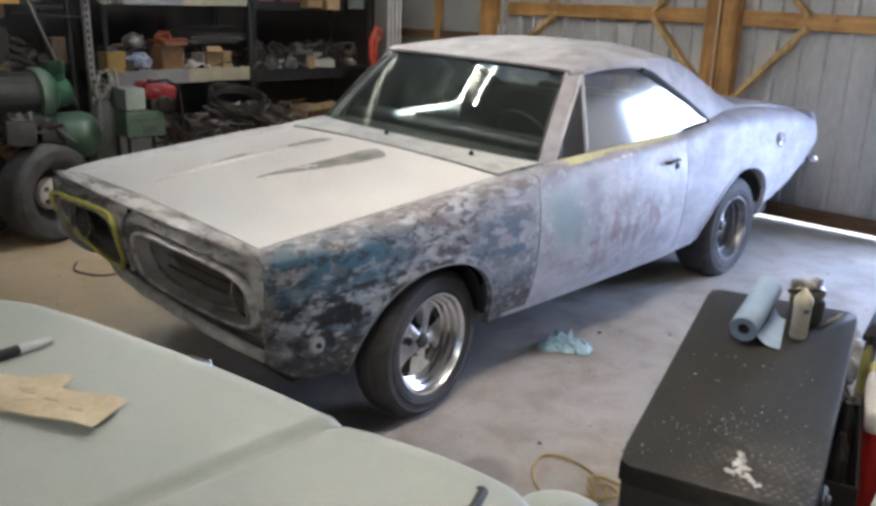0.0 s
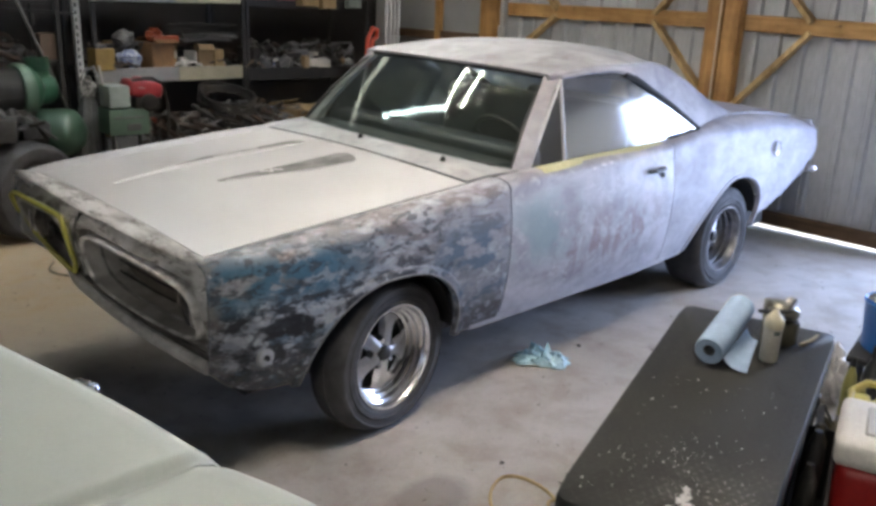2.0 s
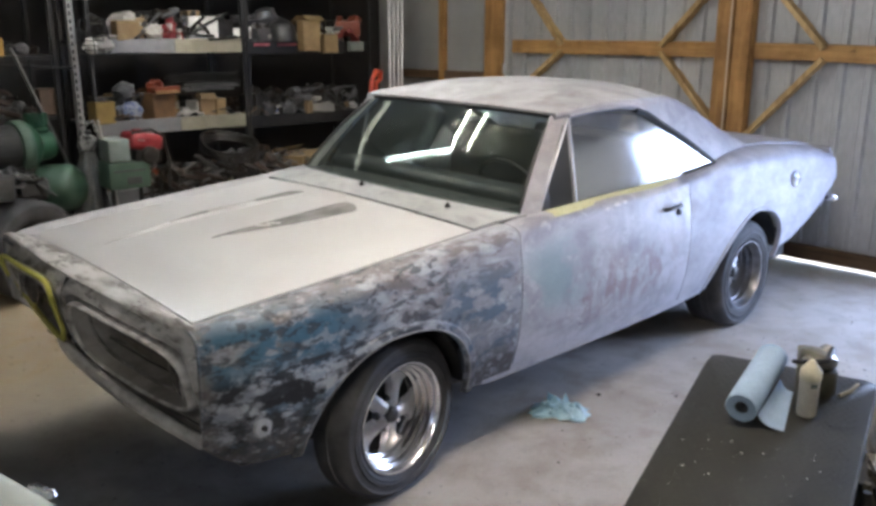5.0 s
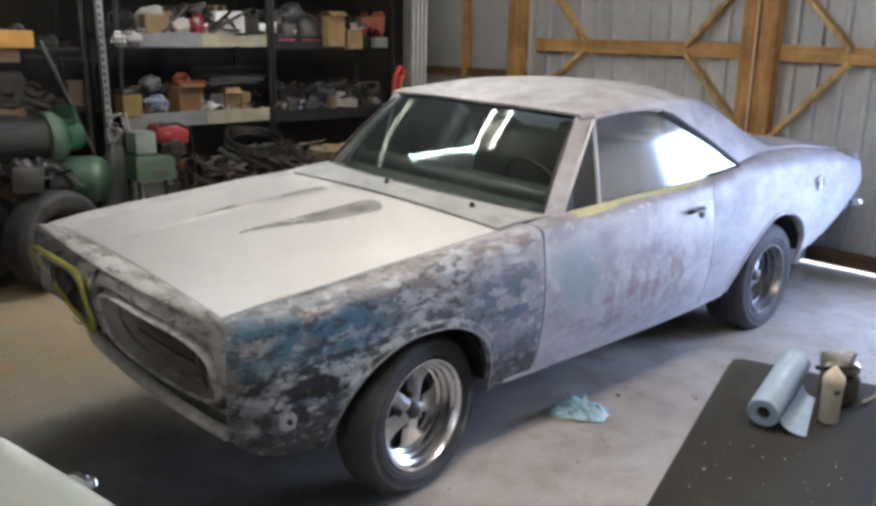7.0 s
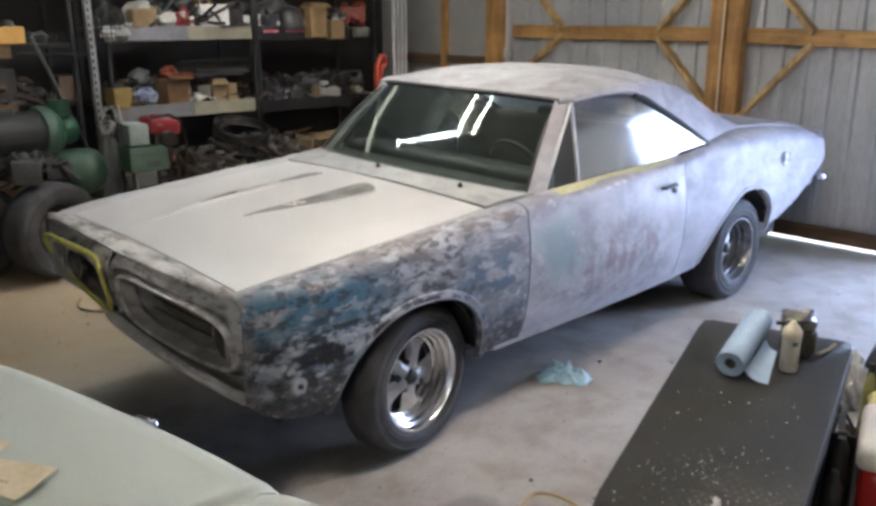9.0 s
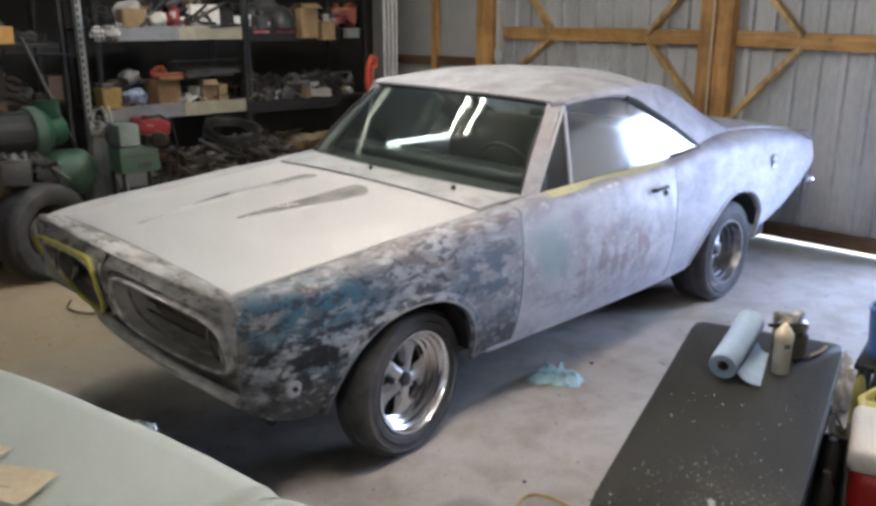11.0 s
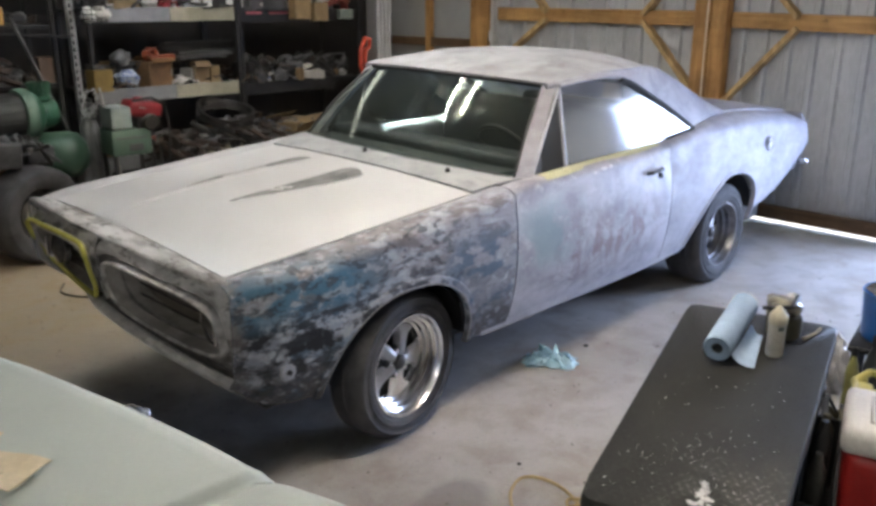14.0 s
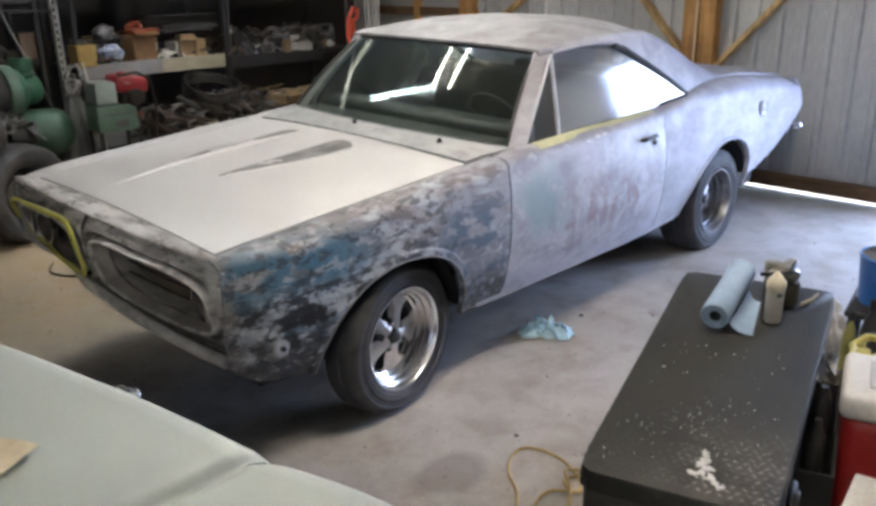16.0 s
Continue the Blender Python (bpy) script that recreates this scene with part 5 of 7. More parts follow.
bm = bmesh.new()
tube(bm, [(-1.44, -2.30, 0.985), (-1.45, -2.335, 1.0), (-1.50, -2.36, 1.006), (-1.6, -2.37, 1.01)], 0.009, 6)
part("rubber_bump_strip", bm, BLACK, truck)


def slip(at, rz, w, h, seed, label):
    """A creased paper slip with faint print bars."""
    rnd = random.Random(seed)
    t = thing("paper_slip", label, "paper", at, rz, "paper slips")
    bm = bmesh.new()
    sheet(bm, lambda i, j: (w * (i / 12 - 0.5), h * (j / 6 - 0.5), 0.004 + 0.010 * abs(math.sin(2.6 * i / 12 + seed)) + 0.002 * math.sin(j + i)), 13, 7, 0.0012)
    part("sheet", bm, worn("kraft_paper_%d" % seed, (0.60, 0.50, 0.34), (0.72, 0.63, 0.46), 9.0, 0.8, 0.0, 0.1), t)
    ink = worn("faded_ink_%d" % seed, (0.42, 0.35, 0.25), (0.5, 0.43, 0.31), 9.0, 0.8)
    for k in range(3):
        bm = bmesh.new()
        i0 = 2 + k * 3
        z = 0.004 + 0.010 * abs(math.sin(2.6 * (i0 + 0.5) / 12 + seed)) + 0.006
        box(bm, (w * ((i0 + 0.5) / 12 - 0.5), h * (0.2 - 0.18 * k), z), (w * 0.11, 0.004, 0.001), 0)
        part("print_bar", bm, ink, t)


slip((-1.816, -1.685, 1.014), 118, 0.25, 0.095, 1, "creased tan paper slip on the grey hood")
slip((-1.858, -1.545, 1.010), 130, 0.26, 0.095, 2, "tan paper slip under another on the grey hood")
pen = thing("marker_pen", "dark marker pen with a pale tip on the grey hood", "pen", (-1.755, -1.432, 1.024), 8)
bm = bmesh.new()
tube(bm, [(-0.10, 0, 0), (-0.02, 0, 0)], 0.011, 10)
part("barrel", bm, BLACK, pen)
bm = bmesh.new()
tube(bm, [(-0.02, 0, 0), (0.03, 0, 0), (0.045, 0, 0)], [0.010, 0.009, 0.007], 10)
part("tip", bm, plain("pen_grey", (0.6, 0.62, 0.6), 0.4), pen)

# ---- black tread-plate tool box ----
chest = thing("tool_box", "long black tread-plate truck tool box with paint spatter", "tool box", (0.147, -2.076, 0), 16.8)
L2, W2, TOP = 0.755, 0.25, 0.60
bm = bmesh.new()
box(bm, (0, 0, 0.265), (1.40, 0.45, 0.53), 0.01)
part("body", bm, worn("black_box_paint", (0.012, 0.012, 0.012), (0.03, 0.029, 0.028), 5.0, 0.45), chest)
bm = bmesh.new()


def lid(i, j):
    a = 2 * math.pi * i / 96
    c, d = math.cos(a), math.sin(a)
    p = 24
    r = (abs(c) ** p + abs(d) ** p) ** (-1 / p)
    k = (1.0, 1.0, 0.992, 0.975, 0.5, 0.0)[j]
    z = (TOP - 0.055, TOP - 0.016, TOP - 0.004, TOP, TOP + 0.002, TOP + 0.003)[j]
    half = W2 + 0.022 * r * c
    return (L2 * r * c * k, half * r * d * (k if j != 2 and j != 3 else (0.995, 0.98)[j - 2]), z)


sheet(bm, lid, 97, 6, 0)
bmesh.ops.remove_doubles(bm, verts=bm.verts, dist=0.0008)
lid_ob = part("lid", bm, PLATE, chest, "black tread-plate lid dusted with paint")
# raised tread lozenges over the lid, set crosswise in turn
bm = bmesh.new()
row = 0
x = -L2 + 0.035
while x < L2 - 0.03:
    y = -W2 + 0.03 + (0.012 if row % 2 else 0)
    col = row
    while y < W2 - 0.025:
        a = radians(45 if col % 2 else -45)
        c, d = math.cos(a) * 0.011, math.sin(a) * 0.011
        e, f = -math.sin(a) * 0.0034, math.cos(a) * 0.0034
        z = TOP + 0.0032
        vs = [bm.verts.new(q) for q in ((x - c, y - d, z - 0.0012), (x + e, y + f, z - 0.001), (x + c, y + d, z - 0.001), (x - e, y - f, z - 0.001), (x, y, z + 0.0002))]
        for q in range(4):
            bm.faces.new((vs[q], vs[(q + 1) % 4], vs[4]))
        y += 0.024
        col += 1
    x += 0.022
    row += 1
# the lozenges carry the painted glints more strongly than the plate
tagged(part("tread_pattern", bm, diamond_plate("glinting_tread", 0.9), lid_ob), kind="stuff")
bm = bmesh.new()
rnd = random.Random(4)
for k in range(170):
    if k % 3:
        x, y = rnd.gauss(-0.46, 0.10), rnd.gauss(0.0, 0.09)
    else:
        x, y = rnd.uniform(-L2 + 0.05, 0.1), rnd.uniform(-W2 + 0.04, W2 - 0.05)
    if abs(x) > L2 - 0.06 or abs(y) > W2 - 0.05:
        continue
    r = 0.0004 + 0.0016 * rnd.random() ** 4
    m = pose(x, y, TOP + 0.0065, 0, 0, rnd.uniform(0, 180)) @ Matrix.Diagonal((1.0 + rnd.random() * 2.2, 1, 1, 1))
    lathe(bm, [(0.0, 0.0012), (r * 0.7, 0.001), (r, -0.001)], 7, m)
# the splash: a thin run that widens, with crumbs about it
for k in range(46):
    w = rnd.random()
    x = -0.548 - 0.125 * w + rnd.gauss(0, 0.006)
    y = -0.040 - 0.012 * w + rnd.gauss(0, 0.004 + 0.010 * w * w)
    r = rnd.uniform(0.003, 0.006) + 0.003 * w
    lathe(bm, [(0.0, 0.0004), (r * 0.8, 0.0002), (r, -0.002)], 9, pose(x, y, TOP + 0.0065, 0, 0, rnd.uniform(0, 180)) @ Matrix.Diagonal((rnd.uniform(1, 1.7), rnd.uniform(0.6, 1), 1, 1)))
for k in range(7):
    r = rnd.uniform(0.004, 0.009)
    lathe(bm, [(0.0, 0.0004), (r * 0.8, 0.0002), (r, -0.002)], 9, pose(-0.688 + rnd.gauss(0, 0.006), -0.088 + rnd.gauss(0, 0.006), TOP + 0.0065) @ Matrix.Diagonal((1.2, 0.8, 1, 1)))
tagged(part("paint_spatter", bm, plain("spilt_white_paint", (0.66, 0.645, 0.63), 0.6), lid_ob, "spilt white paint spots"), kind="stuff")
for sx in (-0.45, 0.45):
    bm = bmesh.new()
    box(bm, (sx, -0.243, 0.46), (0.10, 0.02, 0.07), 0.008)
    box(bm, (sx, -0.256, 0.465), (0.05, 0.012, 0.035), 0.006)
    part("latch", bm, worn("steel_latch", (0.05, 0.05, 0.05), (0.12, 0.12, 0.12), 8.0, 0.45, 0.6), chest)

# things on the lid
ROLL = worn("blue_shop_towel", (0.29, 0.405, 0.56), (0.36, 0.48, 0.64), 12.0, 0.9, 0.0, 0.3, 150.0)
TZ = TOP + 0.004
roll = thing("towel_roll", "roll of light blue shop towels leaning on a spray gun", "towel roll", (0.30, -1.955, TZ))
LEAN_ROLL = Matrix.Translation((0.135, 0.0265, 0.075)) @ (Vector((0.28, 0.055, 0.045)).to_track_quat("X", "Z").to_matrix().to_4x4())
bm = bmesh.new()
lathe(bm, [(0.019, -0.135), (0.043, -0.140), (0.046, -0.136), (0.0465, -0.05), (0.0458, 0.06), (0.0465, 0.196), (0.043, 0.200), (0.019, 0.195), (0.019, -0.135)], 36, LEAN_ROLL @ Matrix.Rotation(radians(90), 4, "Y"))
part("paper_wrap", bm, ROLL, roll)
bm = bmesh.new()
lathe(bm, [(0.0187, -0.134), (0.0187, 0.194), (0.016, 0.194), (0.016, -0.134), (0.0187, -0.134)], 24, LEAN_ROLL @ Matrix.Rotation(radians(90), 4, "Y"))
part("core", bm, worn("card_core", (0.05, 0.06, 0.07), (0.10, 0.11, 0.12), 9.0, 0.8), roll)
bm = bmesh.new()


def loose(i, j):
    u, v = i / 10, j / 8
    a, b = Vector((0.023 + 0.30 * v, -0.040 + 0.07 * v, 0)), Vector((0.051 + 0.282 * v, -0.110 + 0.099 * v, 0))
    return a.lerp(b, u) + Vector((0, 0, 0.002 + 0.035 * (1 - u) ** 3 + 0.002 * abs(math.sin(1.3 * j))))


sheet(bm, loose, 11, 9, 0.0015)
part("loose_sheet", bm, ROLL, roll)

BOT = worn("bottle_plastic", (0.50, 0.47, 0.40), (0.62, 0.59, 0.52), 9.0, 0.4, 0.0, 0.05)
bottle = thing("spray_bottle", "dirty cream plastic spray bottle with a pale cap", "bottle", (0.51, -2.06, TZ), 0)
bottle.scale = (0.72, 0.72, 0.86)
bm = bmesh.new()
lathe(bm, [(0.0, 0.0), (0.036, 0.0), (0.040, 0.006), (0.040, 0.10), (0.041, 0.135), (0.036, 0.155), (0.022, 0.172), (0.016, 0.178), (0.016, 0.19), (0.0, 0.19)], 28)
part("bottle_body", bm, BOT, bottle)
bm = bmesh.new()
lathe(bm, [(0.041, 0.135), (0.044, 0.14), (0.043, 0.165), (0.030, 0.182), (0.018, 0.194), (0.010, 0.205), (0.0, 0.206)], 24)
part("cap", bm, worn("cream_cap", (0.62, 0.57, 0.42), (0.70, 0.66, 0.52), 8.0, 0.5), bottle, "cream conical cap")
bm = bmesh.new()
sheet(bm, lambda i, j: (0.0408 * math.cos(-2.6 + 0.7 * i / 6), 0.0408 * math.sin(-2.6 + 0.7 * i / 6), 0.112 + 0.016 * j), 7, 2, 0.0006)
part("label_bar", bm, worn("label_green_grey", (0.10, 0.13, 0.12), (0.16, 0.2, 0.18), 9.0, 0.6), bottle)

OLIVE = worn("olive_canvas", (0.05, 0.047, 0.03), (0.11, 0.10, 0.065), 9.0, 0.8, 0.0, 0.2)
gun = thing("spray_gun", "dull olive spray gun lying beside the bottle", "spray gun", (0.64, -2.03, TZ), 20)
gun.scale = (1.15, 1.15, 0.98)
bm = bmesh.new()
lathe(bm, [(0.0, 0.0), (0.045, 0.0), (0.052, 0.01), (0.052, 0.075), (0.046, 0.085), (0.0, 0.088)], 24, pose(0.05, 0.0, 0.0))
part("cup", bm, OLIVE, gun)
bm = bmesh.new()
lathe(bm, [(0.0, -0.035), (0.03, -0.033), (0.052, -0.022), (0.060, 0.0), (0.056, 0.02), (0.040, 0.034), (0.0, 0.040)], 22, pose(0.045, 0.005, 0.118, 14, 22, 0) @ Matrix.Diagonal((1.25, 0.9, 0.85, 1)))
tube(bm, [(0.0, 0.02, 0.13), (-0.05, 0.03, 0.135), (-0.085, 0.035, 0.15)], [0.02, 0.016, 0.011], 10)
part("gun_body", bm, worn("gun_metal", (0.10, 0.095, 0.07), (0.26, 0.25, 0.21), 14.0, 0.4, 0.5, 0.2), gun)
bm = bmesh.new()
lathe(bm, [(0.0, 0.014), (0.014, 0.012), (0.020, 0.0), (0.021, -0.012)], 16, pose(0.075, -0.02, 0.145, 20, 30, 0))
part("cap_knob", bm, PRIMER_DK, gun, "pale worn knob")
bm = bmesh.new()
tube(bm, [(-0.09, 0.06, 0.155), (-0.10, 0.02, 0.165), (-0.06, -0.02, 0.16), (0.03, -0.03, 0.165), (0.09, -0.03, 0.13)], 0.007, 6)
part("lever", bm, BLACK, gun)
bm = bmesh.new()
tube(bm, [(0.04, -0.06, 0.006), (0.09, -0.09, 0.008), (0.14, -0.105, 0.010)], 0.006, 6)
part("hose_stub", bm, worn("hose_tan", (0.25, 0.22, 0.16), (0.35, 0.31, 0.23), 9.0, 0.7), gun)
tips = thing("mixing_cup", "small yellow-stained mixing cup on the tool box", "cup", (0.70, -1.975, TZ), 0)
bm = bmesh.new()
lathe(bm, [(0.0, 0.003), (0.028, 0.003), (0.034, 0.13), (0.036, 0.135), (0.034, 0.135), (0.026, 0.006)], 20)
part("cup_wall", bm, worn("yellowed_plastic", (0.22, 0.18, 0.08), (0.34, 0.29, 0.15), 9.0, 0.5), tips)

# ---- cooler, bucket and clutter beside the tool box ----
RED = worn("red_cooler_plastic", (0.36, 0.016, 0.016), (0.45, 0.025, 0.022), 4.0, 0.42, 0.0, 0.03)
WHITE = worn("white_plastic", (0.62, 0.61, 0.58), (0.74, 0.73, 0.70), 5.0, 0.45, 0.0, 0.03)
cooler = thing("cooler", "red plastic cooler with a white lid", "cooler", (0.655, -2.53, 0.0), 17)
cooler.scale = (1.04, 1.04, 1.07)
bm = bmesh.new()
for z0, z1, k in ((0.02, 0.33, 1.0),):
    box(bm, (0, 0, 0.185), (0.31, 0.46, 0.35), 0.04, None, 3)
part("tub", bm, RED, cooler)
bm = bmesh.new()
box(bm, (0, 0, 0.40), (0.34, 0.49, 0.085), 0.03, None, 3)
lid2 = part("lid", bm, WHITE, cooler)
bm = bmesh.new()
box(bm, (0.0, 0, 0.444), (0.20, 0.34, 0.012), 0.005)
part("lid_panel", bm, worn("grey_lid_inset", (0.45, 0.45, 0.43), (0.52, 0.52, 0.5), 5.0, 0.5), lid2)
bm = bmesh.new()
tube(bm, [(-0.09, -0.235, 0.30), (-0.09, -0.262, 0.34), (0.09, -0.262, 0.34), (0.09, -0.235, 0.30)], 0.011, 8)
part("carry_handle", bm, WHITE, cooler)

bin_ob = thing("storage_bin", "translucent white plastic bin", "bin", (0.18, -2.645, 0.0), 8)
bm = bmesh.new()
box(bm, (0, 0, 0.13), (0.30, 0.34, 0.26), 0.03, None, 2)
part("bin_wall", bm, worn("cloudy_plastic", (0.55, 0.54, 0.50), (0.66, 0.65, 0.61), 6.0, 0.5), bin_ob)
bm = bmesh.new()
box(bm, (0, 0, 0.27), (0.33, 0.37, 0.025), 0.01, None, 2)
part("bin_rim", bm, WHITE, bin_ob)

jug = thing("white_jug", "white plastic jug standing on the floor", "jug", (1.04, -2.44, 0), 0)
bm = bmesh.new()
box(bm, (0, 0, 0.17), (0.20, 0.20, 0.34), 0.04, None, 3)
lathe(bm, [(0.06, 0.33), (0.035, 0.37), (0.03, 0.40), (0.0, 0.40)], 20)
part("jug_body", bm, WHITE, jug)
bm = bmesh.new()
box(bm, (0, 0.0, 0.42), (0.24, 0.13, 0.03), 0.01, pose(0, 0, 0, 6, 4, 0))
part("jug_cap", bm, BLACK, jug)

BLUE = worn("blue_plastic", (0.015, 0.12, 0.42), (0.03, 0.20, 0.58), 5.0, 0.35, 0.0, 0.03)
stand = thing("step_stool", "black step stool on the floor", "stool", (1.62, -2.13, 0.0), 10)
bm = bmesh.new()
box(bm, (0, 0, 0.33), (0.36, 0.30, 0.03), 0.008)
part("top", bm, BLACK, stand)
for sx in (-0.15, 0.15):
    for sy in (-0.12, 0.12):
        bm = bmesh.new()
        bar(bm, (sx * 1.1, sy * 1.1, 0), (sx, sy, 0.32), 0.025, 0.025)
        part("leg", bm, BLACK, stand)
pail = thing("blue_pail", "bright blue plastic pail with a foil cover", "pail", (1.63, -2.12, 0.346), 0)
bm = bmesh.new()
lathe(bm, [(0.0, 0.0), (0.115, 0.0), (0.12, 0.01), (0.135, 0.20), (0.14, 0.21), (0.135, 0.215), (0.128, 0.205), (0.11, 0.02), (0.0, 0.02)], 32)
part("pail_wall", bm, BLUE, pail)
bm = bmesh.new()
rnd = random.Random(9)
lathe(bm, [(0.0, 0.225), (0.05, 0.24), (0.09, 0.225), (0.128, 0.215), (0.138, 0.20)], 18)
for v in bm.verts:
    v.co += Vector((rnd.uniform(-1, 1), rnd.uniform(-1, 1), rnd.uniform(-1, 1))) * 0.008
part("foil", bm, CHROME, pail, "crumpled foil cover")

YEL = worn("yellow_plastic", (0.42, 0.38, 0.10), (0.56, 0.50, 0.16), 8.0, 0.5)
saw = thing("yellow_tool", "yellow-handled power tool standing behind the cooler", "power tool", (0.90, -2.245, 0.0), 20)
bm = bmesh.new()
box(bm, (0, 0, 0.16), (0.10, 0.09, 0.32), 0.02, None, 2)
part("motor_body", bm, BLACK, saw)
bm = bmesh.new()
box(bm, (0.0, 0.0, 0.37), (0.08, 0.07, 0.10), 0.02, None, 2)
tube(bm, [(-0.09, 0.03, 0.42), (-0.10, -0.03, 0.435), (-0.02, -0.09, 0.44), (0.07, -0.08, 0.44), (0.09, -0.02, 0.435), (0.02, 0.03, 0.42)], 0.015, 8, True)
part("grip", bm, YEL, saw, "yellow loop handle")
can = thing("spray_can", "yellow spray can beside the tool box", "can", (1.03, -2.20, 0.0), 0)
bm = bmesh.new()
lathe(bm, [(0.0, 0), (0.032, 0), (0.033, 0.004), (0.033, 0.34), (0.026, 0.36), (0.02, 0.365), (0.02, 0.39), (0.0, 0.39)], 20)
part("can_body", bm, YEL, can)
for x, y, h, c, nm in ((0.30, -2.345, 0.17, WHITE, "white_tube"), (0.16, -2.39, 0.12, WHITE, "white_tube"), (1.12, -2.22, 0.40, BLACK, "black_can")):
    t = thing(nm, "small %s container crowded beside the tool box" % ("white" if c is WHITE else "black"), "container", (x, y, 0), 0)
    bm = bmesh.new()
    lathe(bm, [(0.0, 0), (0.035, 0), (0.037, 0.005), (0.037, h * 0.8), (0.022, h * 0.88), (0.02, h), (0.0, h)], 18)
    part("shell", bm, c, t)

crate = thing("crate", "low black plastic crate pushed against the tool box", "crate", (0.50, -2.265, 0.0), 17.5)
for c_, s_ in (((0, -0.05, 0.15), (0.62, 0.012, 0.30)), ((0, 0.05, 0.15), (0.62, 0.012, 0.30)), ((-0.31, 0, 0.15), (0.012, 0.112, 0.30)), ((0.31, 0, 0.15), (0.012, 0.112, 0.30))):
    bm = bmesh.new()
    box(bm, c_, s_, 0.003)
    part("crate_side", bm, BLACK, crate)
bm = bmesh.new()
box(bm, (0, 0, 0.02), (0.60, 0.088, 0.02), 0.003)
part("crate_bottom", bm, BLACK, crate)
for k, (x, y, h) in enumerate(((0.36, -2.30, 0.36), (0.47, -2.27, 0.42), (0.60, -2.23, 0.38))):
    t = thing("grease_tube", "dark grease tube standing in the crate", "tube", (x, y, 0.03), 0, "grease tubes")
    bm = bmesh.new()
    lathe(bm, [(0.0, 0), (0.026, 0), (0.028, 0.006), (0.028, h - 0.06), (0.016, h - 0.03), (0.012, h), (0.0, h)], 16)
    part("tube_wall", bm, (worn("grease_tube_dark", (0.02, 0.02, 0.02), (0.06, 0.058, 0.05), 8.0, 0.4), BLACK, OLIVE)[k], t)
def floor_bottle(at, h, r, mat, cap, label):
    """A plain round bottle with a shoulder, a neck and a screw cap."""
    t = thing("bottle", label, "bottle", at)
    bm = bmesh.new()
    lathe(bm, [(0.0, 0.0), (r * 0.92, 0.0), (r, 0.006), (r, h * 0.40), (r * 0.94, h * 0.44), (r, h * 0.48), (r, h * 0.68), (r * 0.72, h * 0.80), (r * 0.36, h * 0.87), (r * 0.36, h * 0.92)], 20)
    part("bottle_body", bm, mat, t)
    bm = bmesh.new()
    lathe(bm, [(r * 0.42, h * 0.90), (r * 0.44, h * 0.91), (r * 0.42, h), (r * 0.3, h * 1.01), (0.0, h * 1.01)], 16)
    part("cap", bm, cap, t)


floor_bottle((1.36, -2.066, 0), 0.37, 0.027, worn("olive_yellow_plastic", (0.19, 0.185, 0.05), (0.30, 0.28, 0.09), 7.0, 0.45), BLACK, "yellow-green plastic bottle standing on the floor")
floor_bottle((1.385, -2.135, 0), 0.43, 0.040, worn("dark_bottle_plastic", (0.015, 0.017, 0.016), (0.04, 0.042, 0.04), 7.0, 0.35), BLACK, "dark plastic bottle standing by the stool")
bag = thing("plastic_bag", "crumpled pale plastic bag on the floor", "bag", (1.70, -1.865, 0.0), 30)
bm = bmesh.new()
bmesh.ops.create_icosphere(bm, subdivisions=4, radius=1.0)
for v in bm.verts:
    p = v.co.copy()
    r = 1 + 0.16 * abs(math.sin(5.1 * p.x + 3 * p.z)) + 0.14 * abs(math.sin(6.3 * p.y - 4.2 * p.z + 1)) - 0.10 * abs(math.sin(9.7 * p.x + 8.1 * p.y))
    v.co = Vector((0.105 * p.x * r, 0.085 * p.y * r, max(0.0, 0.115 + 0.135 * p.z * r)))
part("bag_film", bm, worn("pale_bag_film", (0.42, 0.41, 0.40), (0.60, 0.59, 0.57), 9.0, 0.3, 0.0, 0.2), bag)
strap = thing("strap_heap", "heap of black straps on the floor behind the tool box", "strap", (1.12, -2.10, 0.0), 20)
for k in range(9):
    rnd = random.Random(500 + k)
    bm = bmesh.new()
    pts = [(rnd.uniform(-0.22, 0.22), rnd.uniform(-0.10, 0.10), 0.012 + rnd.uniform(0.0, 0.16)) for _ in range(5)]
    tube(bm, [path3(q / 20, pts) for q in range(21)], 0.016, 6, False, 0.35)
    part("strap", bm, (BLACK, DARK_METAL, OLIVE)[k % 3], strap)

# ---- floor: rag, cords, stains ----
rag = thing("blue_rag", "crumpled blue paper towel on the concrete floor", "rag", (0.985, -0.775, 0.0), -55)
rag.scale = (0.85, 0.85, 0.8)
bm = bmesh.new()
rnd = random.Random(3)


def crumple(i, j):
    u, v = i / 22 - 0.5, j / 16 - 0.5
    f = noise.fractal(Vector((u * 7, v * 7, 1.7)), 0.8, 2.1, 4)
    e = max(0, 1 - (2.0 * abs(u)) ** 3) * max(0, 1 - (2.0 * abs(v)) ** 3)
    g = noise.noise(Vector((u * 5, v * 5, 7.0)))
    return (0.30 * u + 0.045 * g, 0.17 * v + 0.05 * f * 0.6, 0.006 + e * (0.035 + 0.085 * abs(f)))


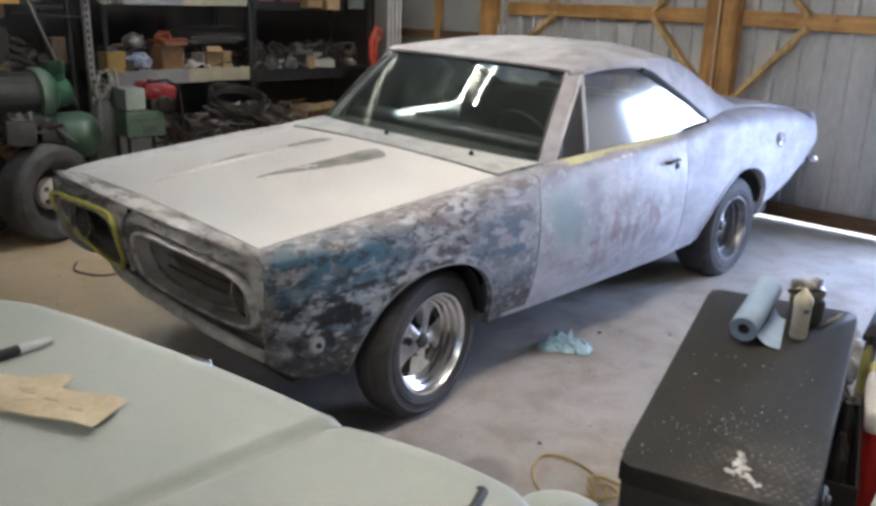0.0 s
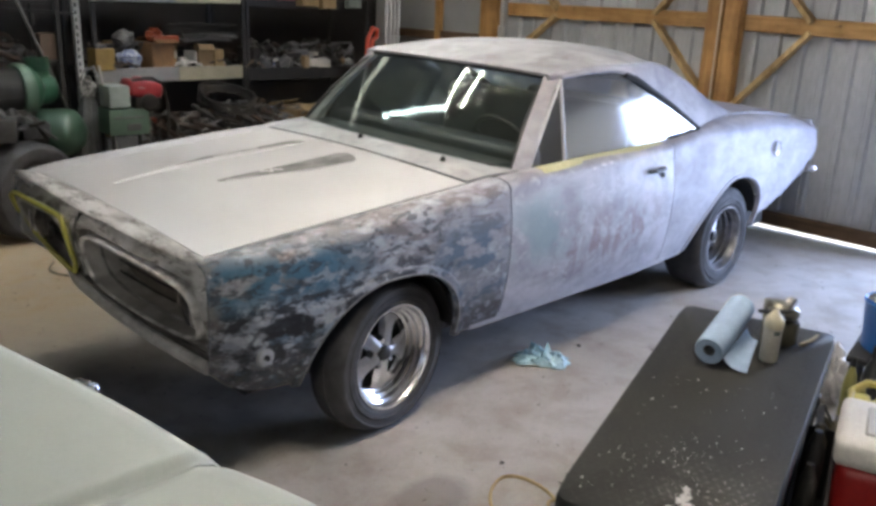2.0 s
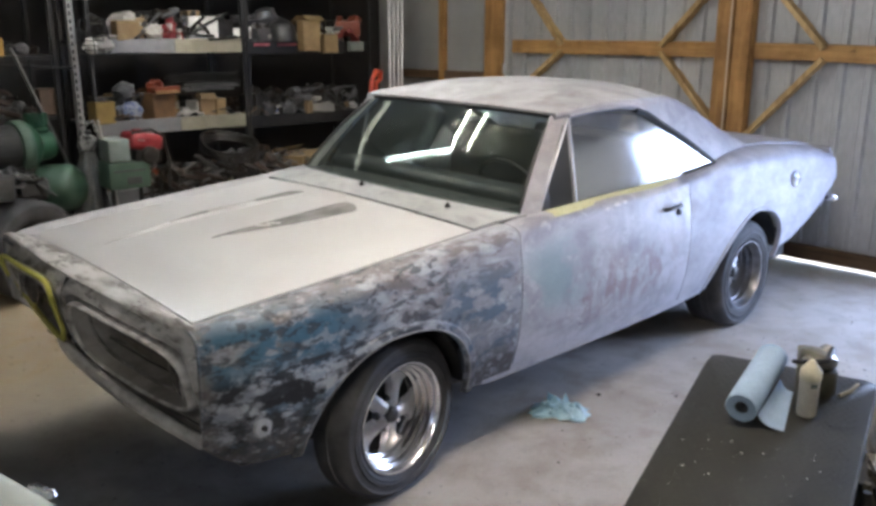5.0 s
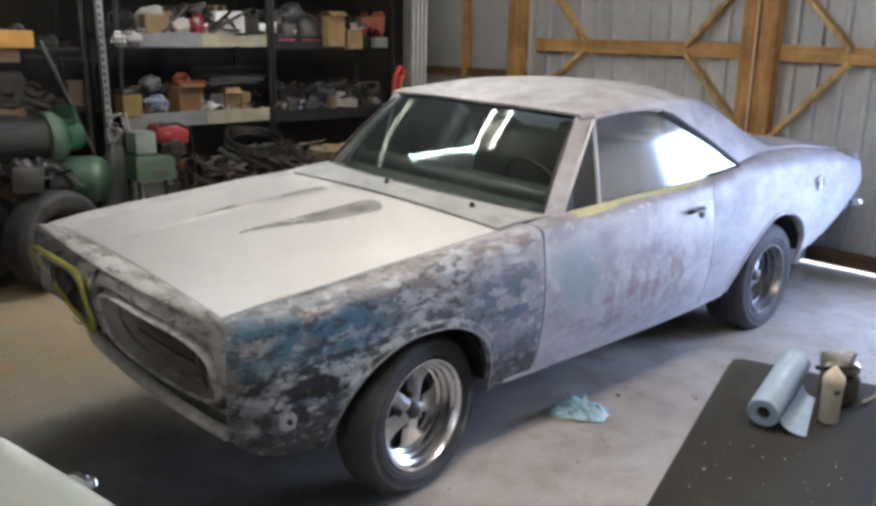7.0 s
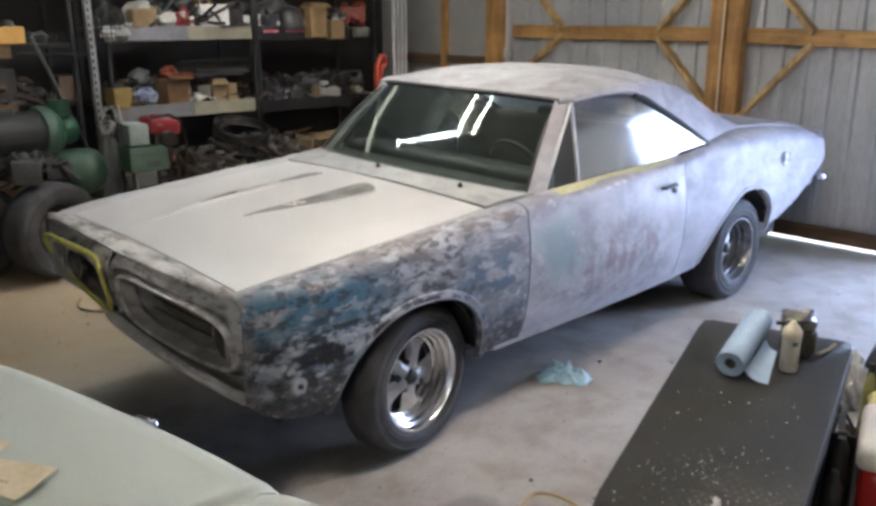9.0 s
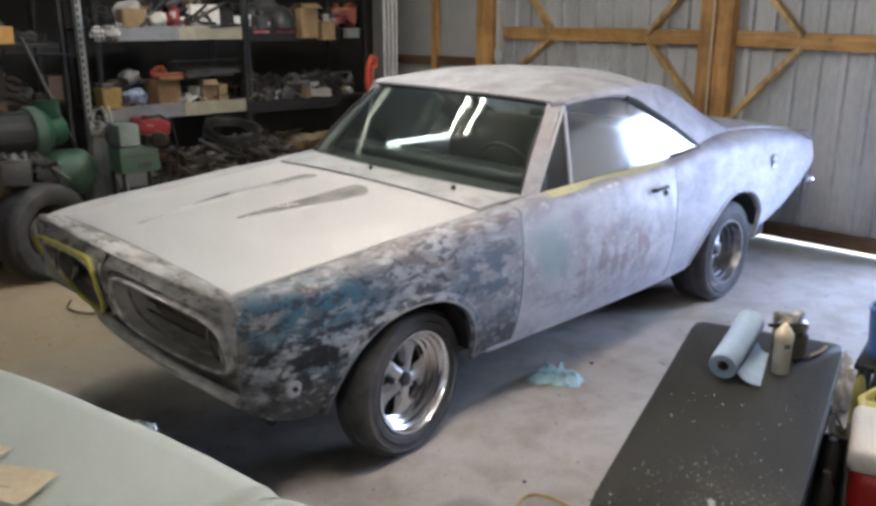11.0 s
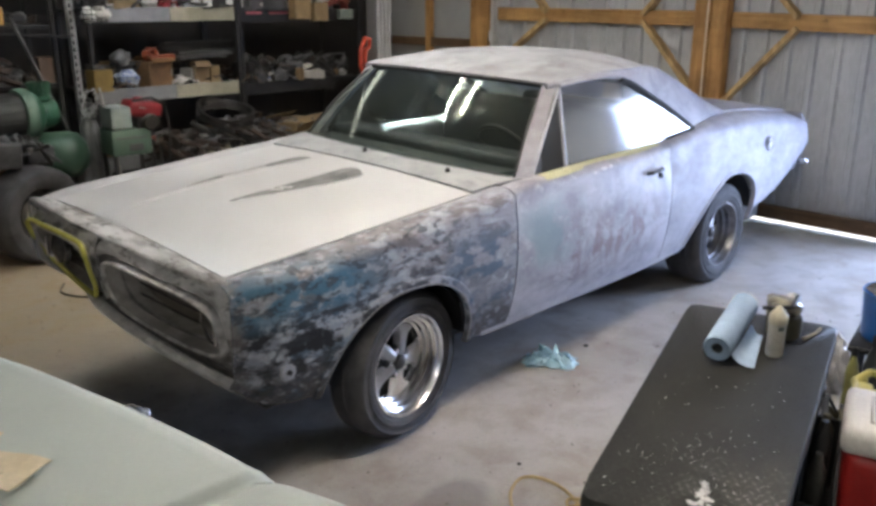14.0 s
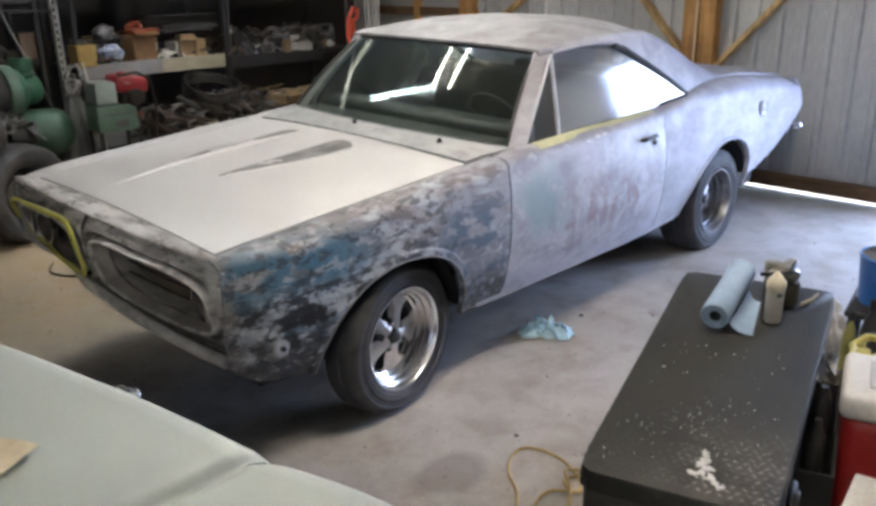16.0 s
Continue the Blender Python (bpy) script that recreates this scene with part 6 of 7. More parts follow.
sheet(bm, crumple, 23, 17, 0.002)
part("cloth", bm, worn("blue_towel", (0.30, 0.52, 0.66), (0.50, 0.70, 0.80), 12.0, 0.85, 0.0, 0.2), rag, angle=25)
CORD = worn("tan_cord", (0.36, 0.26, 0.11), (0.50, 0.38, 0.18), 8.0, 0.6)


def smooth(t, pts):
    """A rounded curve through the places, t from 0 to 1."""
    k = t * (len(pts) - 1)
    i = min(int(k), len(pts) - 2)
    f = k - i
    p = [Vector(pts[min(len(pts) - 1, max(0, i + q))]) for q in (-1, 0, 1, 2)]
    return 0.5 * (2 * p[1] + (p[2] - p[0]) * f + (2 * p[0] - 5 * p[1] + 4 * p[2] - p[3]) * f * f + (3 * p[1] - p[0] - 3 * p[2] + p[3]) * f ** 3)


def cord(pts, r, label, mat=None):
    bm = bmesh.new()
    n = 12 * (len(pts) - 1)
    tube(bm, [smooth(k / n, pts) for k in range(n + 1)], r, 6)
    return tagged(finish(bm, "extension_cord", mat or CORD), label, "cord")


cord([(-0.27, -1.60, 0.008), (-0.157, -1.515, 0.008), (-0.097, -1.433, 0.008), (-0.028, -1.376, 0.008), (0.062, -1.351, 0.008), (0.112, -1.405, 0.008), (0.112, -1.51, 0.010), (0.057, -1.623, 0.016), (0.009, -1.669, 0.018), (-0.03, -1.66, 0.014), (-0.004, -1.607, 0.022), (0.06, -1.63, 0.018), (0.05, -1.70, 0.012), (-0.02, -1.68, 0.020), (-0.078, -1.601, 0.014), (-0.161, -1.604, 0.010), (-0.20, -1.66, 0.008), (-0.12, -1.70, 0.012), (-0.03, -1.65, 0.028), (0.04, -1.58, 0.026), (0.10, -1.60, 0.012), (0.11, -1.68, 0.010)], 0.006, "tangled tan extension cord by the tool box")
cord([(-0.28, 2.15, 0.01), (-0.36, 1.98, 0.01), (-0.28, 1.80, 0.01), (-0.12, 1.80, 0.01), (-0.05, 2.0, 0.01), (0.05, 2.2, 0.01)], 0.006, "thin cord looped on the floor", worn("dusty_cord", (0.10, 0.09, 0.06), (0.18, 0.16, 0.11), 9.0, 0.7))

bm = bmesh.new()
rnd = random.Random(31)
for x, y, r in [(1.288, -0.779, 0.012), (0.138, -1.276, 0.009), (2.1, -1.2, 0.012), (2.6, -1.35, 0.010), (1.55, -1.05, 0.007)] + [(rnd.uniform(0.2, 3.6), rnd.uniform(-2.0, -0.8), rnd.uniform(0.002, 0.006)) for _ in range(60)] + [(rnd.uniform(-0.9, 0.2), rnd.uniform(1.0, 2.2), rnd.uniform(0.002, 0.005)) for _ in range(30)]:
    vs = bmesh.ops.create_icosphere(bm, subdivisions=1, radius=r)["verts"]
    for v in vs:
        v.co = Vector((v.co.x * rnd.uniform(0.7, 1.6), v.co.y * rnd.uniform(0.7, 1.4), v.co.z * 0.5 + r * 0.3)) + Vector((x, y, 0))
tagged(finish(bm, "floor_crumbs", worn("dark_crumbs", (0.03, 0.028, 0.026), (0.10, 0.09, 0.075), 30.0, 0.9)), "dark crumbs of dirt and paint on the concrete", "debris", kind="stuff")

# ---- shelving along the dimmed wall ----


CREAM = worn("cream_card", (0.20, 0.185, 0.13), (0.30, 0.28, 0.21), 5.0, 0.7)


def rack(name, x0, x1, y0, y1, levels, top, label, mats):
    t = thing(name, label, "shelf", (0, 0, 0))
    for x in (x0, x1):
        for y in (y0, y1):
            bm = bmesh.new()
            bar(bm, (x, y, 0), (x, y, top), 0.032, 0.032, 0.003)
            part("post", bm, mats[0], t)
    for z in levels:
        bm = bmesh.new()
        box(bm, ((x0 + x1) / 2, (y0 + y1) / 2, z), (x1 - x0, y1 - y0, 0.03), 0.004)
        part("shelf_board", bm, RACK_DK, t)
        bm = bmesh.new()
        box(bm, ((x0 + x1) / 2 - (x1 - x0) * 0.14, y0 - 0.025, z - 0.028), ((x1 - x0) * 0.76, 0.02, 0.116), 0.004)
        part("edge_beam", bm, mats[1], t, "grey steel edge beam")
        if mats[1] is STEEL_SHELF:
            bm = bmesh.new()
            box(bm, (x0 + (x1 - x0) * 0.74, y0 - 0.038, z - 0.028), ((x1 - x0) * 0.46, 0.004, 0.112), 0)
            part("card_strip", bm, CREAM, t, "cream card strip along the shelf edge")
    return t


POST_BRIGHT = worn("zinc_post", (0.34, 0.34, 0.34), (0.5, 0.5, 0.5), 6.0, 0.45, 0.5, 0.1)
SH_Y0, SH_Y1 = 3.55, 4.15
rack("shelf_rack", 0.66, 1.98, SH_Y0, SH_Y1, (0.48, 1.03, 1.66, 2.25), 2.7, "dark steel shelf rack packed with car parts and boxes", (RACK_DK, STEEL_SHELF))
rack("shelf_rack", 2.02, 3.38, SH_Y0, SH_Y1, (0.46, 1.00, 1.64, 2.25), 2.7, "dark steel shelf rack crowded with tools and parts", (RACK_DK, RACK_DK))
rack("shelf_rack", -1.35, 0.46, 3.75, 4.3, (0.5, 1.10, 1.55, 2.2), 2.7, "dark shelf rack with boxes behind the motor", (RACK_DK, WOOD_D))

GREYP_B = worn("grey_brace", (0.09, 0.088, 0.085), (0.16, 0.155, 0.15), 8.0, 0.5, 0.3)
# the bright slotted upright, with its dark slots, and its brace
up = thing("slotted_upright", "zinc slotted steel upright of the shelving", "upright", (0, 0, 0))
bm = bmesh.new()
bar(bm, (0.585, 3.70, 0), (0.585, 3.70, 2.75), 0.055, 0.05, 0.003, (1, 0, 0))
part("angle_post", bm, POST_BRIGHT, up)
bm = bmesh.new()
box(bm, (0, 0, 0), (0.016, 0.006, 0.03), 0.002)
slot = part("slot", bm, BLACK, up)
slot.location = (0.578, 3.672, 0.08)
for k in range(1, 48):
    o = new("slot", slot.data)
    o.parent, o.location = up, (0.578, 3.672, 0.08 + 0.056 * k)
bm = bmesh.new()
bar(bm, (0.13, 3.66, 1.62), (0.47, 3.66, 0.68), 0.03, 0.02)
part("brace", bm, GREYP_B, up)
bm = bmesh.new()
bar(bm, (0.02, 3.68, 1.50), (0.56, 3.68, 1.47), 0.03, 0.02)
part("cross_bar", bm, RACK_DK, up)

CARD = worn("cardboard", (0.207, 0.136, 0.072), (0.287, 0.200, 0.112), 6.0, 0.85, 0.0, 0.15, vary=0.6)
ORANGE = worn("orange_red_paint", (0.15, 0.026, 0.011), (0.24, 0.050, 0.018), 6.0, 0.5, vary=0.5)
PALE = worn("off_white_parts", (0.335, 0.319, 0.296), (0.463, 0.447, 0.415), 7.0, 0.6, vary=0.6)
BLUEPK = worn("blue_white_pack", (0.112, 0.144, 0.271), (0.319, 0.344, 0.399), 18.0, 0.6, spread=0.05)
GREASE = worn("greasy_iron", (0.014, 0.012, 0.011), (0.048, 0.042, 0.036), 12.0, 0.5, 0.4, 0.4, vary=0.6)
RUSTY = worn("rusty_iron", (0.022, 0.013, 0.009), (0.055, 0.034, 0.022), 12.0, 0.75, 0.2, 0.4, vary=0.6)
GREYP = worn("grey_parts", (0.062, 0.062, 0.064), (0.145, 0.145, 0.148), 8.0, 0.5, 0.3, 0.2, vary=0.6)
GREEN = worn("machine_green", (0.010, 0.058, 0.029), (0.029, 0.101, 0.058), 5.0, 0.5, 0.0, 0.1)
GREENP = worn("pale_machine_green", (0.045, 0.090, 0.062), (0.078, 0.126, 0.092), 5.0, 0.55, 0.0, 0.1)
REDP = worn("red_paint", (0.201, 0.011, 0.017), (0.279, 0.022, 0.029), 6.0, 0.45)
YELLOWP = worn("dull_yellow", (0.19, 0.125, 0.055), (0.28, 0.195, 0.095), 6.0, 0.7, vary=0.6)
BROWN = worn("brown_case", (0.080, 0.048, 0.028), (0.144, 0.088, 0.052), 6.0, 0.6, vary=0.5)


def carton(at, s, rz, mat, label, flaps=False):
    t = thing("carton", label, "box", at, rz, "boxes on the shelves")
    bm = bmesh.new()
    box(bm, (0, 0, s[2] / 2), s, 0.006)
    part("carton_body", bm, mat, t)
    bm = bmesh.new()
    box(bm, (0, 0, s[2] + 0.001), (0.05, s[1] * 0.98, 0.002), 0)
    part("sealing_tape", bm, BROWN, t)
    if flaps:
        for sy in (-1, 1):
            bm = bmesh.new()
            box(bm, (0, sy * (s[1] / 2 + 0.03), s[2] + 0.02), (s[0], 0.09, 0.004), 0, pose(0, 0, 0, sy * -28))
            part("flap", bm, mat, t)


def tin(at, r, h, mat, label):
    t = thing("tin", label, "tin", at, 0, "tins on the shelves")
    bm = bmesh.new()
    lathe(bm, [(0, 0), (r, 0), (r * 1.03, 0.006), (r, 0.014), (r, h - 0.012), (r * 1.03, h - 0.004), (r * 0.9, h), (0, h - 0.004)], 18)
    part("tin_wall", bm, mat, t)
    bm = bmesh.new()
    lathe(bm, [(r * 1.006, h * 0.3), (r * 1.006, h * 0.7)], 18)
    part("band", bm, PALE if mat is not PALE else BLUEPK, t)


def casting(at, size, seed, mat, label, name="engine_part"):
    """A lumpy machined casting: a block with bosses, pipes and a flange."""
    rnd = random.Random(seed)
    t = thing(name, label, "car part", at, rnd.uniform(0, 180), "car parts on the shelves")
    bm = bmesh.new()
    box(bm, (0, 0, size * 0.35), (size, size * 0.7, size * 0.6), 0.02, pose(0, 0, 0, rnd.uniform(-6, 6), 0, 0), 2)
    part("block", bm, mat, t)
    for k in range(3):
        bm = bmesh.new()
        m = pose(rnd.uniform(-0.4, 0.4) * size, rnd.uniform(-0.3, 0.3) * size, size * 0.55, rnd.uniform(-50, 50), rnd.uniform(-50, 50))
        r = size * rnd.uniform(0.12, 0.24)
        lathe(bm, [(0, 0.0), (r, 0.0), (r, size * 0.25), (r * 0.7, size * 0.27), (r * 0.6, size * 0.2), (0, size * 0.2)], 14, m)
        part("boss", bm, mat, t)
    bm = bmesh.new()
    p = [(rnd.uniform(-0.5, 0.5) * size, -0.35 * size, rnd.uniform(0.2, 0.8) * size) for _ in range(4)]
    tube(bm, [path3(k / 10, p) for k in range(11)], size * 0.05, 7)
    part("pipe", bm, DARK_METAL, t)


def bundle(at, length, n, rz, mat, label, seed):
    """Trim strips and rods stacked on a shelf."""
    rnd = random.Random(seed)
    t = thing("rod_bundle", label, "rods", at, rz, "rods on the shelves")
    for k in range(n):
        bm = bmesh.new()
        y, z = rnd.uniform(-0.08, 0.08), 0.012 + 0.016 * k
        tube(bm, [(-length / 2, y, z), (0, y + rnd.uniform(-0.02, 0.02), z + 0.006), (length / 2, y + rnd.uniform(-0.04, 0.04), z)], 0.010, 6)
        part("rod", bm, mat, t)


def bag(at, s, seed, mat, label):
    t = thing("plastic_bag", label, "bag", at, 0, "bags on the shelves")
    bm = bmesh.new()

    def f(i, j):
        a, b = 2 * math.pi * i / 16, math.pi * j / 10
        r = 1 + 0.35 * noise.noise(Vector((2 * math.cos(a) * math.sin(b), 2 * math.sin(a) * math.sin(b), 2 * math.cos(b) + seed)))
        return (s * 0.6 * r * math.cos(a) * math.sin(b), s * 0.5 * r * math.sin(a) * math.sin(b), s * 0.45 * (1 - math.cos(b) * r) if j else 0.0)
    sheet(bm, f, 17, 11, 0)
    bmesh.ops.remove_doubles(bm, verts=bm.verts, dist=0.002)
    part("bag_skin", bm, mat, t)


def hose_coil(at, r, n, mat, label, tilt=0, name="hose_coil"):
    t = thing(name, label, "coil", at, 0)
    for k in range(n):
        bm = bmesh.new()
        m = pose(0, 0, 0.02 + 0.024 * k, tilt)
        tube(bm, [m @ Vector((r * (1 + 0.03 * math.sin(3 * a + k)) * math.cos(a), r * math.sin(a), 0.01 * math.sin(2 * a + k))) for a in [2 * math.pi * q / 28 for q in range(28)]], 0.013, 7, True)
        part("turn", bm, mat, t)


MIX = [CARD, CARD, GREASE, RUSTY, GREYP, PALE, BROWN, GREASE, ORANGE, GREYP]


def fill(x0, x1, y, z, hmax, seed, wide=(0.09, 0.22)):
    """Crowds a shelf from x0 to x1 with many kinds of things."""
    rnd = random.Random(seed)
    x = x0
    while x < x1 - 0.06:
        w = rnd.uniform(*wide)
        if x + w > x1:
            break
        k = rnd.random() if x0 > 0 else rnd.uniform(0.4, 0.9)
        yy = y + rnd.uniform(0.0, 0.12)
        h = rnd.uniform(0.35, 0.95) * hmax
        at = (x + w / 2, yy, z)
        if k < 0.13:
            m = rnd.choice([CARD, CARD, BROWN, YELLOWP, GREYP])
            carton(at, (w, rnd.uniform(0.12, 0.25), min(h, 0.24)), rnd.uniform(-9, 9), m, "shelf-worn box on the rack", rnd.random() < 0.3)
        elif k < 0.33:
            m = rnd.choice([PALE, GREYP, ORANGE, BLUEPK, YELLOWP, GREASE])
            tin(at, min(w / 2, 0.065), min(h, 0.2), m, "used tin standing on the rack")
        elif k < 0.78:
            casting(at, min(w, 0.2), rnd.randint(0, 9999), rnd.choice([GREASE, GREASE, RUSTY, GREYP]), "greasy iron car part on the rack")
        else:
            bag(at, min(w, 0.17), rnd.random() * 9, rnd.choice([PALE, GREYP, CARD, GREASE, RUSTY] if x0 > 0 else [GREASE, GREYP]), "crumpled bag on the rack")
        x += w + rnd.uniform(0.0, 0.03)


for seed, (x0, x1, y, z, h) in enumerate((
        (0.72, 1.95, 3.70, 1.675, 0.30), (0.72, 1.95, 3.92, 1.675, 0.42), (2.06, 3.34, 3.70, 1.655, 0.30), (2.06, 3.34, 3.93, 1.655, 0.42),
        (1.85, 1.98, 3.70, 1.045, 0.26), (0.72, 1.95, 3.95, 1.045, 0.40), (2.06, 3.34, 3.68, 1.015, 0.24), (2.06, 3.34, 3.93, 1.015, 0.45),
        (0.72, 1.95, 3.72, 0.495, 0.35), (2.06, 3.34, 3.72, 0.475, 0.35), (-1.3, 0.42, 3.90, 1.565, 0.35), (-1.3, 0.42, 3.92, 1.115, 0.35), (-1.3, 0.42, 3.92, 0.515, 0.4),
        (0.72, 1.95, 3.8, 2.265, 0.35), (2.06, 3.34, 3.8, 2.265, 0.35))):
    fill(x0, x1, y, z, h, 20 + seed)
for seed, (x0, x1, y, z, h) in enumerate((
        (0.76, 1.95, 3.60, 1.675, 0.16), (2.04, 3.34, 3.57, 1.655, 0.18), (0.74, 0.95, 3.58, 1.045, 0.15), (1.42, 1.95, 3.58, 1.045, 0.12),
        (2.06, 3.34, 3.56, 1.015, 0.15), (0.74, 1.9, 3.58, 0.495, 0.2), (2.06, 3.3, 3.58, 0.475, 0.2), (-1.3, 0.42, 3.86, 1.565, 0.2), (-1.3, 0.42, 3.80, 1.115, 0.2))):
    fill(x0, x1, y, z, h, 60 + seed, (0.05, 0.11))

# picked-out things on the lit part of the shelves
# mustard and orange-brown cartons: the lower shelf's shade darkens their colour
carton((0.705, 3.56, 1.045), (0.16, 0.14, 0.17), 5, worn("mustard_box", (0.17, 0.11, 0.025), (0.26, 0.175, 0.05), 6.0, 0.6), "mustard yellow box on the shelf", False)
carton((0.69, 3.56, 1.217), (0.09, 0.08, 0.03), 5, GREYP, "small grey box lying on the mustard box")
carton((0.40, 3.84, 1.115), (0.13, 0.10, 0.20), -4, BROWN, "brown carton behind the upright")
bag((0.945, 3.60, 1.045), 0.17, 3.3, BLUEPK, "blue and white packet on the shelf")
bag((0.92, 3.62, 1.22), 0.15, 5.1, GREYP, "crumpled pale rag on top of the packet")
carton((1.21, 3.64, 1.045), (0.23, 0.16, 0.21), 14, worn("orange_brown_card", (0.10, 0.055, 0.024), (0.21, 0.115, 0.048), 7.0, 0.7), "orange-brown carton on the shelf", True)
casting((1.18, 3.62, 1.26), 0.13, 77, ORANGE, "orange-red painted engine part on a carton")
bundle((1.68, 3.60, 1.25), 0.50, 4, 4, GREYP, "grey trim strips lying on the shelf", 5)
carton((1.62, 3.70, 1.045), (0.20, 0.16, 0.13), 8, PALE, "pale box under trim strips")
carton((1.72, 3.575, 1.045), (0.10, 0.09, 0.15), 6, YELLOWP, "small tan box on the shelf")
carton((2.76, 3.565, 1.015), (0.30, 0.10, 0.088), -3, PALE, "long white box on the shelf")
carton((2.62, 3.48, 1.575), (0.20, 0.10, 0.27), 4, YELLOWP, "tall tan carton hung over the shelf edge", True)
carton((2.84, 3.48, 1.555), (0.15, 0.10, 0.17), -6, YELLOWP, "tan carton beside the tall carton")
carton((1.90, 3.64, 1.675), (0.14, 0.14, 0.10), 5, WHITE, "small white carton on the upper shelf")
carton((2.22, 3.63, 1.655), (0.30, 0.20, 0.12), 14, GREYP, "grey tray on the upper shelf")
bag((2.30, 3.68, 1.775), 0.20, 6.4, GREYP, "dark grey bag on the tray")
tin((1.25, 3.60, 1.675), 0.022, 0.12, WHITE, "slim white bottle on the upper shelf")
tin((2.06, 3.60, 1.655), 0.03, 0.13, WHITE, "white bottle on the upper shelf")
carton((1.25, 3.60, 1.262), (0.26, 0.10, 0.045), 14, ORANGE, "flat orange-red box lying on a carton")
carton((1.62, 3.60, 1.045), (0.13, 0.10, 0.15), -12, CARD, "small brown carton on the shelf", True)
casting((2.18, 3.66, 1.015), 0.30, 91, GREASE, "greasy black casting on the shelf")
casting((2.62, 3.68, 1.015), 0.26, 92, GREYP, "grey housing on the shelf")
casting((2.92, 3.70, 1.015), 0.30, 93, GREASE, "dark greasy gear case on the shelf")
bundle((1.66, 3.70, 1.30), 0.62, 6, -7, RACK_DK, "dark trim strips stacked on the shelf", 15)
carton((2.40, 3.58, 1.655), (0.14, 0.12, 0.09), -14, CARD, "small brown box on the upper shelf")
tin((2.72, 3.57, 1.655), 0.042, 0.11, YELLOWP, "dull yellow tin on the upper shelf")
bundle((2.20, 3.66, 1.80), 0.56, 5, 5, GREYP, "grey trim strips on the upper shelf", 17)
casting((1.80, 3.66, 1.675), 0.24, 94, GREASE, "black greasy part on the upper shelf")
carton((2.26, 3.62, 1.015), (0.20, 0.15, 0.10), 9, GREYP, "flat grey box on the shelf")
carton((2.52, 3.62, 1.015), (0.18, 0.14, 0.14), -5, GREASE, "small greasy dark box on the shelf")
tin((2.76, 3.60, 1.015), 0.05, 0.14, PALE, "pale tin on the shelf")
casting((3.2, 3.66, 1.70), 0.24, 78, ORANGE, "orange-red housing on the upper shelf")
bag((1.0, 3.66, 1.675), 0.24, 1.2, PALE, "crumpled white paper on the upper shelf")
carton((1.08, 3.64, 1.675), (0.26, 0.18, 0.11), 3, YELLOWP, "tan tray on the upper shelf")
carton((1.62, 3.62, 1.675), (0.25, 0.18, 0.19), -8, WHITE, "white carton tilted on the upper shelf")
casting((1.36, 3.64, 1.675), 0.19, 80, REDP, "dark red casting on the upper shelf")
bag((0.735, 3.47, 1.585), 0.13, 2.2, PALE, "white rag hanging at the shelf's end")
carton((-0.42, 3.74, 1.565), (1.0, 0.2, 0.13), 0, worn("amber_board", (0.34, 0.17, 0.03), (0.48, 0.26, 0.06), 5.0, 0.6), "amber wooden box on the shelf")
carton((-0.25, 3.86, 1.115), (0.5, 0.25, 0.28), 2, GREASE, "dark grey cabinet box on the shelf")

# wire basket of crumpled paper hung at the end of the upper shelf
basket = thing("wire_basket", "black wire basket stuffed with crumpled white paper", "basket", (0.68, 3.50, 1.57), 0)
for k in range(5):
    bm = bmesh.new()
    tube(bm, [(0.11 * math.cos(a), 0.08 * math.sin(a), 0.035 * k) for a in [2 * math.pi * q / 20 for q in range(20)]], 0.004, 5, True)
    part("hoop", bm, BLACK, basket)
for k in range(10):
    bm = bmesh.new()
    a = 2 * math.pi * k / 10
    tube(bm, [(0.11 * math.cos(a), 0.08 * math.sin(a), 0.0), (0.115 * math.cos(a), 0.084 * math.sin(a), 0.14)], 0.004, 5)
    part("wire", bm, BLACK, basket)
bm = bmesh.new()
tube(bm, [(-0.11, 0, 0.14), (-0.10, 0, 0.24), (0.0, 0.02, 0.30), (0.09, 0, 0.25), (0.11, 0, 0.14)], 0.008, 6)
tube(bm, [(-0.06, 0.02, 0.14), (-0.05, 0, 0.20), (0.02, 0.0, 0.22), (0.06, 0.02, 0.14)], 0.007, 6)
part("bail", bm, BLACK, basket)
bag((0.67, 3.50, 1.576), 0.13, 8.8, WHITE, "crumpled white paper in the wire basket")
bag((0.73, 3.48, 1.60), 0.09, 4.4, WHITE, "small crumpled white paper in the wire basket")

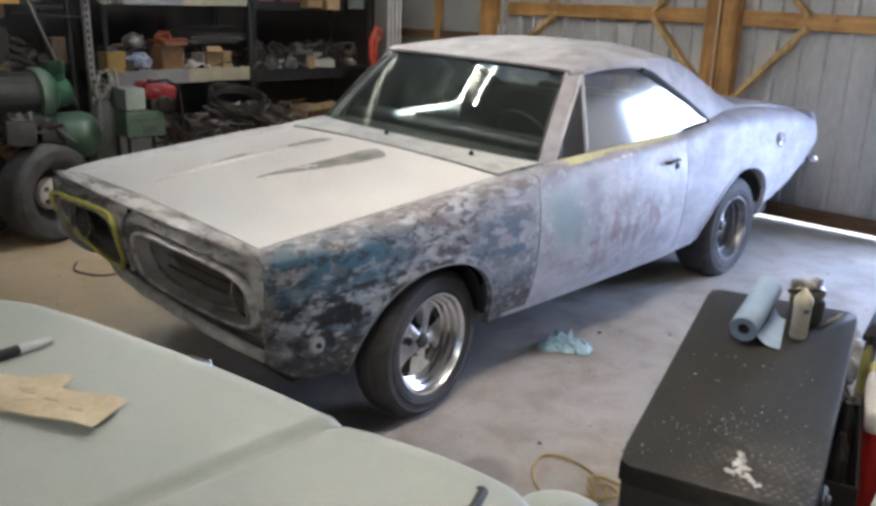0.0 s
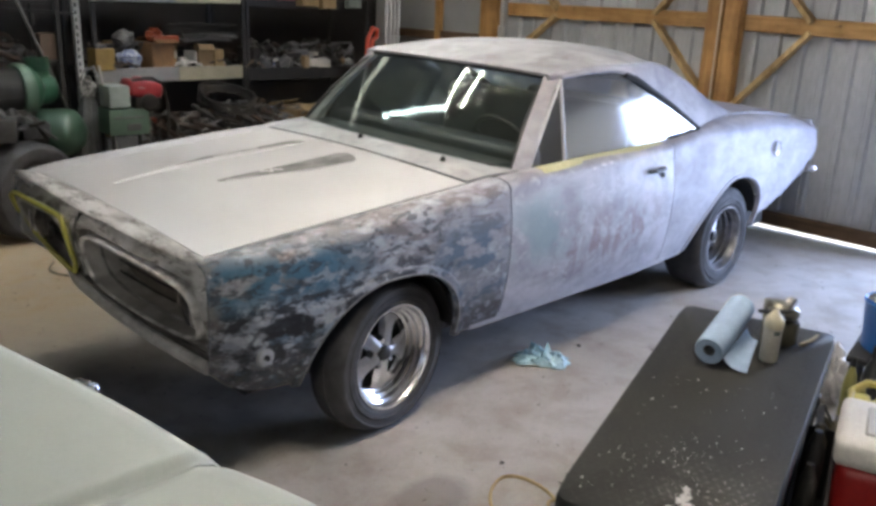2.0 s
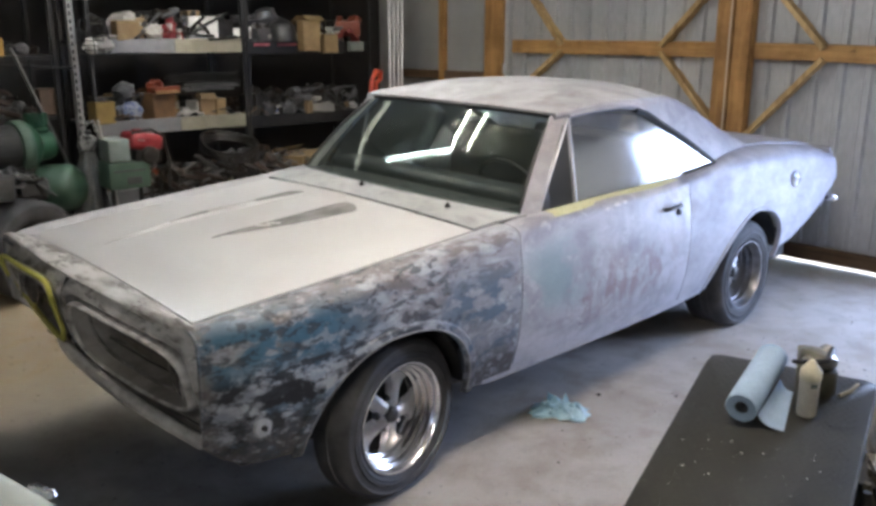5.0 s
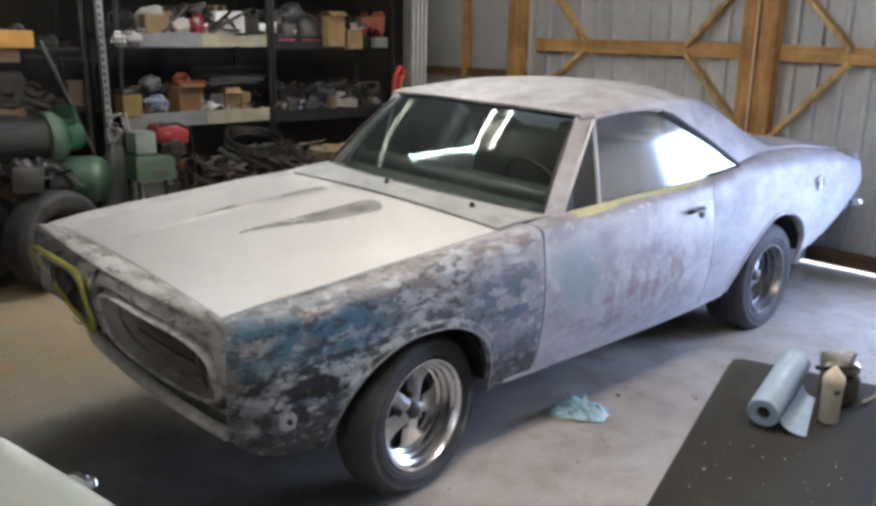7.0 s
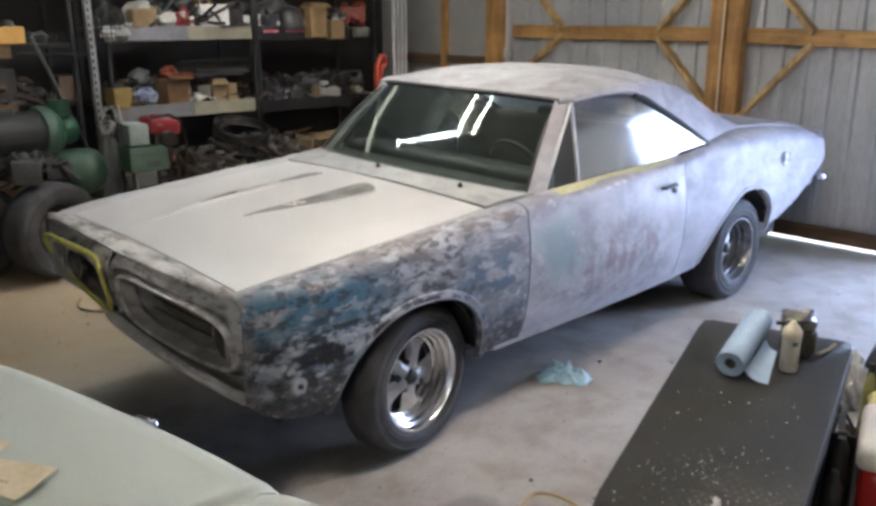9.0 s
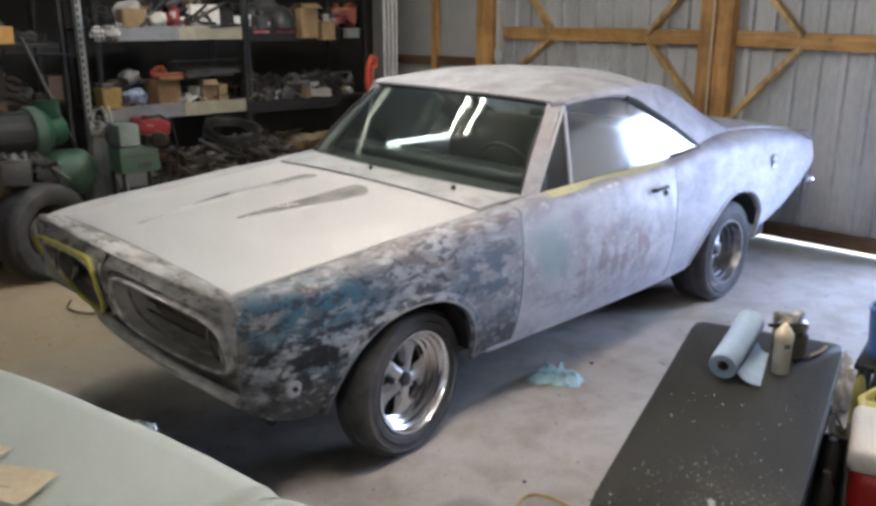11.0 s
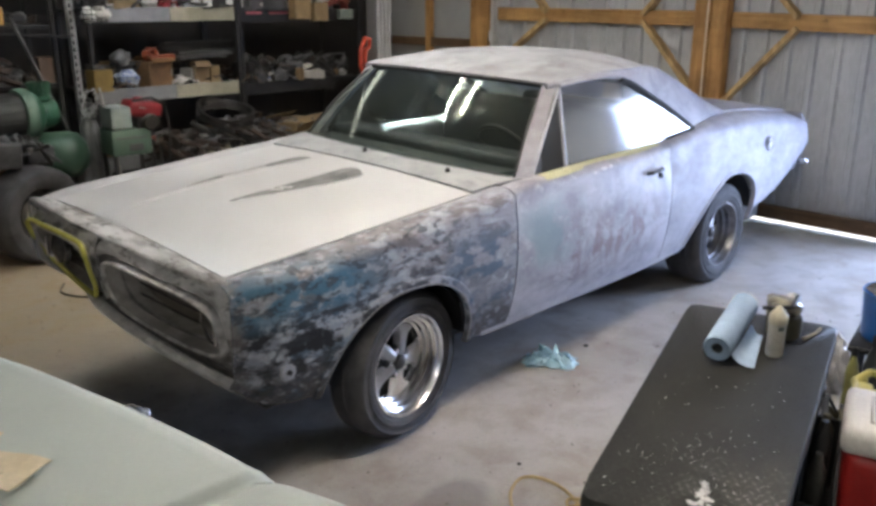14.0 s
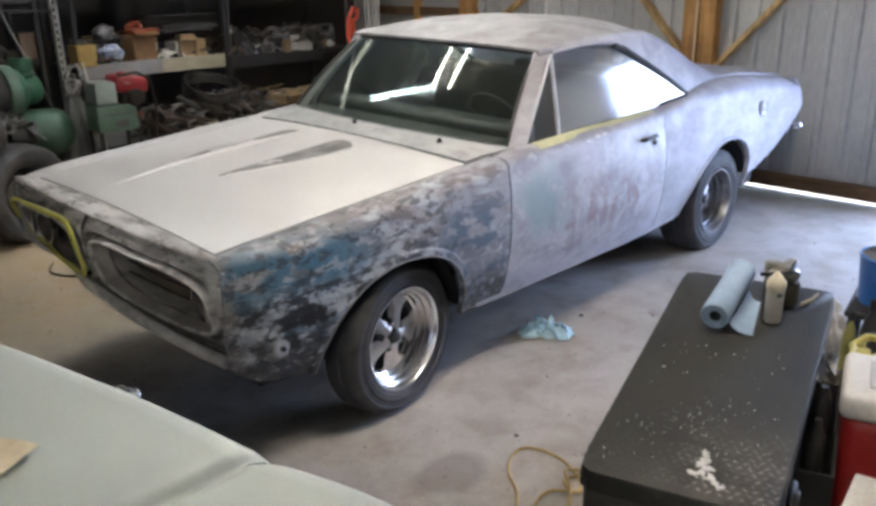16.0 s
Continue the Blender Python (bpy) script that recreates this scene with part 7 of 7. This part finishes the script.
helmet = thing("helmet", "dark rounded helmet on the upper shelf", "helmet", (2.38, 3.56, 1.655), 30)
bm = bmesh.new()
lathe(bm, [(0.13, 0.0), (0.135, 0.02), (0.132, 0.08), (0.115, 0.14), (0.08, 0.18), (0.04, 0.198), (0.0, 0.202)], 28)
part("shell", bm, worn("dull_black_shell", (0.018, 0.018, 0.018), (0.05, 0.05, 0.05), 6.0, 0.35), helmet)
bm = bmesh.new()
lathe(bm, [(0.137, 0.0), (0.143, 0.006), (0.143, 0.018), (0.136, 0.022)], 28)
part("rim", bm, BLACK, helmet)
for x0, x1 in ((2.06, 2.22), (2.30, 2.50)):
    bm = bmesh.new()
    box(bm, ((x0 + x1) / 2, 3.508, 1.635), (x1 - x0, 0.008, 0.022), 0.002)
    tagged(finish(bm, "red_strip", worn("faded_red_strip_%d" % int(100 * x0), (0.30, 0.06, 0.08), (0.42, 0.11, 0.12), 9.0, 0.6)), "faded red strip along the shelf edge", "strip", "strips on the shelf edge")
carton((2.20, 3.60, 1.655), (0.34, 0.16, 0.035), 7, GREYP, "stack of flat grey sheets on the upper shelf")
carton((2.24, 3.60, 1.692), (0.28, 0.15, 0.03), -6, PALE, "pale folder lying on the grey sheets")
tin((1.33, 3.57, 1.675), 0.032, 0.19, REDP, "red bottle on the upper shelf")
tin((1.40, 3.555, 1.675), 0.020, 0.09, WHITE, "small white bottle on the upper shelf")
carton((0.96, 3.565, 1.675), (0.20, 0.10, 0.15), 4, YELLOWP, "tan box under white cloth on the upper shelf")
bag((1.17, 3.57, 1.675), 0.15, 7.7, PALE, "pinkish white bag on the upper shelf")
carton((3.16, 3.49, 1.57), (0.16, 0.06, 0.09), 0, worn("grey_green_tin", (0.12, 0.14, 0.12), (0.18, 0.20, 0.17), 6.0, 0.5), "grey-green flat case at the shelf edge")
for k, (x, w_, m_) in enumerate(((2.08, 0.12, GREASE), (2.18, 0.14, GREYP), (2.30, 0.12, GREASE), (2.44, 0.15, GREYP), (2.56, 0.10, GREASE), (2.98, 0.12, GREASE))):
    casting((x, 3.57, 1.015), w_, 400 + k, m_, "small grey fitting in the crowd on the shelf", "fitting")

# folded cloths and lids lying between the boxes
def cloth(at, w, d, h, seed, mat, label):
    t = thing("folded_cloth", label, "cloth", at, 14 * math.sin(seed), "cloths on the shelves")
    bm = bmesh.new()
    sheet(bm, lambda i, j: (w * (i / 14 - 0.5), d * (j / 8 - 0.5), h * (0.35 + 0.65 * abs(noise.noise(Vector((i * 0.35, j * 0.4, seed))))) * math.sin(math.pi * min(1, max(0.04, i / 14))) ** 0.4), 15, 9, 0.008)
    part("fabric", bm, mat, t, angle=60)


WHITE_RAG = worn("greyed_rag", (0.34, 0.33, 0.31), (0.52, 0.50, 0.47), 9.0, 0.9)
RED_RAG = worn("red_rag", (0.16, 0.03, 0.025), (0.26, 0.055, 0.045), 9.0, 0.9)
for k, (x, y, z, w, h, m_, lb) in enumerate((
        (0.96, 3.60, 1.68, 0.26, 0.13, WHITE_RAG, "greyed white rag bunched on the upper shelf"), (1.34, 3.59, 1.68, 0.18, 0.15, RED_RAG, "dark red rag bunched on the upper shelf"),
        (1.46, 3.585, 1.05, 0.20, 0.10, WHITE_RAG, "greyed rag bunched on the shelf"), (2.36, 3.575, 1.66, 0.30, 0.14, RACK_DK, "dark cloth draped on the upper shelf"),
        (3.10, 3.575, 1.66, 0.28, 0.16, RED_RAG, "rust-red cloth heaped on the upper shelf"), (2.44, 3.575, 1.02, 0.26, 0.10, GREYP, "grey cloth lying on the shelf"),
        (0.90, 3.585, 1.05, 0.16, 0.11, BROWN, "brown cloth on the shelf"), (1.74, 3.585, 1.05, 0.20, 0.12, RACK_DK, "black cloth on the shelf"),
        (1.74, 3.60, 1.68, 0.24, 0.11, GREYP, "grey cloth on the upper shelf"), (2.08, 3.575, 1.02, 0.20, 0.13, BROWN, "brown bag lying on the shelf"))):
    cloth((x, y, z), w, 0.13, h, 3.1 * k + 1, m_, lb)

# fans and coils of parts in front of the shelves
hose_coil((1.45, 2.95, 0.80), 0.22, 4, GREASE, "coil of black hose lying on engine parts", 18)
for k, (x, y, sz) in enumerate(((0.95, 2.9, 0.42), (1.30, 3.0, 0.46), (1.70, 3.05, 0.44), (2.10, 3.1, 0.40), (1.1, 3.2, 0.5), (2.5, 3.2, 0.42))):
    casting((x, y, 0.0), sz, 200 + k, GREASE, "greasy engine block on the floor", "engine_block")
    casting((x + 0.03, y, sz * 0.62), sz * 0.72, 230 + k, (RUSTY, GREASE, GREASE, RUSTY, GREASE, GREASE)[k], "engine head lying on a block")
carton((2.18, 3.0, 0.66), (0.42, 0.30, 0.08), 20, YELLOWP, "tan carton with open flaps on the engine parts", True)

# a tangle of greasy rods, pipes and wires heaped on the engine parts
def tangle(at, sx, sy, n, seed, label):
    rnd = random.Random(seed)
    t = thing("scrap_heap", label, "scrap", at, 0, "scrap heaps")
    for k in range(n):
        bm = bmesh.new()
        c = Vector((rnd.uniform(-sx, sx), rnd.uniform(-sy, sy), 0))
        pts = [c + Vector((rnd.uniform(-0.2, 0.2), rnd.uniform(-0.12, 0.12), rnd.uniform(0.0, 0.22))) for _ in range(4)]
        tube(bm, [path3(q / 12, pts) for q in range(13)], rnd.choice([0.007, 0.010, 0.014, 0.02]), 6)
        part("bent_rod", bm, rnd.choice([GREASE, RUSTY, GREYP, GREASE, DARK_METAL]), t)
    for k in range(n // 3):
        bm = bmesh.new()
        r_ = rnd.uniform(0.03, 0.08)
        lathe(bm, [(r_ * 0.4, 0), (r_, 0.0), (r_, 0.02), (r_ * 0.7, 0.03), (r_ * 0.4, 0.03), (r_ * 0.4, 0)], 16, pose(rnd.uniform(-sx, sx), rnd.uniform(-sy, sy), rnd.uniform(0.02, 0.2), rnd.uniform(-80, 80), rnd.uniform(-80, 80)))
        part("gear", bm, rnd.choice([GREASE, RUSTY, GREYP]), t)


tangle((1.05, 2.90, 0.55), 0.25, 0.2, 26, 61, "tangled greasy rods and gears on engine parts")
tangle((1.55, 2.95, 0.60), 0.25, 0.2, 26, 62, "tangled rusty pipes and wires on engine parts")
tangle((2.05, 3.05, 0.55), 0.25, 0.2, 20, 63, "heap of dark rods and brackets")
tangle((2.75, 3.66, 1.02), 0.45, 0.08, 26, 64, "jumble of small tools on the shelf")
tangle((2.4, 3.66, 1.66), 0.3, 0.08, 16, 65, "jumble of grey brackets on the upper shelf")
tangle((0.9, 3.64, 1.05), 0.2, 0.06, 10, 66, "loose wires and fittings on the shelf")
tangle((1.4, 3.62, 1.68), 0.4, 0.06, 22, 67, "loose pipes and fittings on the upper shelf")
tangle((-0.25, 2.90, 0.62), 0.18, 0.12, 14, 68, "bent pipes heaped on the tyre")
tangle((-0.4, 3.8, 1.12), 0.5, 0.06, 20, 69, "jumble of dark fittings on the shelf")

# red and green generator on a stand
gen = thing("generator", "red and green generator on a tubular stand", "generator", (0.56, 2.78, 0.0), -4)
for sx in (-0.17, 0.10):
    for sy in (-0.11, 0.11):
        bm = bmesh.new()
        bar(bm, (sx, sy, 0), (sx, sy, 0.68), 0.025, 0.025)
        part("leg", bm, RACK_DK, gen)
bm = bmesh.new()
box(bm, (-0.045, 0, 0.765), (0.29, 0.26, 0.19), 0.025, None, 2)
part("tray", bm, GREENP, gen)
bm = bmesh.new()
box(bm, (-0.05, -0.132, 0.80), (0.22, 0.006, 0.012), 0.002)
box(bm, (-0.02, -0.132, 0.73), (0.10, 0.006, 0.05), 0.002)
part("front_plate", bm, GREYP, gen)
bm = bmesh.new()
box(bm, (-0.105, -0.02, 0.945), (0.15, 0.22, 0.155), 0.02, None, 2)
part("meter_case", bm, worn("grey_green_case", (0.16, 0.20, 0.19), (0.24, 0.28, 0.27), 8.0, 0.5), gen, "dull grey-green case")
bm = bmesh.new()
box(bm, (0.095, 0, 0.985), (0.25, 0.22, 0.12), 0.045, pose(0, 0, 0, 0, 9), 3)
lathe(bm, [(0.0, 0.03), (0.03, 0.027), (0.035, 0.0)], 16, pose(0.06, -0.02, 1.045))
part("fuel_tank", bm, REDP, gen, "red fuel tank")
bm = bmesh.new()
box(bm, (0.06, -0.09, 1.012), (0.05, 0.05, 0.012), 0.003, pose(0, 0, 0, 35, 9))
part("tank_sticker", bm, PALE, gen)
bm = bmesh.new()
box(bm, (0.10, -0.02, 0.89), (0.19, 0.20, 0.09), 0.02, None, 2)
lathe(bm, [(0.0, 0.04), (0.05, 0.04), (0.06, 0.03), (0.06, 0.0)], 18, pose(0.10, -0.12, 0.90, 90))
part("engine_block", bm, GREASE, gen)
bm = bmesh.new()
tube(bm, [(0.20, -0.15, 0.4), (0.23, -0.15, 0.85), (0.21, -0.14, 1.02), (0.12, -0.14, 1.075), (-0.02, -0.14, 1.06)], 0.010, 8)
part("guard_rail", bm, RACK_DK, gen)

# bottle jack and stand near the upright
stand2 = thing("floor_stand", "grey floor stand draped with a stained rag", "stand", (0.40, 3.12, 0.0), 0)
bm = bmesh.new()


def drape(i, j):
    a, w = 2 * math.pi * i / 48, j / 14
    r = 0.045 + 0.105 * w ** 0.7
    r *= 1 + (0.10 + 0.16 * w) * math.sin(7 * a + 2.2 * w) + 0.08 * w * math.sin(3 * a + 1.0)
    return (r * math.cos(a), r * math.sin(a), 0.90 - 0.88 * w)


sheet(bm, drape, 49, 15, 0)
bmesh.ops.remove_doubles(bm, verts=bm.verts, dist=0.001)
part("drape", bm, worn("dull_grey_cover", (0.05, 0.052, 0.05), (0.14, 0.145, 0.14), 7.0, 0.7, 0.0, 0.2), stand2, "folded grey cover hanging down", 60)
bm = bmesh.new()
tube(bm, [(0.0, 0, 0.72), (0.01, 0, 1.05)], 0.03, 10)
box(bm, (0.0, -0.01, 0.96), (0.11, 0.10, 0.12), 0.03, pose(0, 0, 0, 12, 20, 0), 2)
tube(bm, [(-0.05, -0.04, 0.92), (-0.07, -0.05, 1.0), (-0.02, -0.06, 1.10), (0.04, -0.05, 1.12), (0.06, -0.05, 1.04)], 0.014, 8)
part("head", bm, worn("spotted_alloy", (0.06, 0.06, 0.06), (0.42, 0.42, 0.41), 26.0, 0.4, 0.5, 0.2, spread=0.06), stand2, "spotted bright head fitting")
bm = bmesh.new()
tube(bm, [(0.13, -0.32, 0.0), (-0.03, -0.32, 1.15)], 0.010, 8)
part("pole", bm, PALE, stand2)

# green motors and the big tyre
motor = thing("compressor", "green electric air compressor with a round tank", "compressor", (0.03, 3.25, 0.0), 0)
bm = bmesh.new()
lathe(bm, [(0.0, -0.30), (0.09, -0.28), (0.155, -0.22), (0.17, -0.16), (0.17, 0.16), (0.155, 0.22), (0.09, 0.28), (0.0, 0.30)], 32, pose(0.06, -0.06, 0.655, 90, 0, 62))
part("tank", bm, worn("tank_green", (0.022, 0.060, 0.037), (0.060, 0.112, 0.076), 4.0, 0.42, 0.0, 0.05), motor, "green rounded tank")
DRUM = pose(-0.11, -0.10, 0.965, 0, 90, 8)
bm = bmesh.new()
lathe(bm, [(0.0, -0.44), (0.12, -0.44), (0.15, -0.42), (0.158, -0.38), (0.158, -0.02), (0.15, 0.0)], 40, DRUM)
box(bm, (-0.34, -0.14, 1.12), (0.14, 0.10, 0.06), 0.012)
part("motor_drum", bm, worn("dark_drum", (0.010, 0.010, 0.009), (0.026, 0.026, 0.023), 6.0, 0.6, 0.0), motor, "dark motor drum")
for k in range(14):
    bm = bmesh.new()
    a = 2 * math.pi * k / 14
    box(bm, DRUM @ Vector((0.160 * math.cos(a), 0.160 * math.sin(a), -0.20)), (0.30, 0.006, 0.006), 0.001, pose(0, 0, 0, 0, 0, 8))
    part("drum_rib", bm, BLACK, motor)
bm = bmesh.new()
lathe(bm, [(0.15, -0.012), (0.178, -0.008), (0.186, 0.012), (0.186, 0.06), (0.178, 0.075), (0.172, 0.078)], 40, DRUM)
part("end_bell_rim", bm, GREENP, motor, "pale green bell rim")
bm = bmesh.new()
lathe(bm, [(0.172, 0.078), (0.165, 0.10), (0.13, 0.135), (0.11, 0.15), (0.105, 0.23), (0.09, 0.26), (0.05, 0.27), (0.0, 0.27)], 40, DRUM)
box(bm, (0.05, -0.10, 1.08), (0.12, 0.12, 0.05), 0.012)
part("pump_housing", bm, GREEN, motor, "dark green pump housing")
for k in range(6):
    bm = bmesh.new()
    lathe(bm, [(0.05, 0), (0.078, 0), (0.078, 0.007), (0.05, 0.007)], 20, pose(0.05, -0.10, 1.11 + 0.014 * k))
    part("cooling_fin", bm, GREEN, motor)
for k in range(6):
    bm = bmesh.new()
    a = 2 * math.pi * k / 6 + 0.3
    lathe(bm, [(0.0, 0.012), (0.011, 0.012), (0.012, 0.0)], 6, DRUM @ pose(0.138 * math.cos(a), 0.138 * math.sin(a), 0.128))
    part("bolt", bm, GREYP, motor)
for sx in (-0.15, 0.3):
    bm = bmesh.new()
    bar(bm, (sx, -0.05, 0), (sx, -0.05, 0.48), 0.05, 0.03)
    part("foot", bm, GREEN, motor)

tyre2 = thing("loose_wheel", "large worn tyre on a pale slotted wheel", "wheel", (-0.18, 2.78, 0.335), 0)
m = pose(0, 0, 0, 90, 0, 20)
bm = bmesh.new()
lathe(bm, [(0.185, 0.075), (0.20, 0.10), (0.25, 0.125), (0.30, 0.12), (0.33, 0.09), (0.335, 0.05), (0.335, -0.05), (0.33, -0.09), (0.30, -0.12), (0.20, -0.10), (0.185, -0.075), (0.185, 0.075)], 48, m)
part("tyre", bm, RUBBER, tyre2)
bm = bmesh.new()
lathe(bm, [(0.188, 0.07), (0.180, 0.075), (0.172, 0.05), (0.165, -0.02), (0.11, -0.01), (0.10, 0.03), (0.06, 0.045), (0.03, 0.05), (0.0, 0.05)], 36, m)
part("disc", bm, DARK_METAL, tyre2)
bm = bmesh.new()
lathe(bm, [(0.112, 0.0), (0.105, 0.048), (0.06, 0.062), (0.035, 0.066), (0.0, 0.06)], 30, m)
cap = part("hub_cap", bm, PALE, tyre2, "pale hub cap with dark slots")
for k in range(5):
    a = 2 * math.pi * k / 5
    bm = bmesh.new()
    lathe(bm, [(0.0, 0.004), (0.017, 0.004), (0.018, -0.006)], 12, m @ pose(0.07 * math.cos(a), 0.07 * math.sin(a), 0.060))
    part("slot", bm, BLACK, cap)
bm = bmesh.new()
lathe(bm, [(0.19, 0.10), (0.27, 0.12), (0.33, 0.09), (0.34, 0.0), (0.33, -0.09), (0.27, -0.12), (0.19, -0.10), (0.15, 0.0), (0.19, 0.10)], 40, pose(-0.62, 3.05, 0.345, 90, 0, 10))
tagged(finish(bm, "spare_tyre", RUBBER), "black worn tyre leaning behind the wheel", "tyre")
casting((-0.30, 2.80, 0.67), 0.26, 301, GREYP, "chrome-piped carburettor parts heaped on the tyre", "carburettor")
casting((-0.08, 2.85, 0.67), 0.18, 302, GREYP, "bright valve part resting on the tyre", "carburettor")

# pale pipes leaning in the corner with a red clamp
for k in range(4):
    bm = bmesh.new()
    tube(bm, [(3.42 + 0.055 * k, 3.30 + 0.01 * k, 0.0), (3.52 + 0.058 * k, 3.42, 2.9)], 0.017, 10)
    tagged(finish(bm, "long_pipe", worn("pale_pipe_%d" % k, (0.38, 0.38, 0.38), (0.52, 0.52, 0.51), 6.0, 0.45, 0.3)), "long pale metal pipe leaning in the corner", "pipe", "pipes in the corner")
clamp = thing("red_clamp", "red bar clamp hanging beside the pipes", "clamp", (3.17, 3.25, 1.08), 20)
clamp.scale = (1.25, 1.25, 1.25)
bm = bmesh.new()
tube(bm, [(0.02, 0, -0.05), (-0.03, 0, 0.05), (-0.02, 0, 0.17), (0.05, 0, 0.25), (0.12, 0, 0.24), (0.11, 0, 0.18), (0.05, 0, 0.16), (0.04, 0, 0.08), (0.07, 0, 0.0)], 0.017, 8, True)
part("jaw", bm, worn("clamp_red", (0.50, 0.05, 0.025), (0.62, 0.09, 0.04), 8.0, 0.5), clamp)
bm = bmesh.new()
tube(bm, [(0.0, 0.03, -0.864), (0.02, 0.03, 0.3)], 0.010, 6)
part("bar", bm, DARK_METAL, clamp)
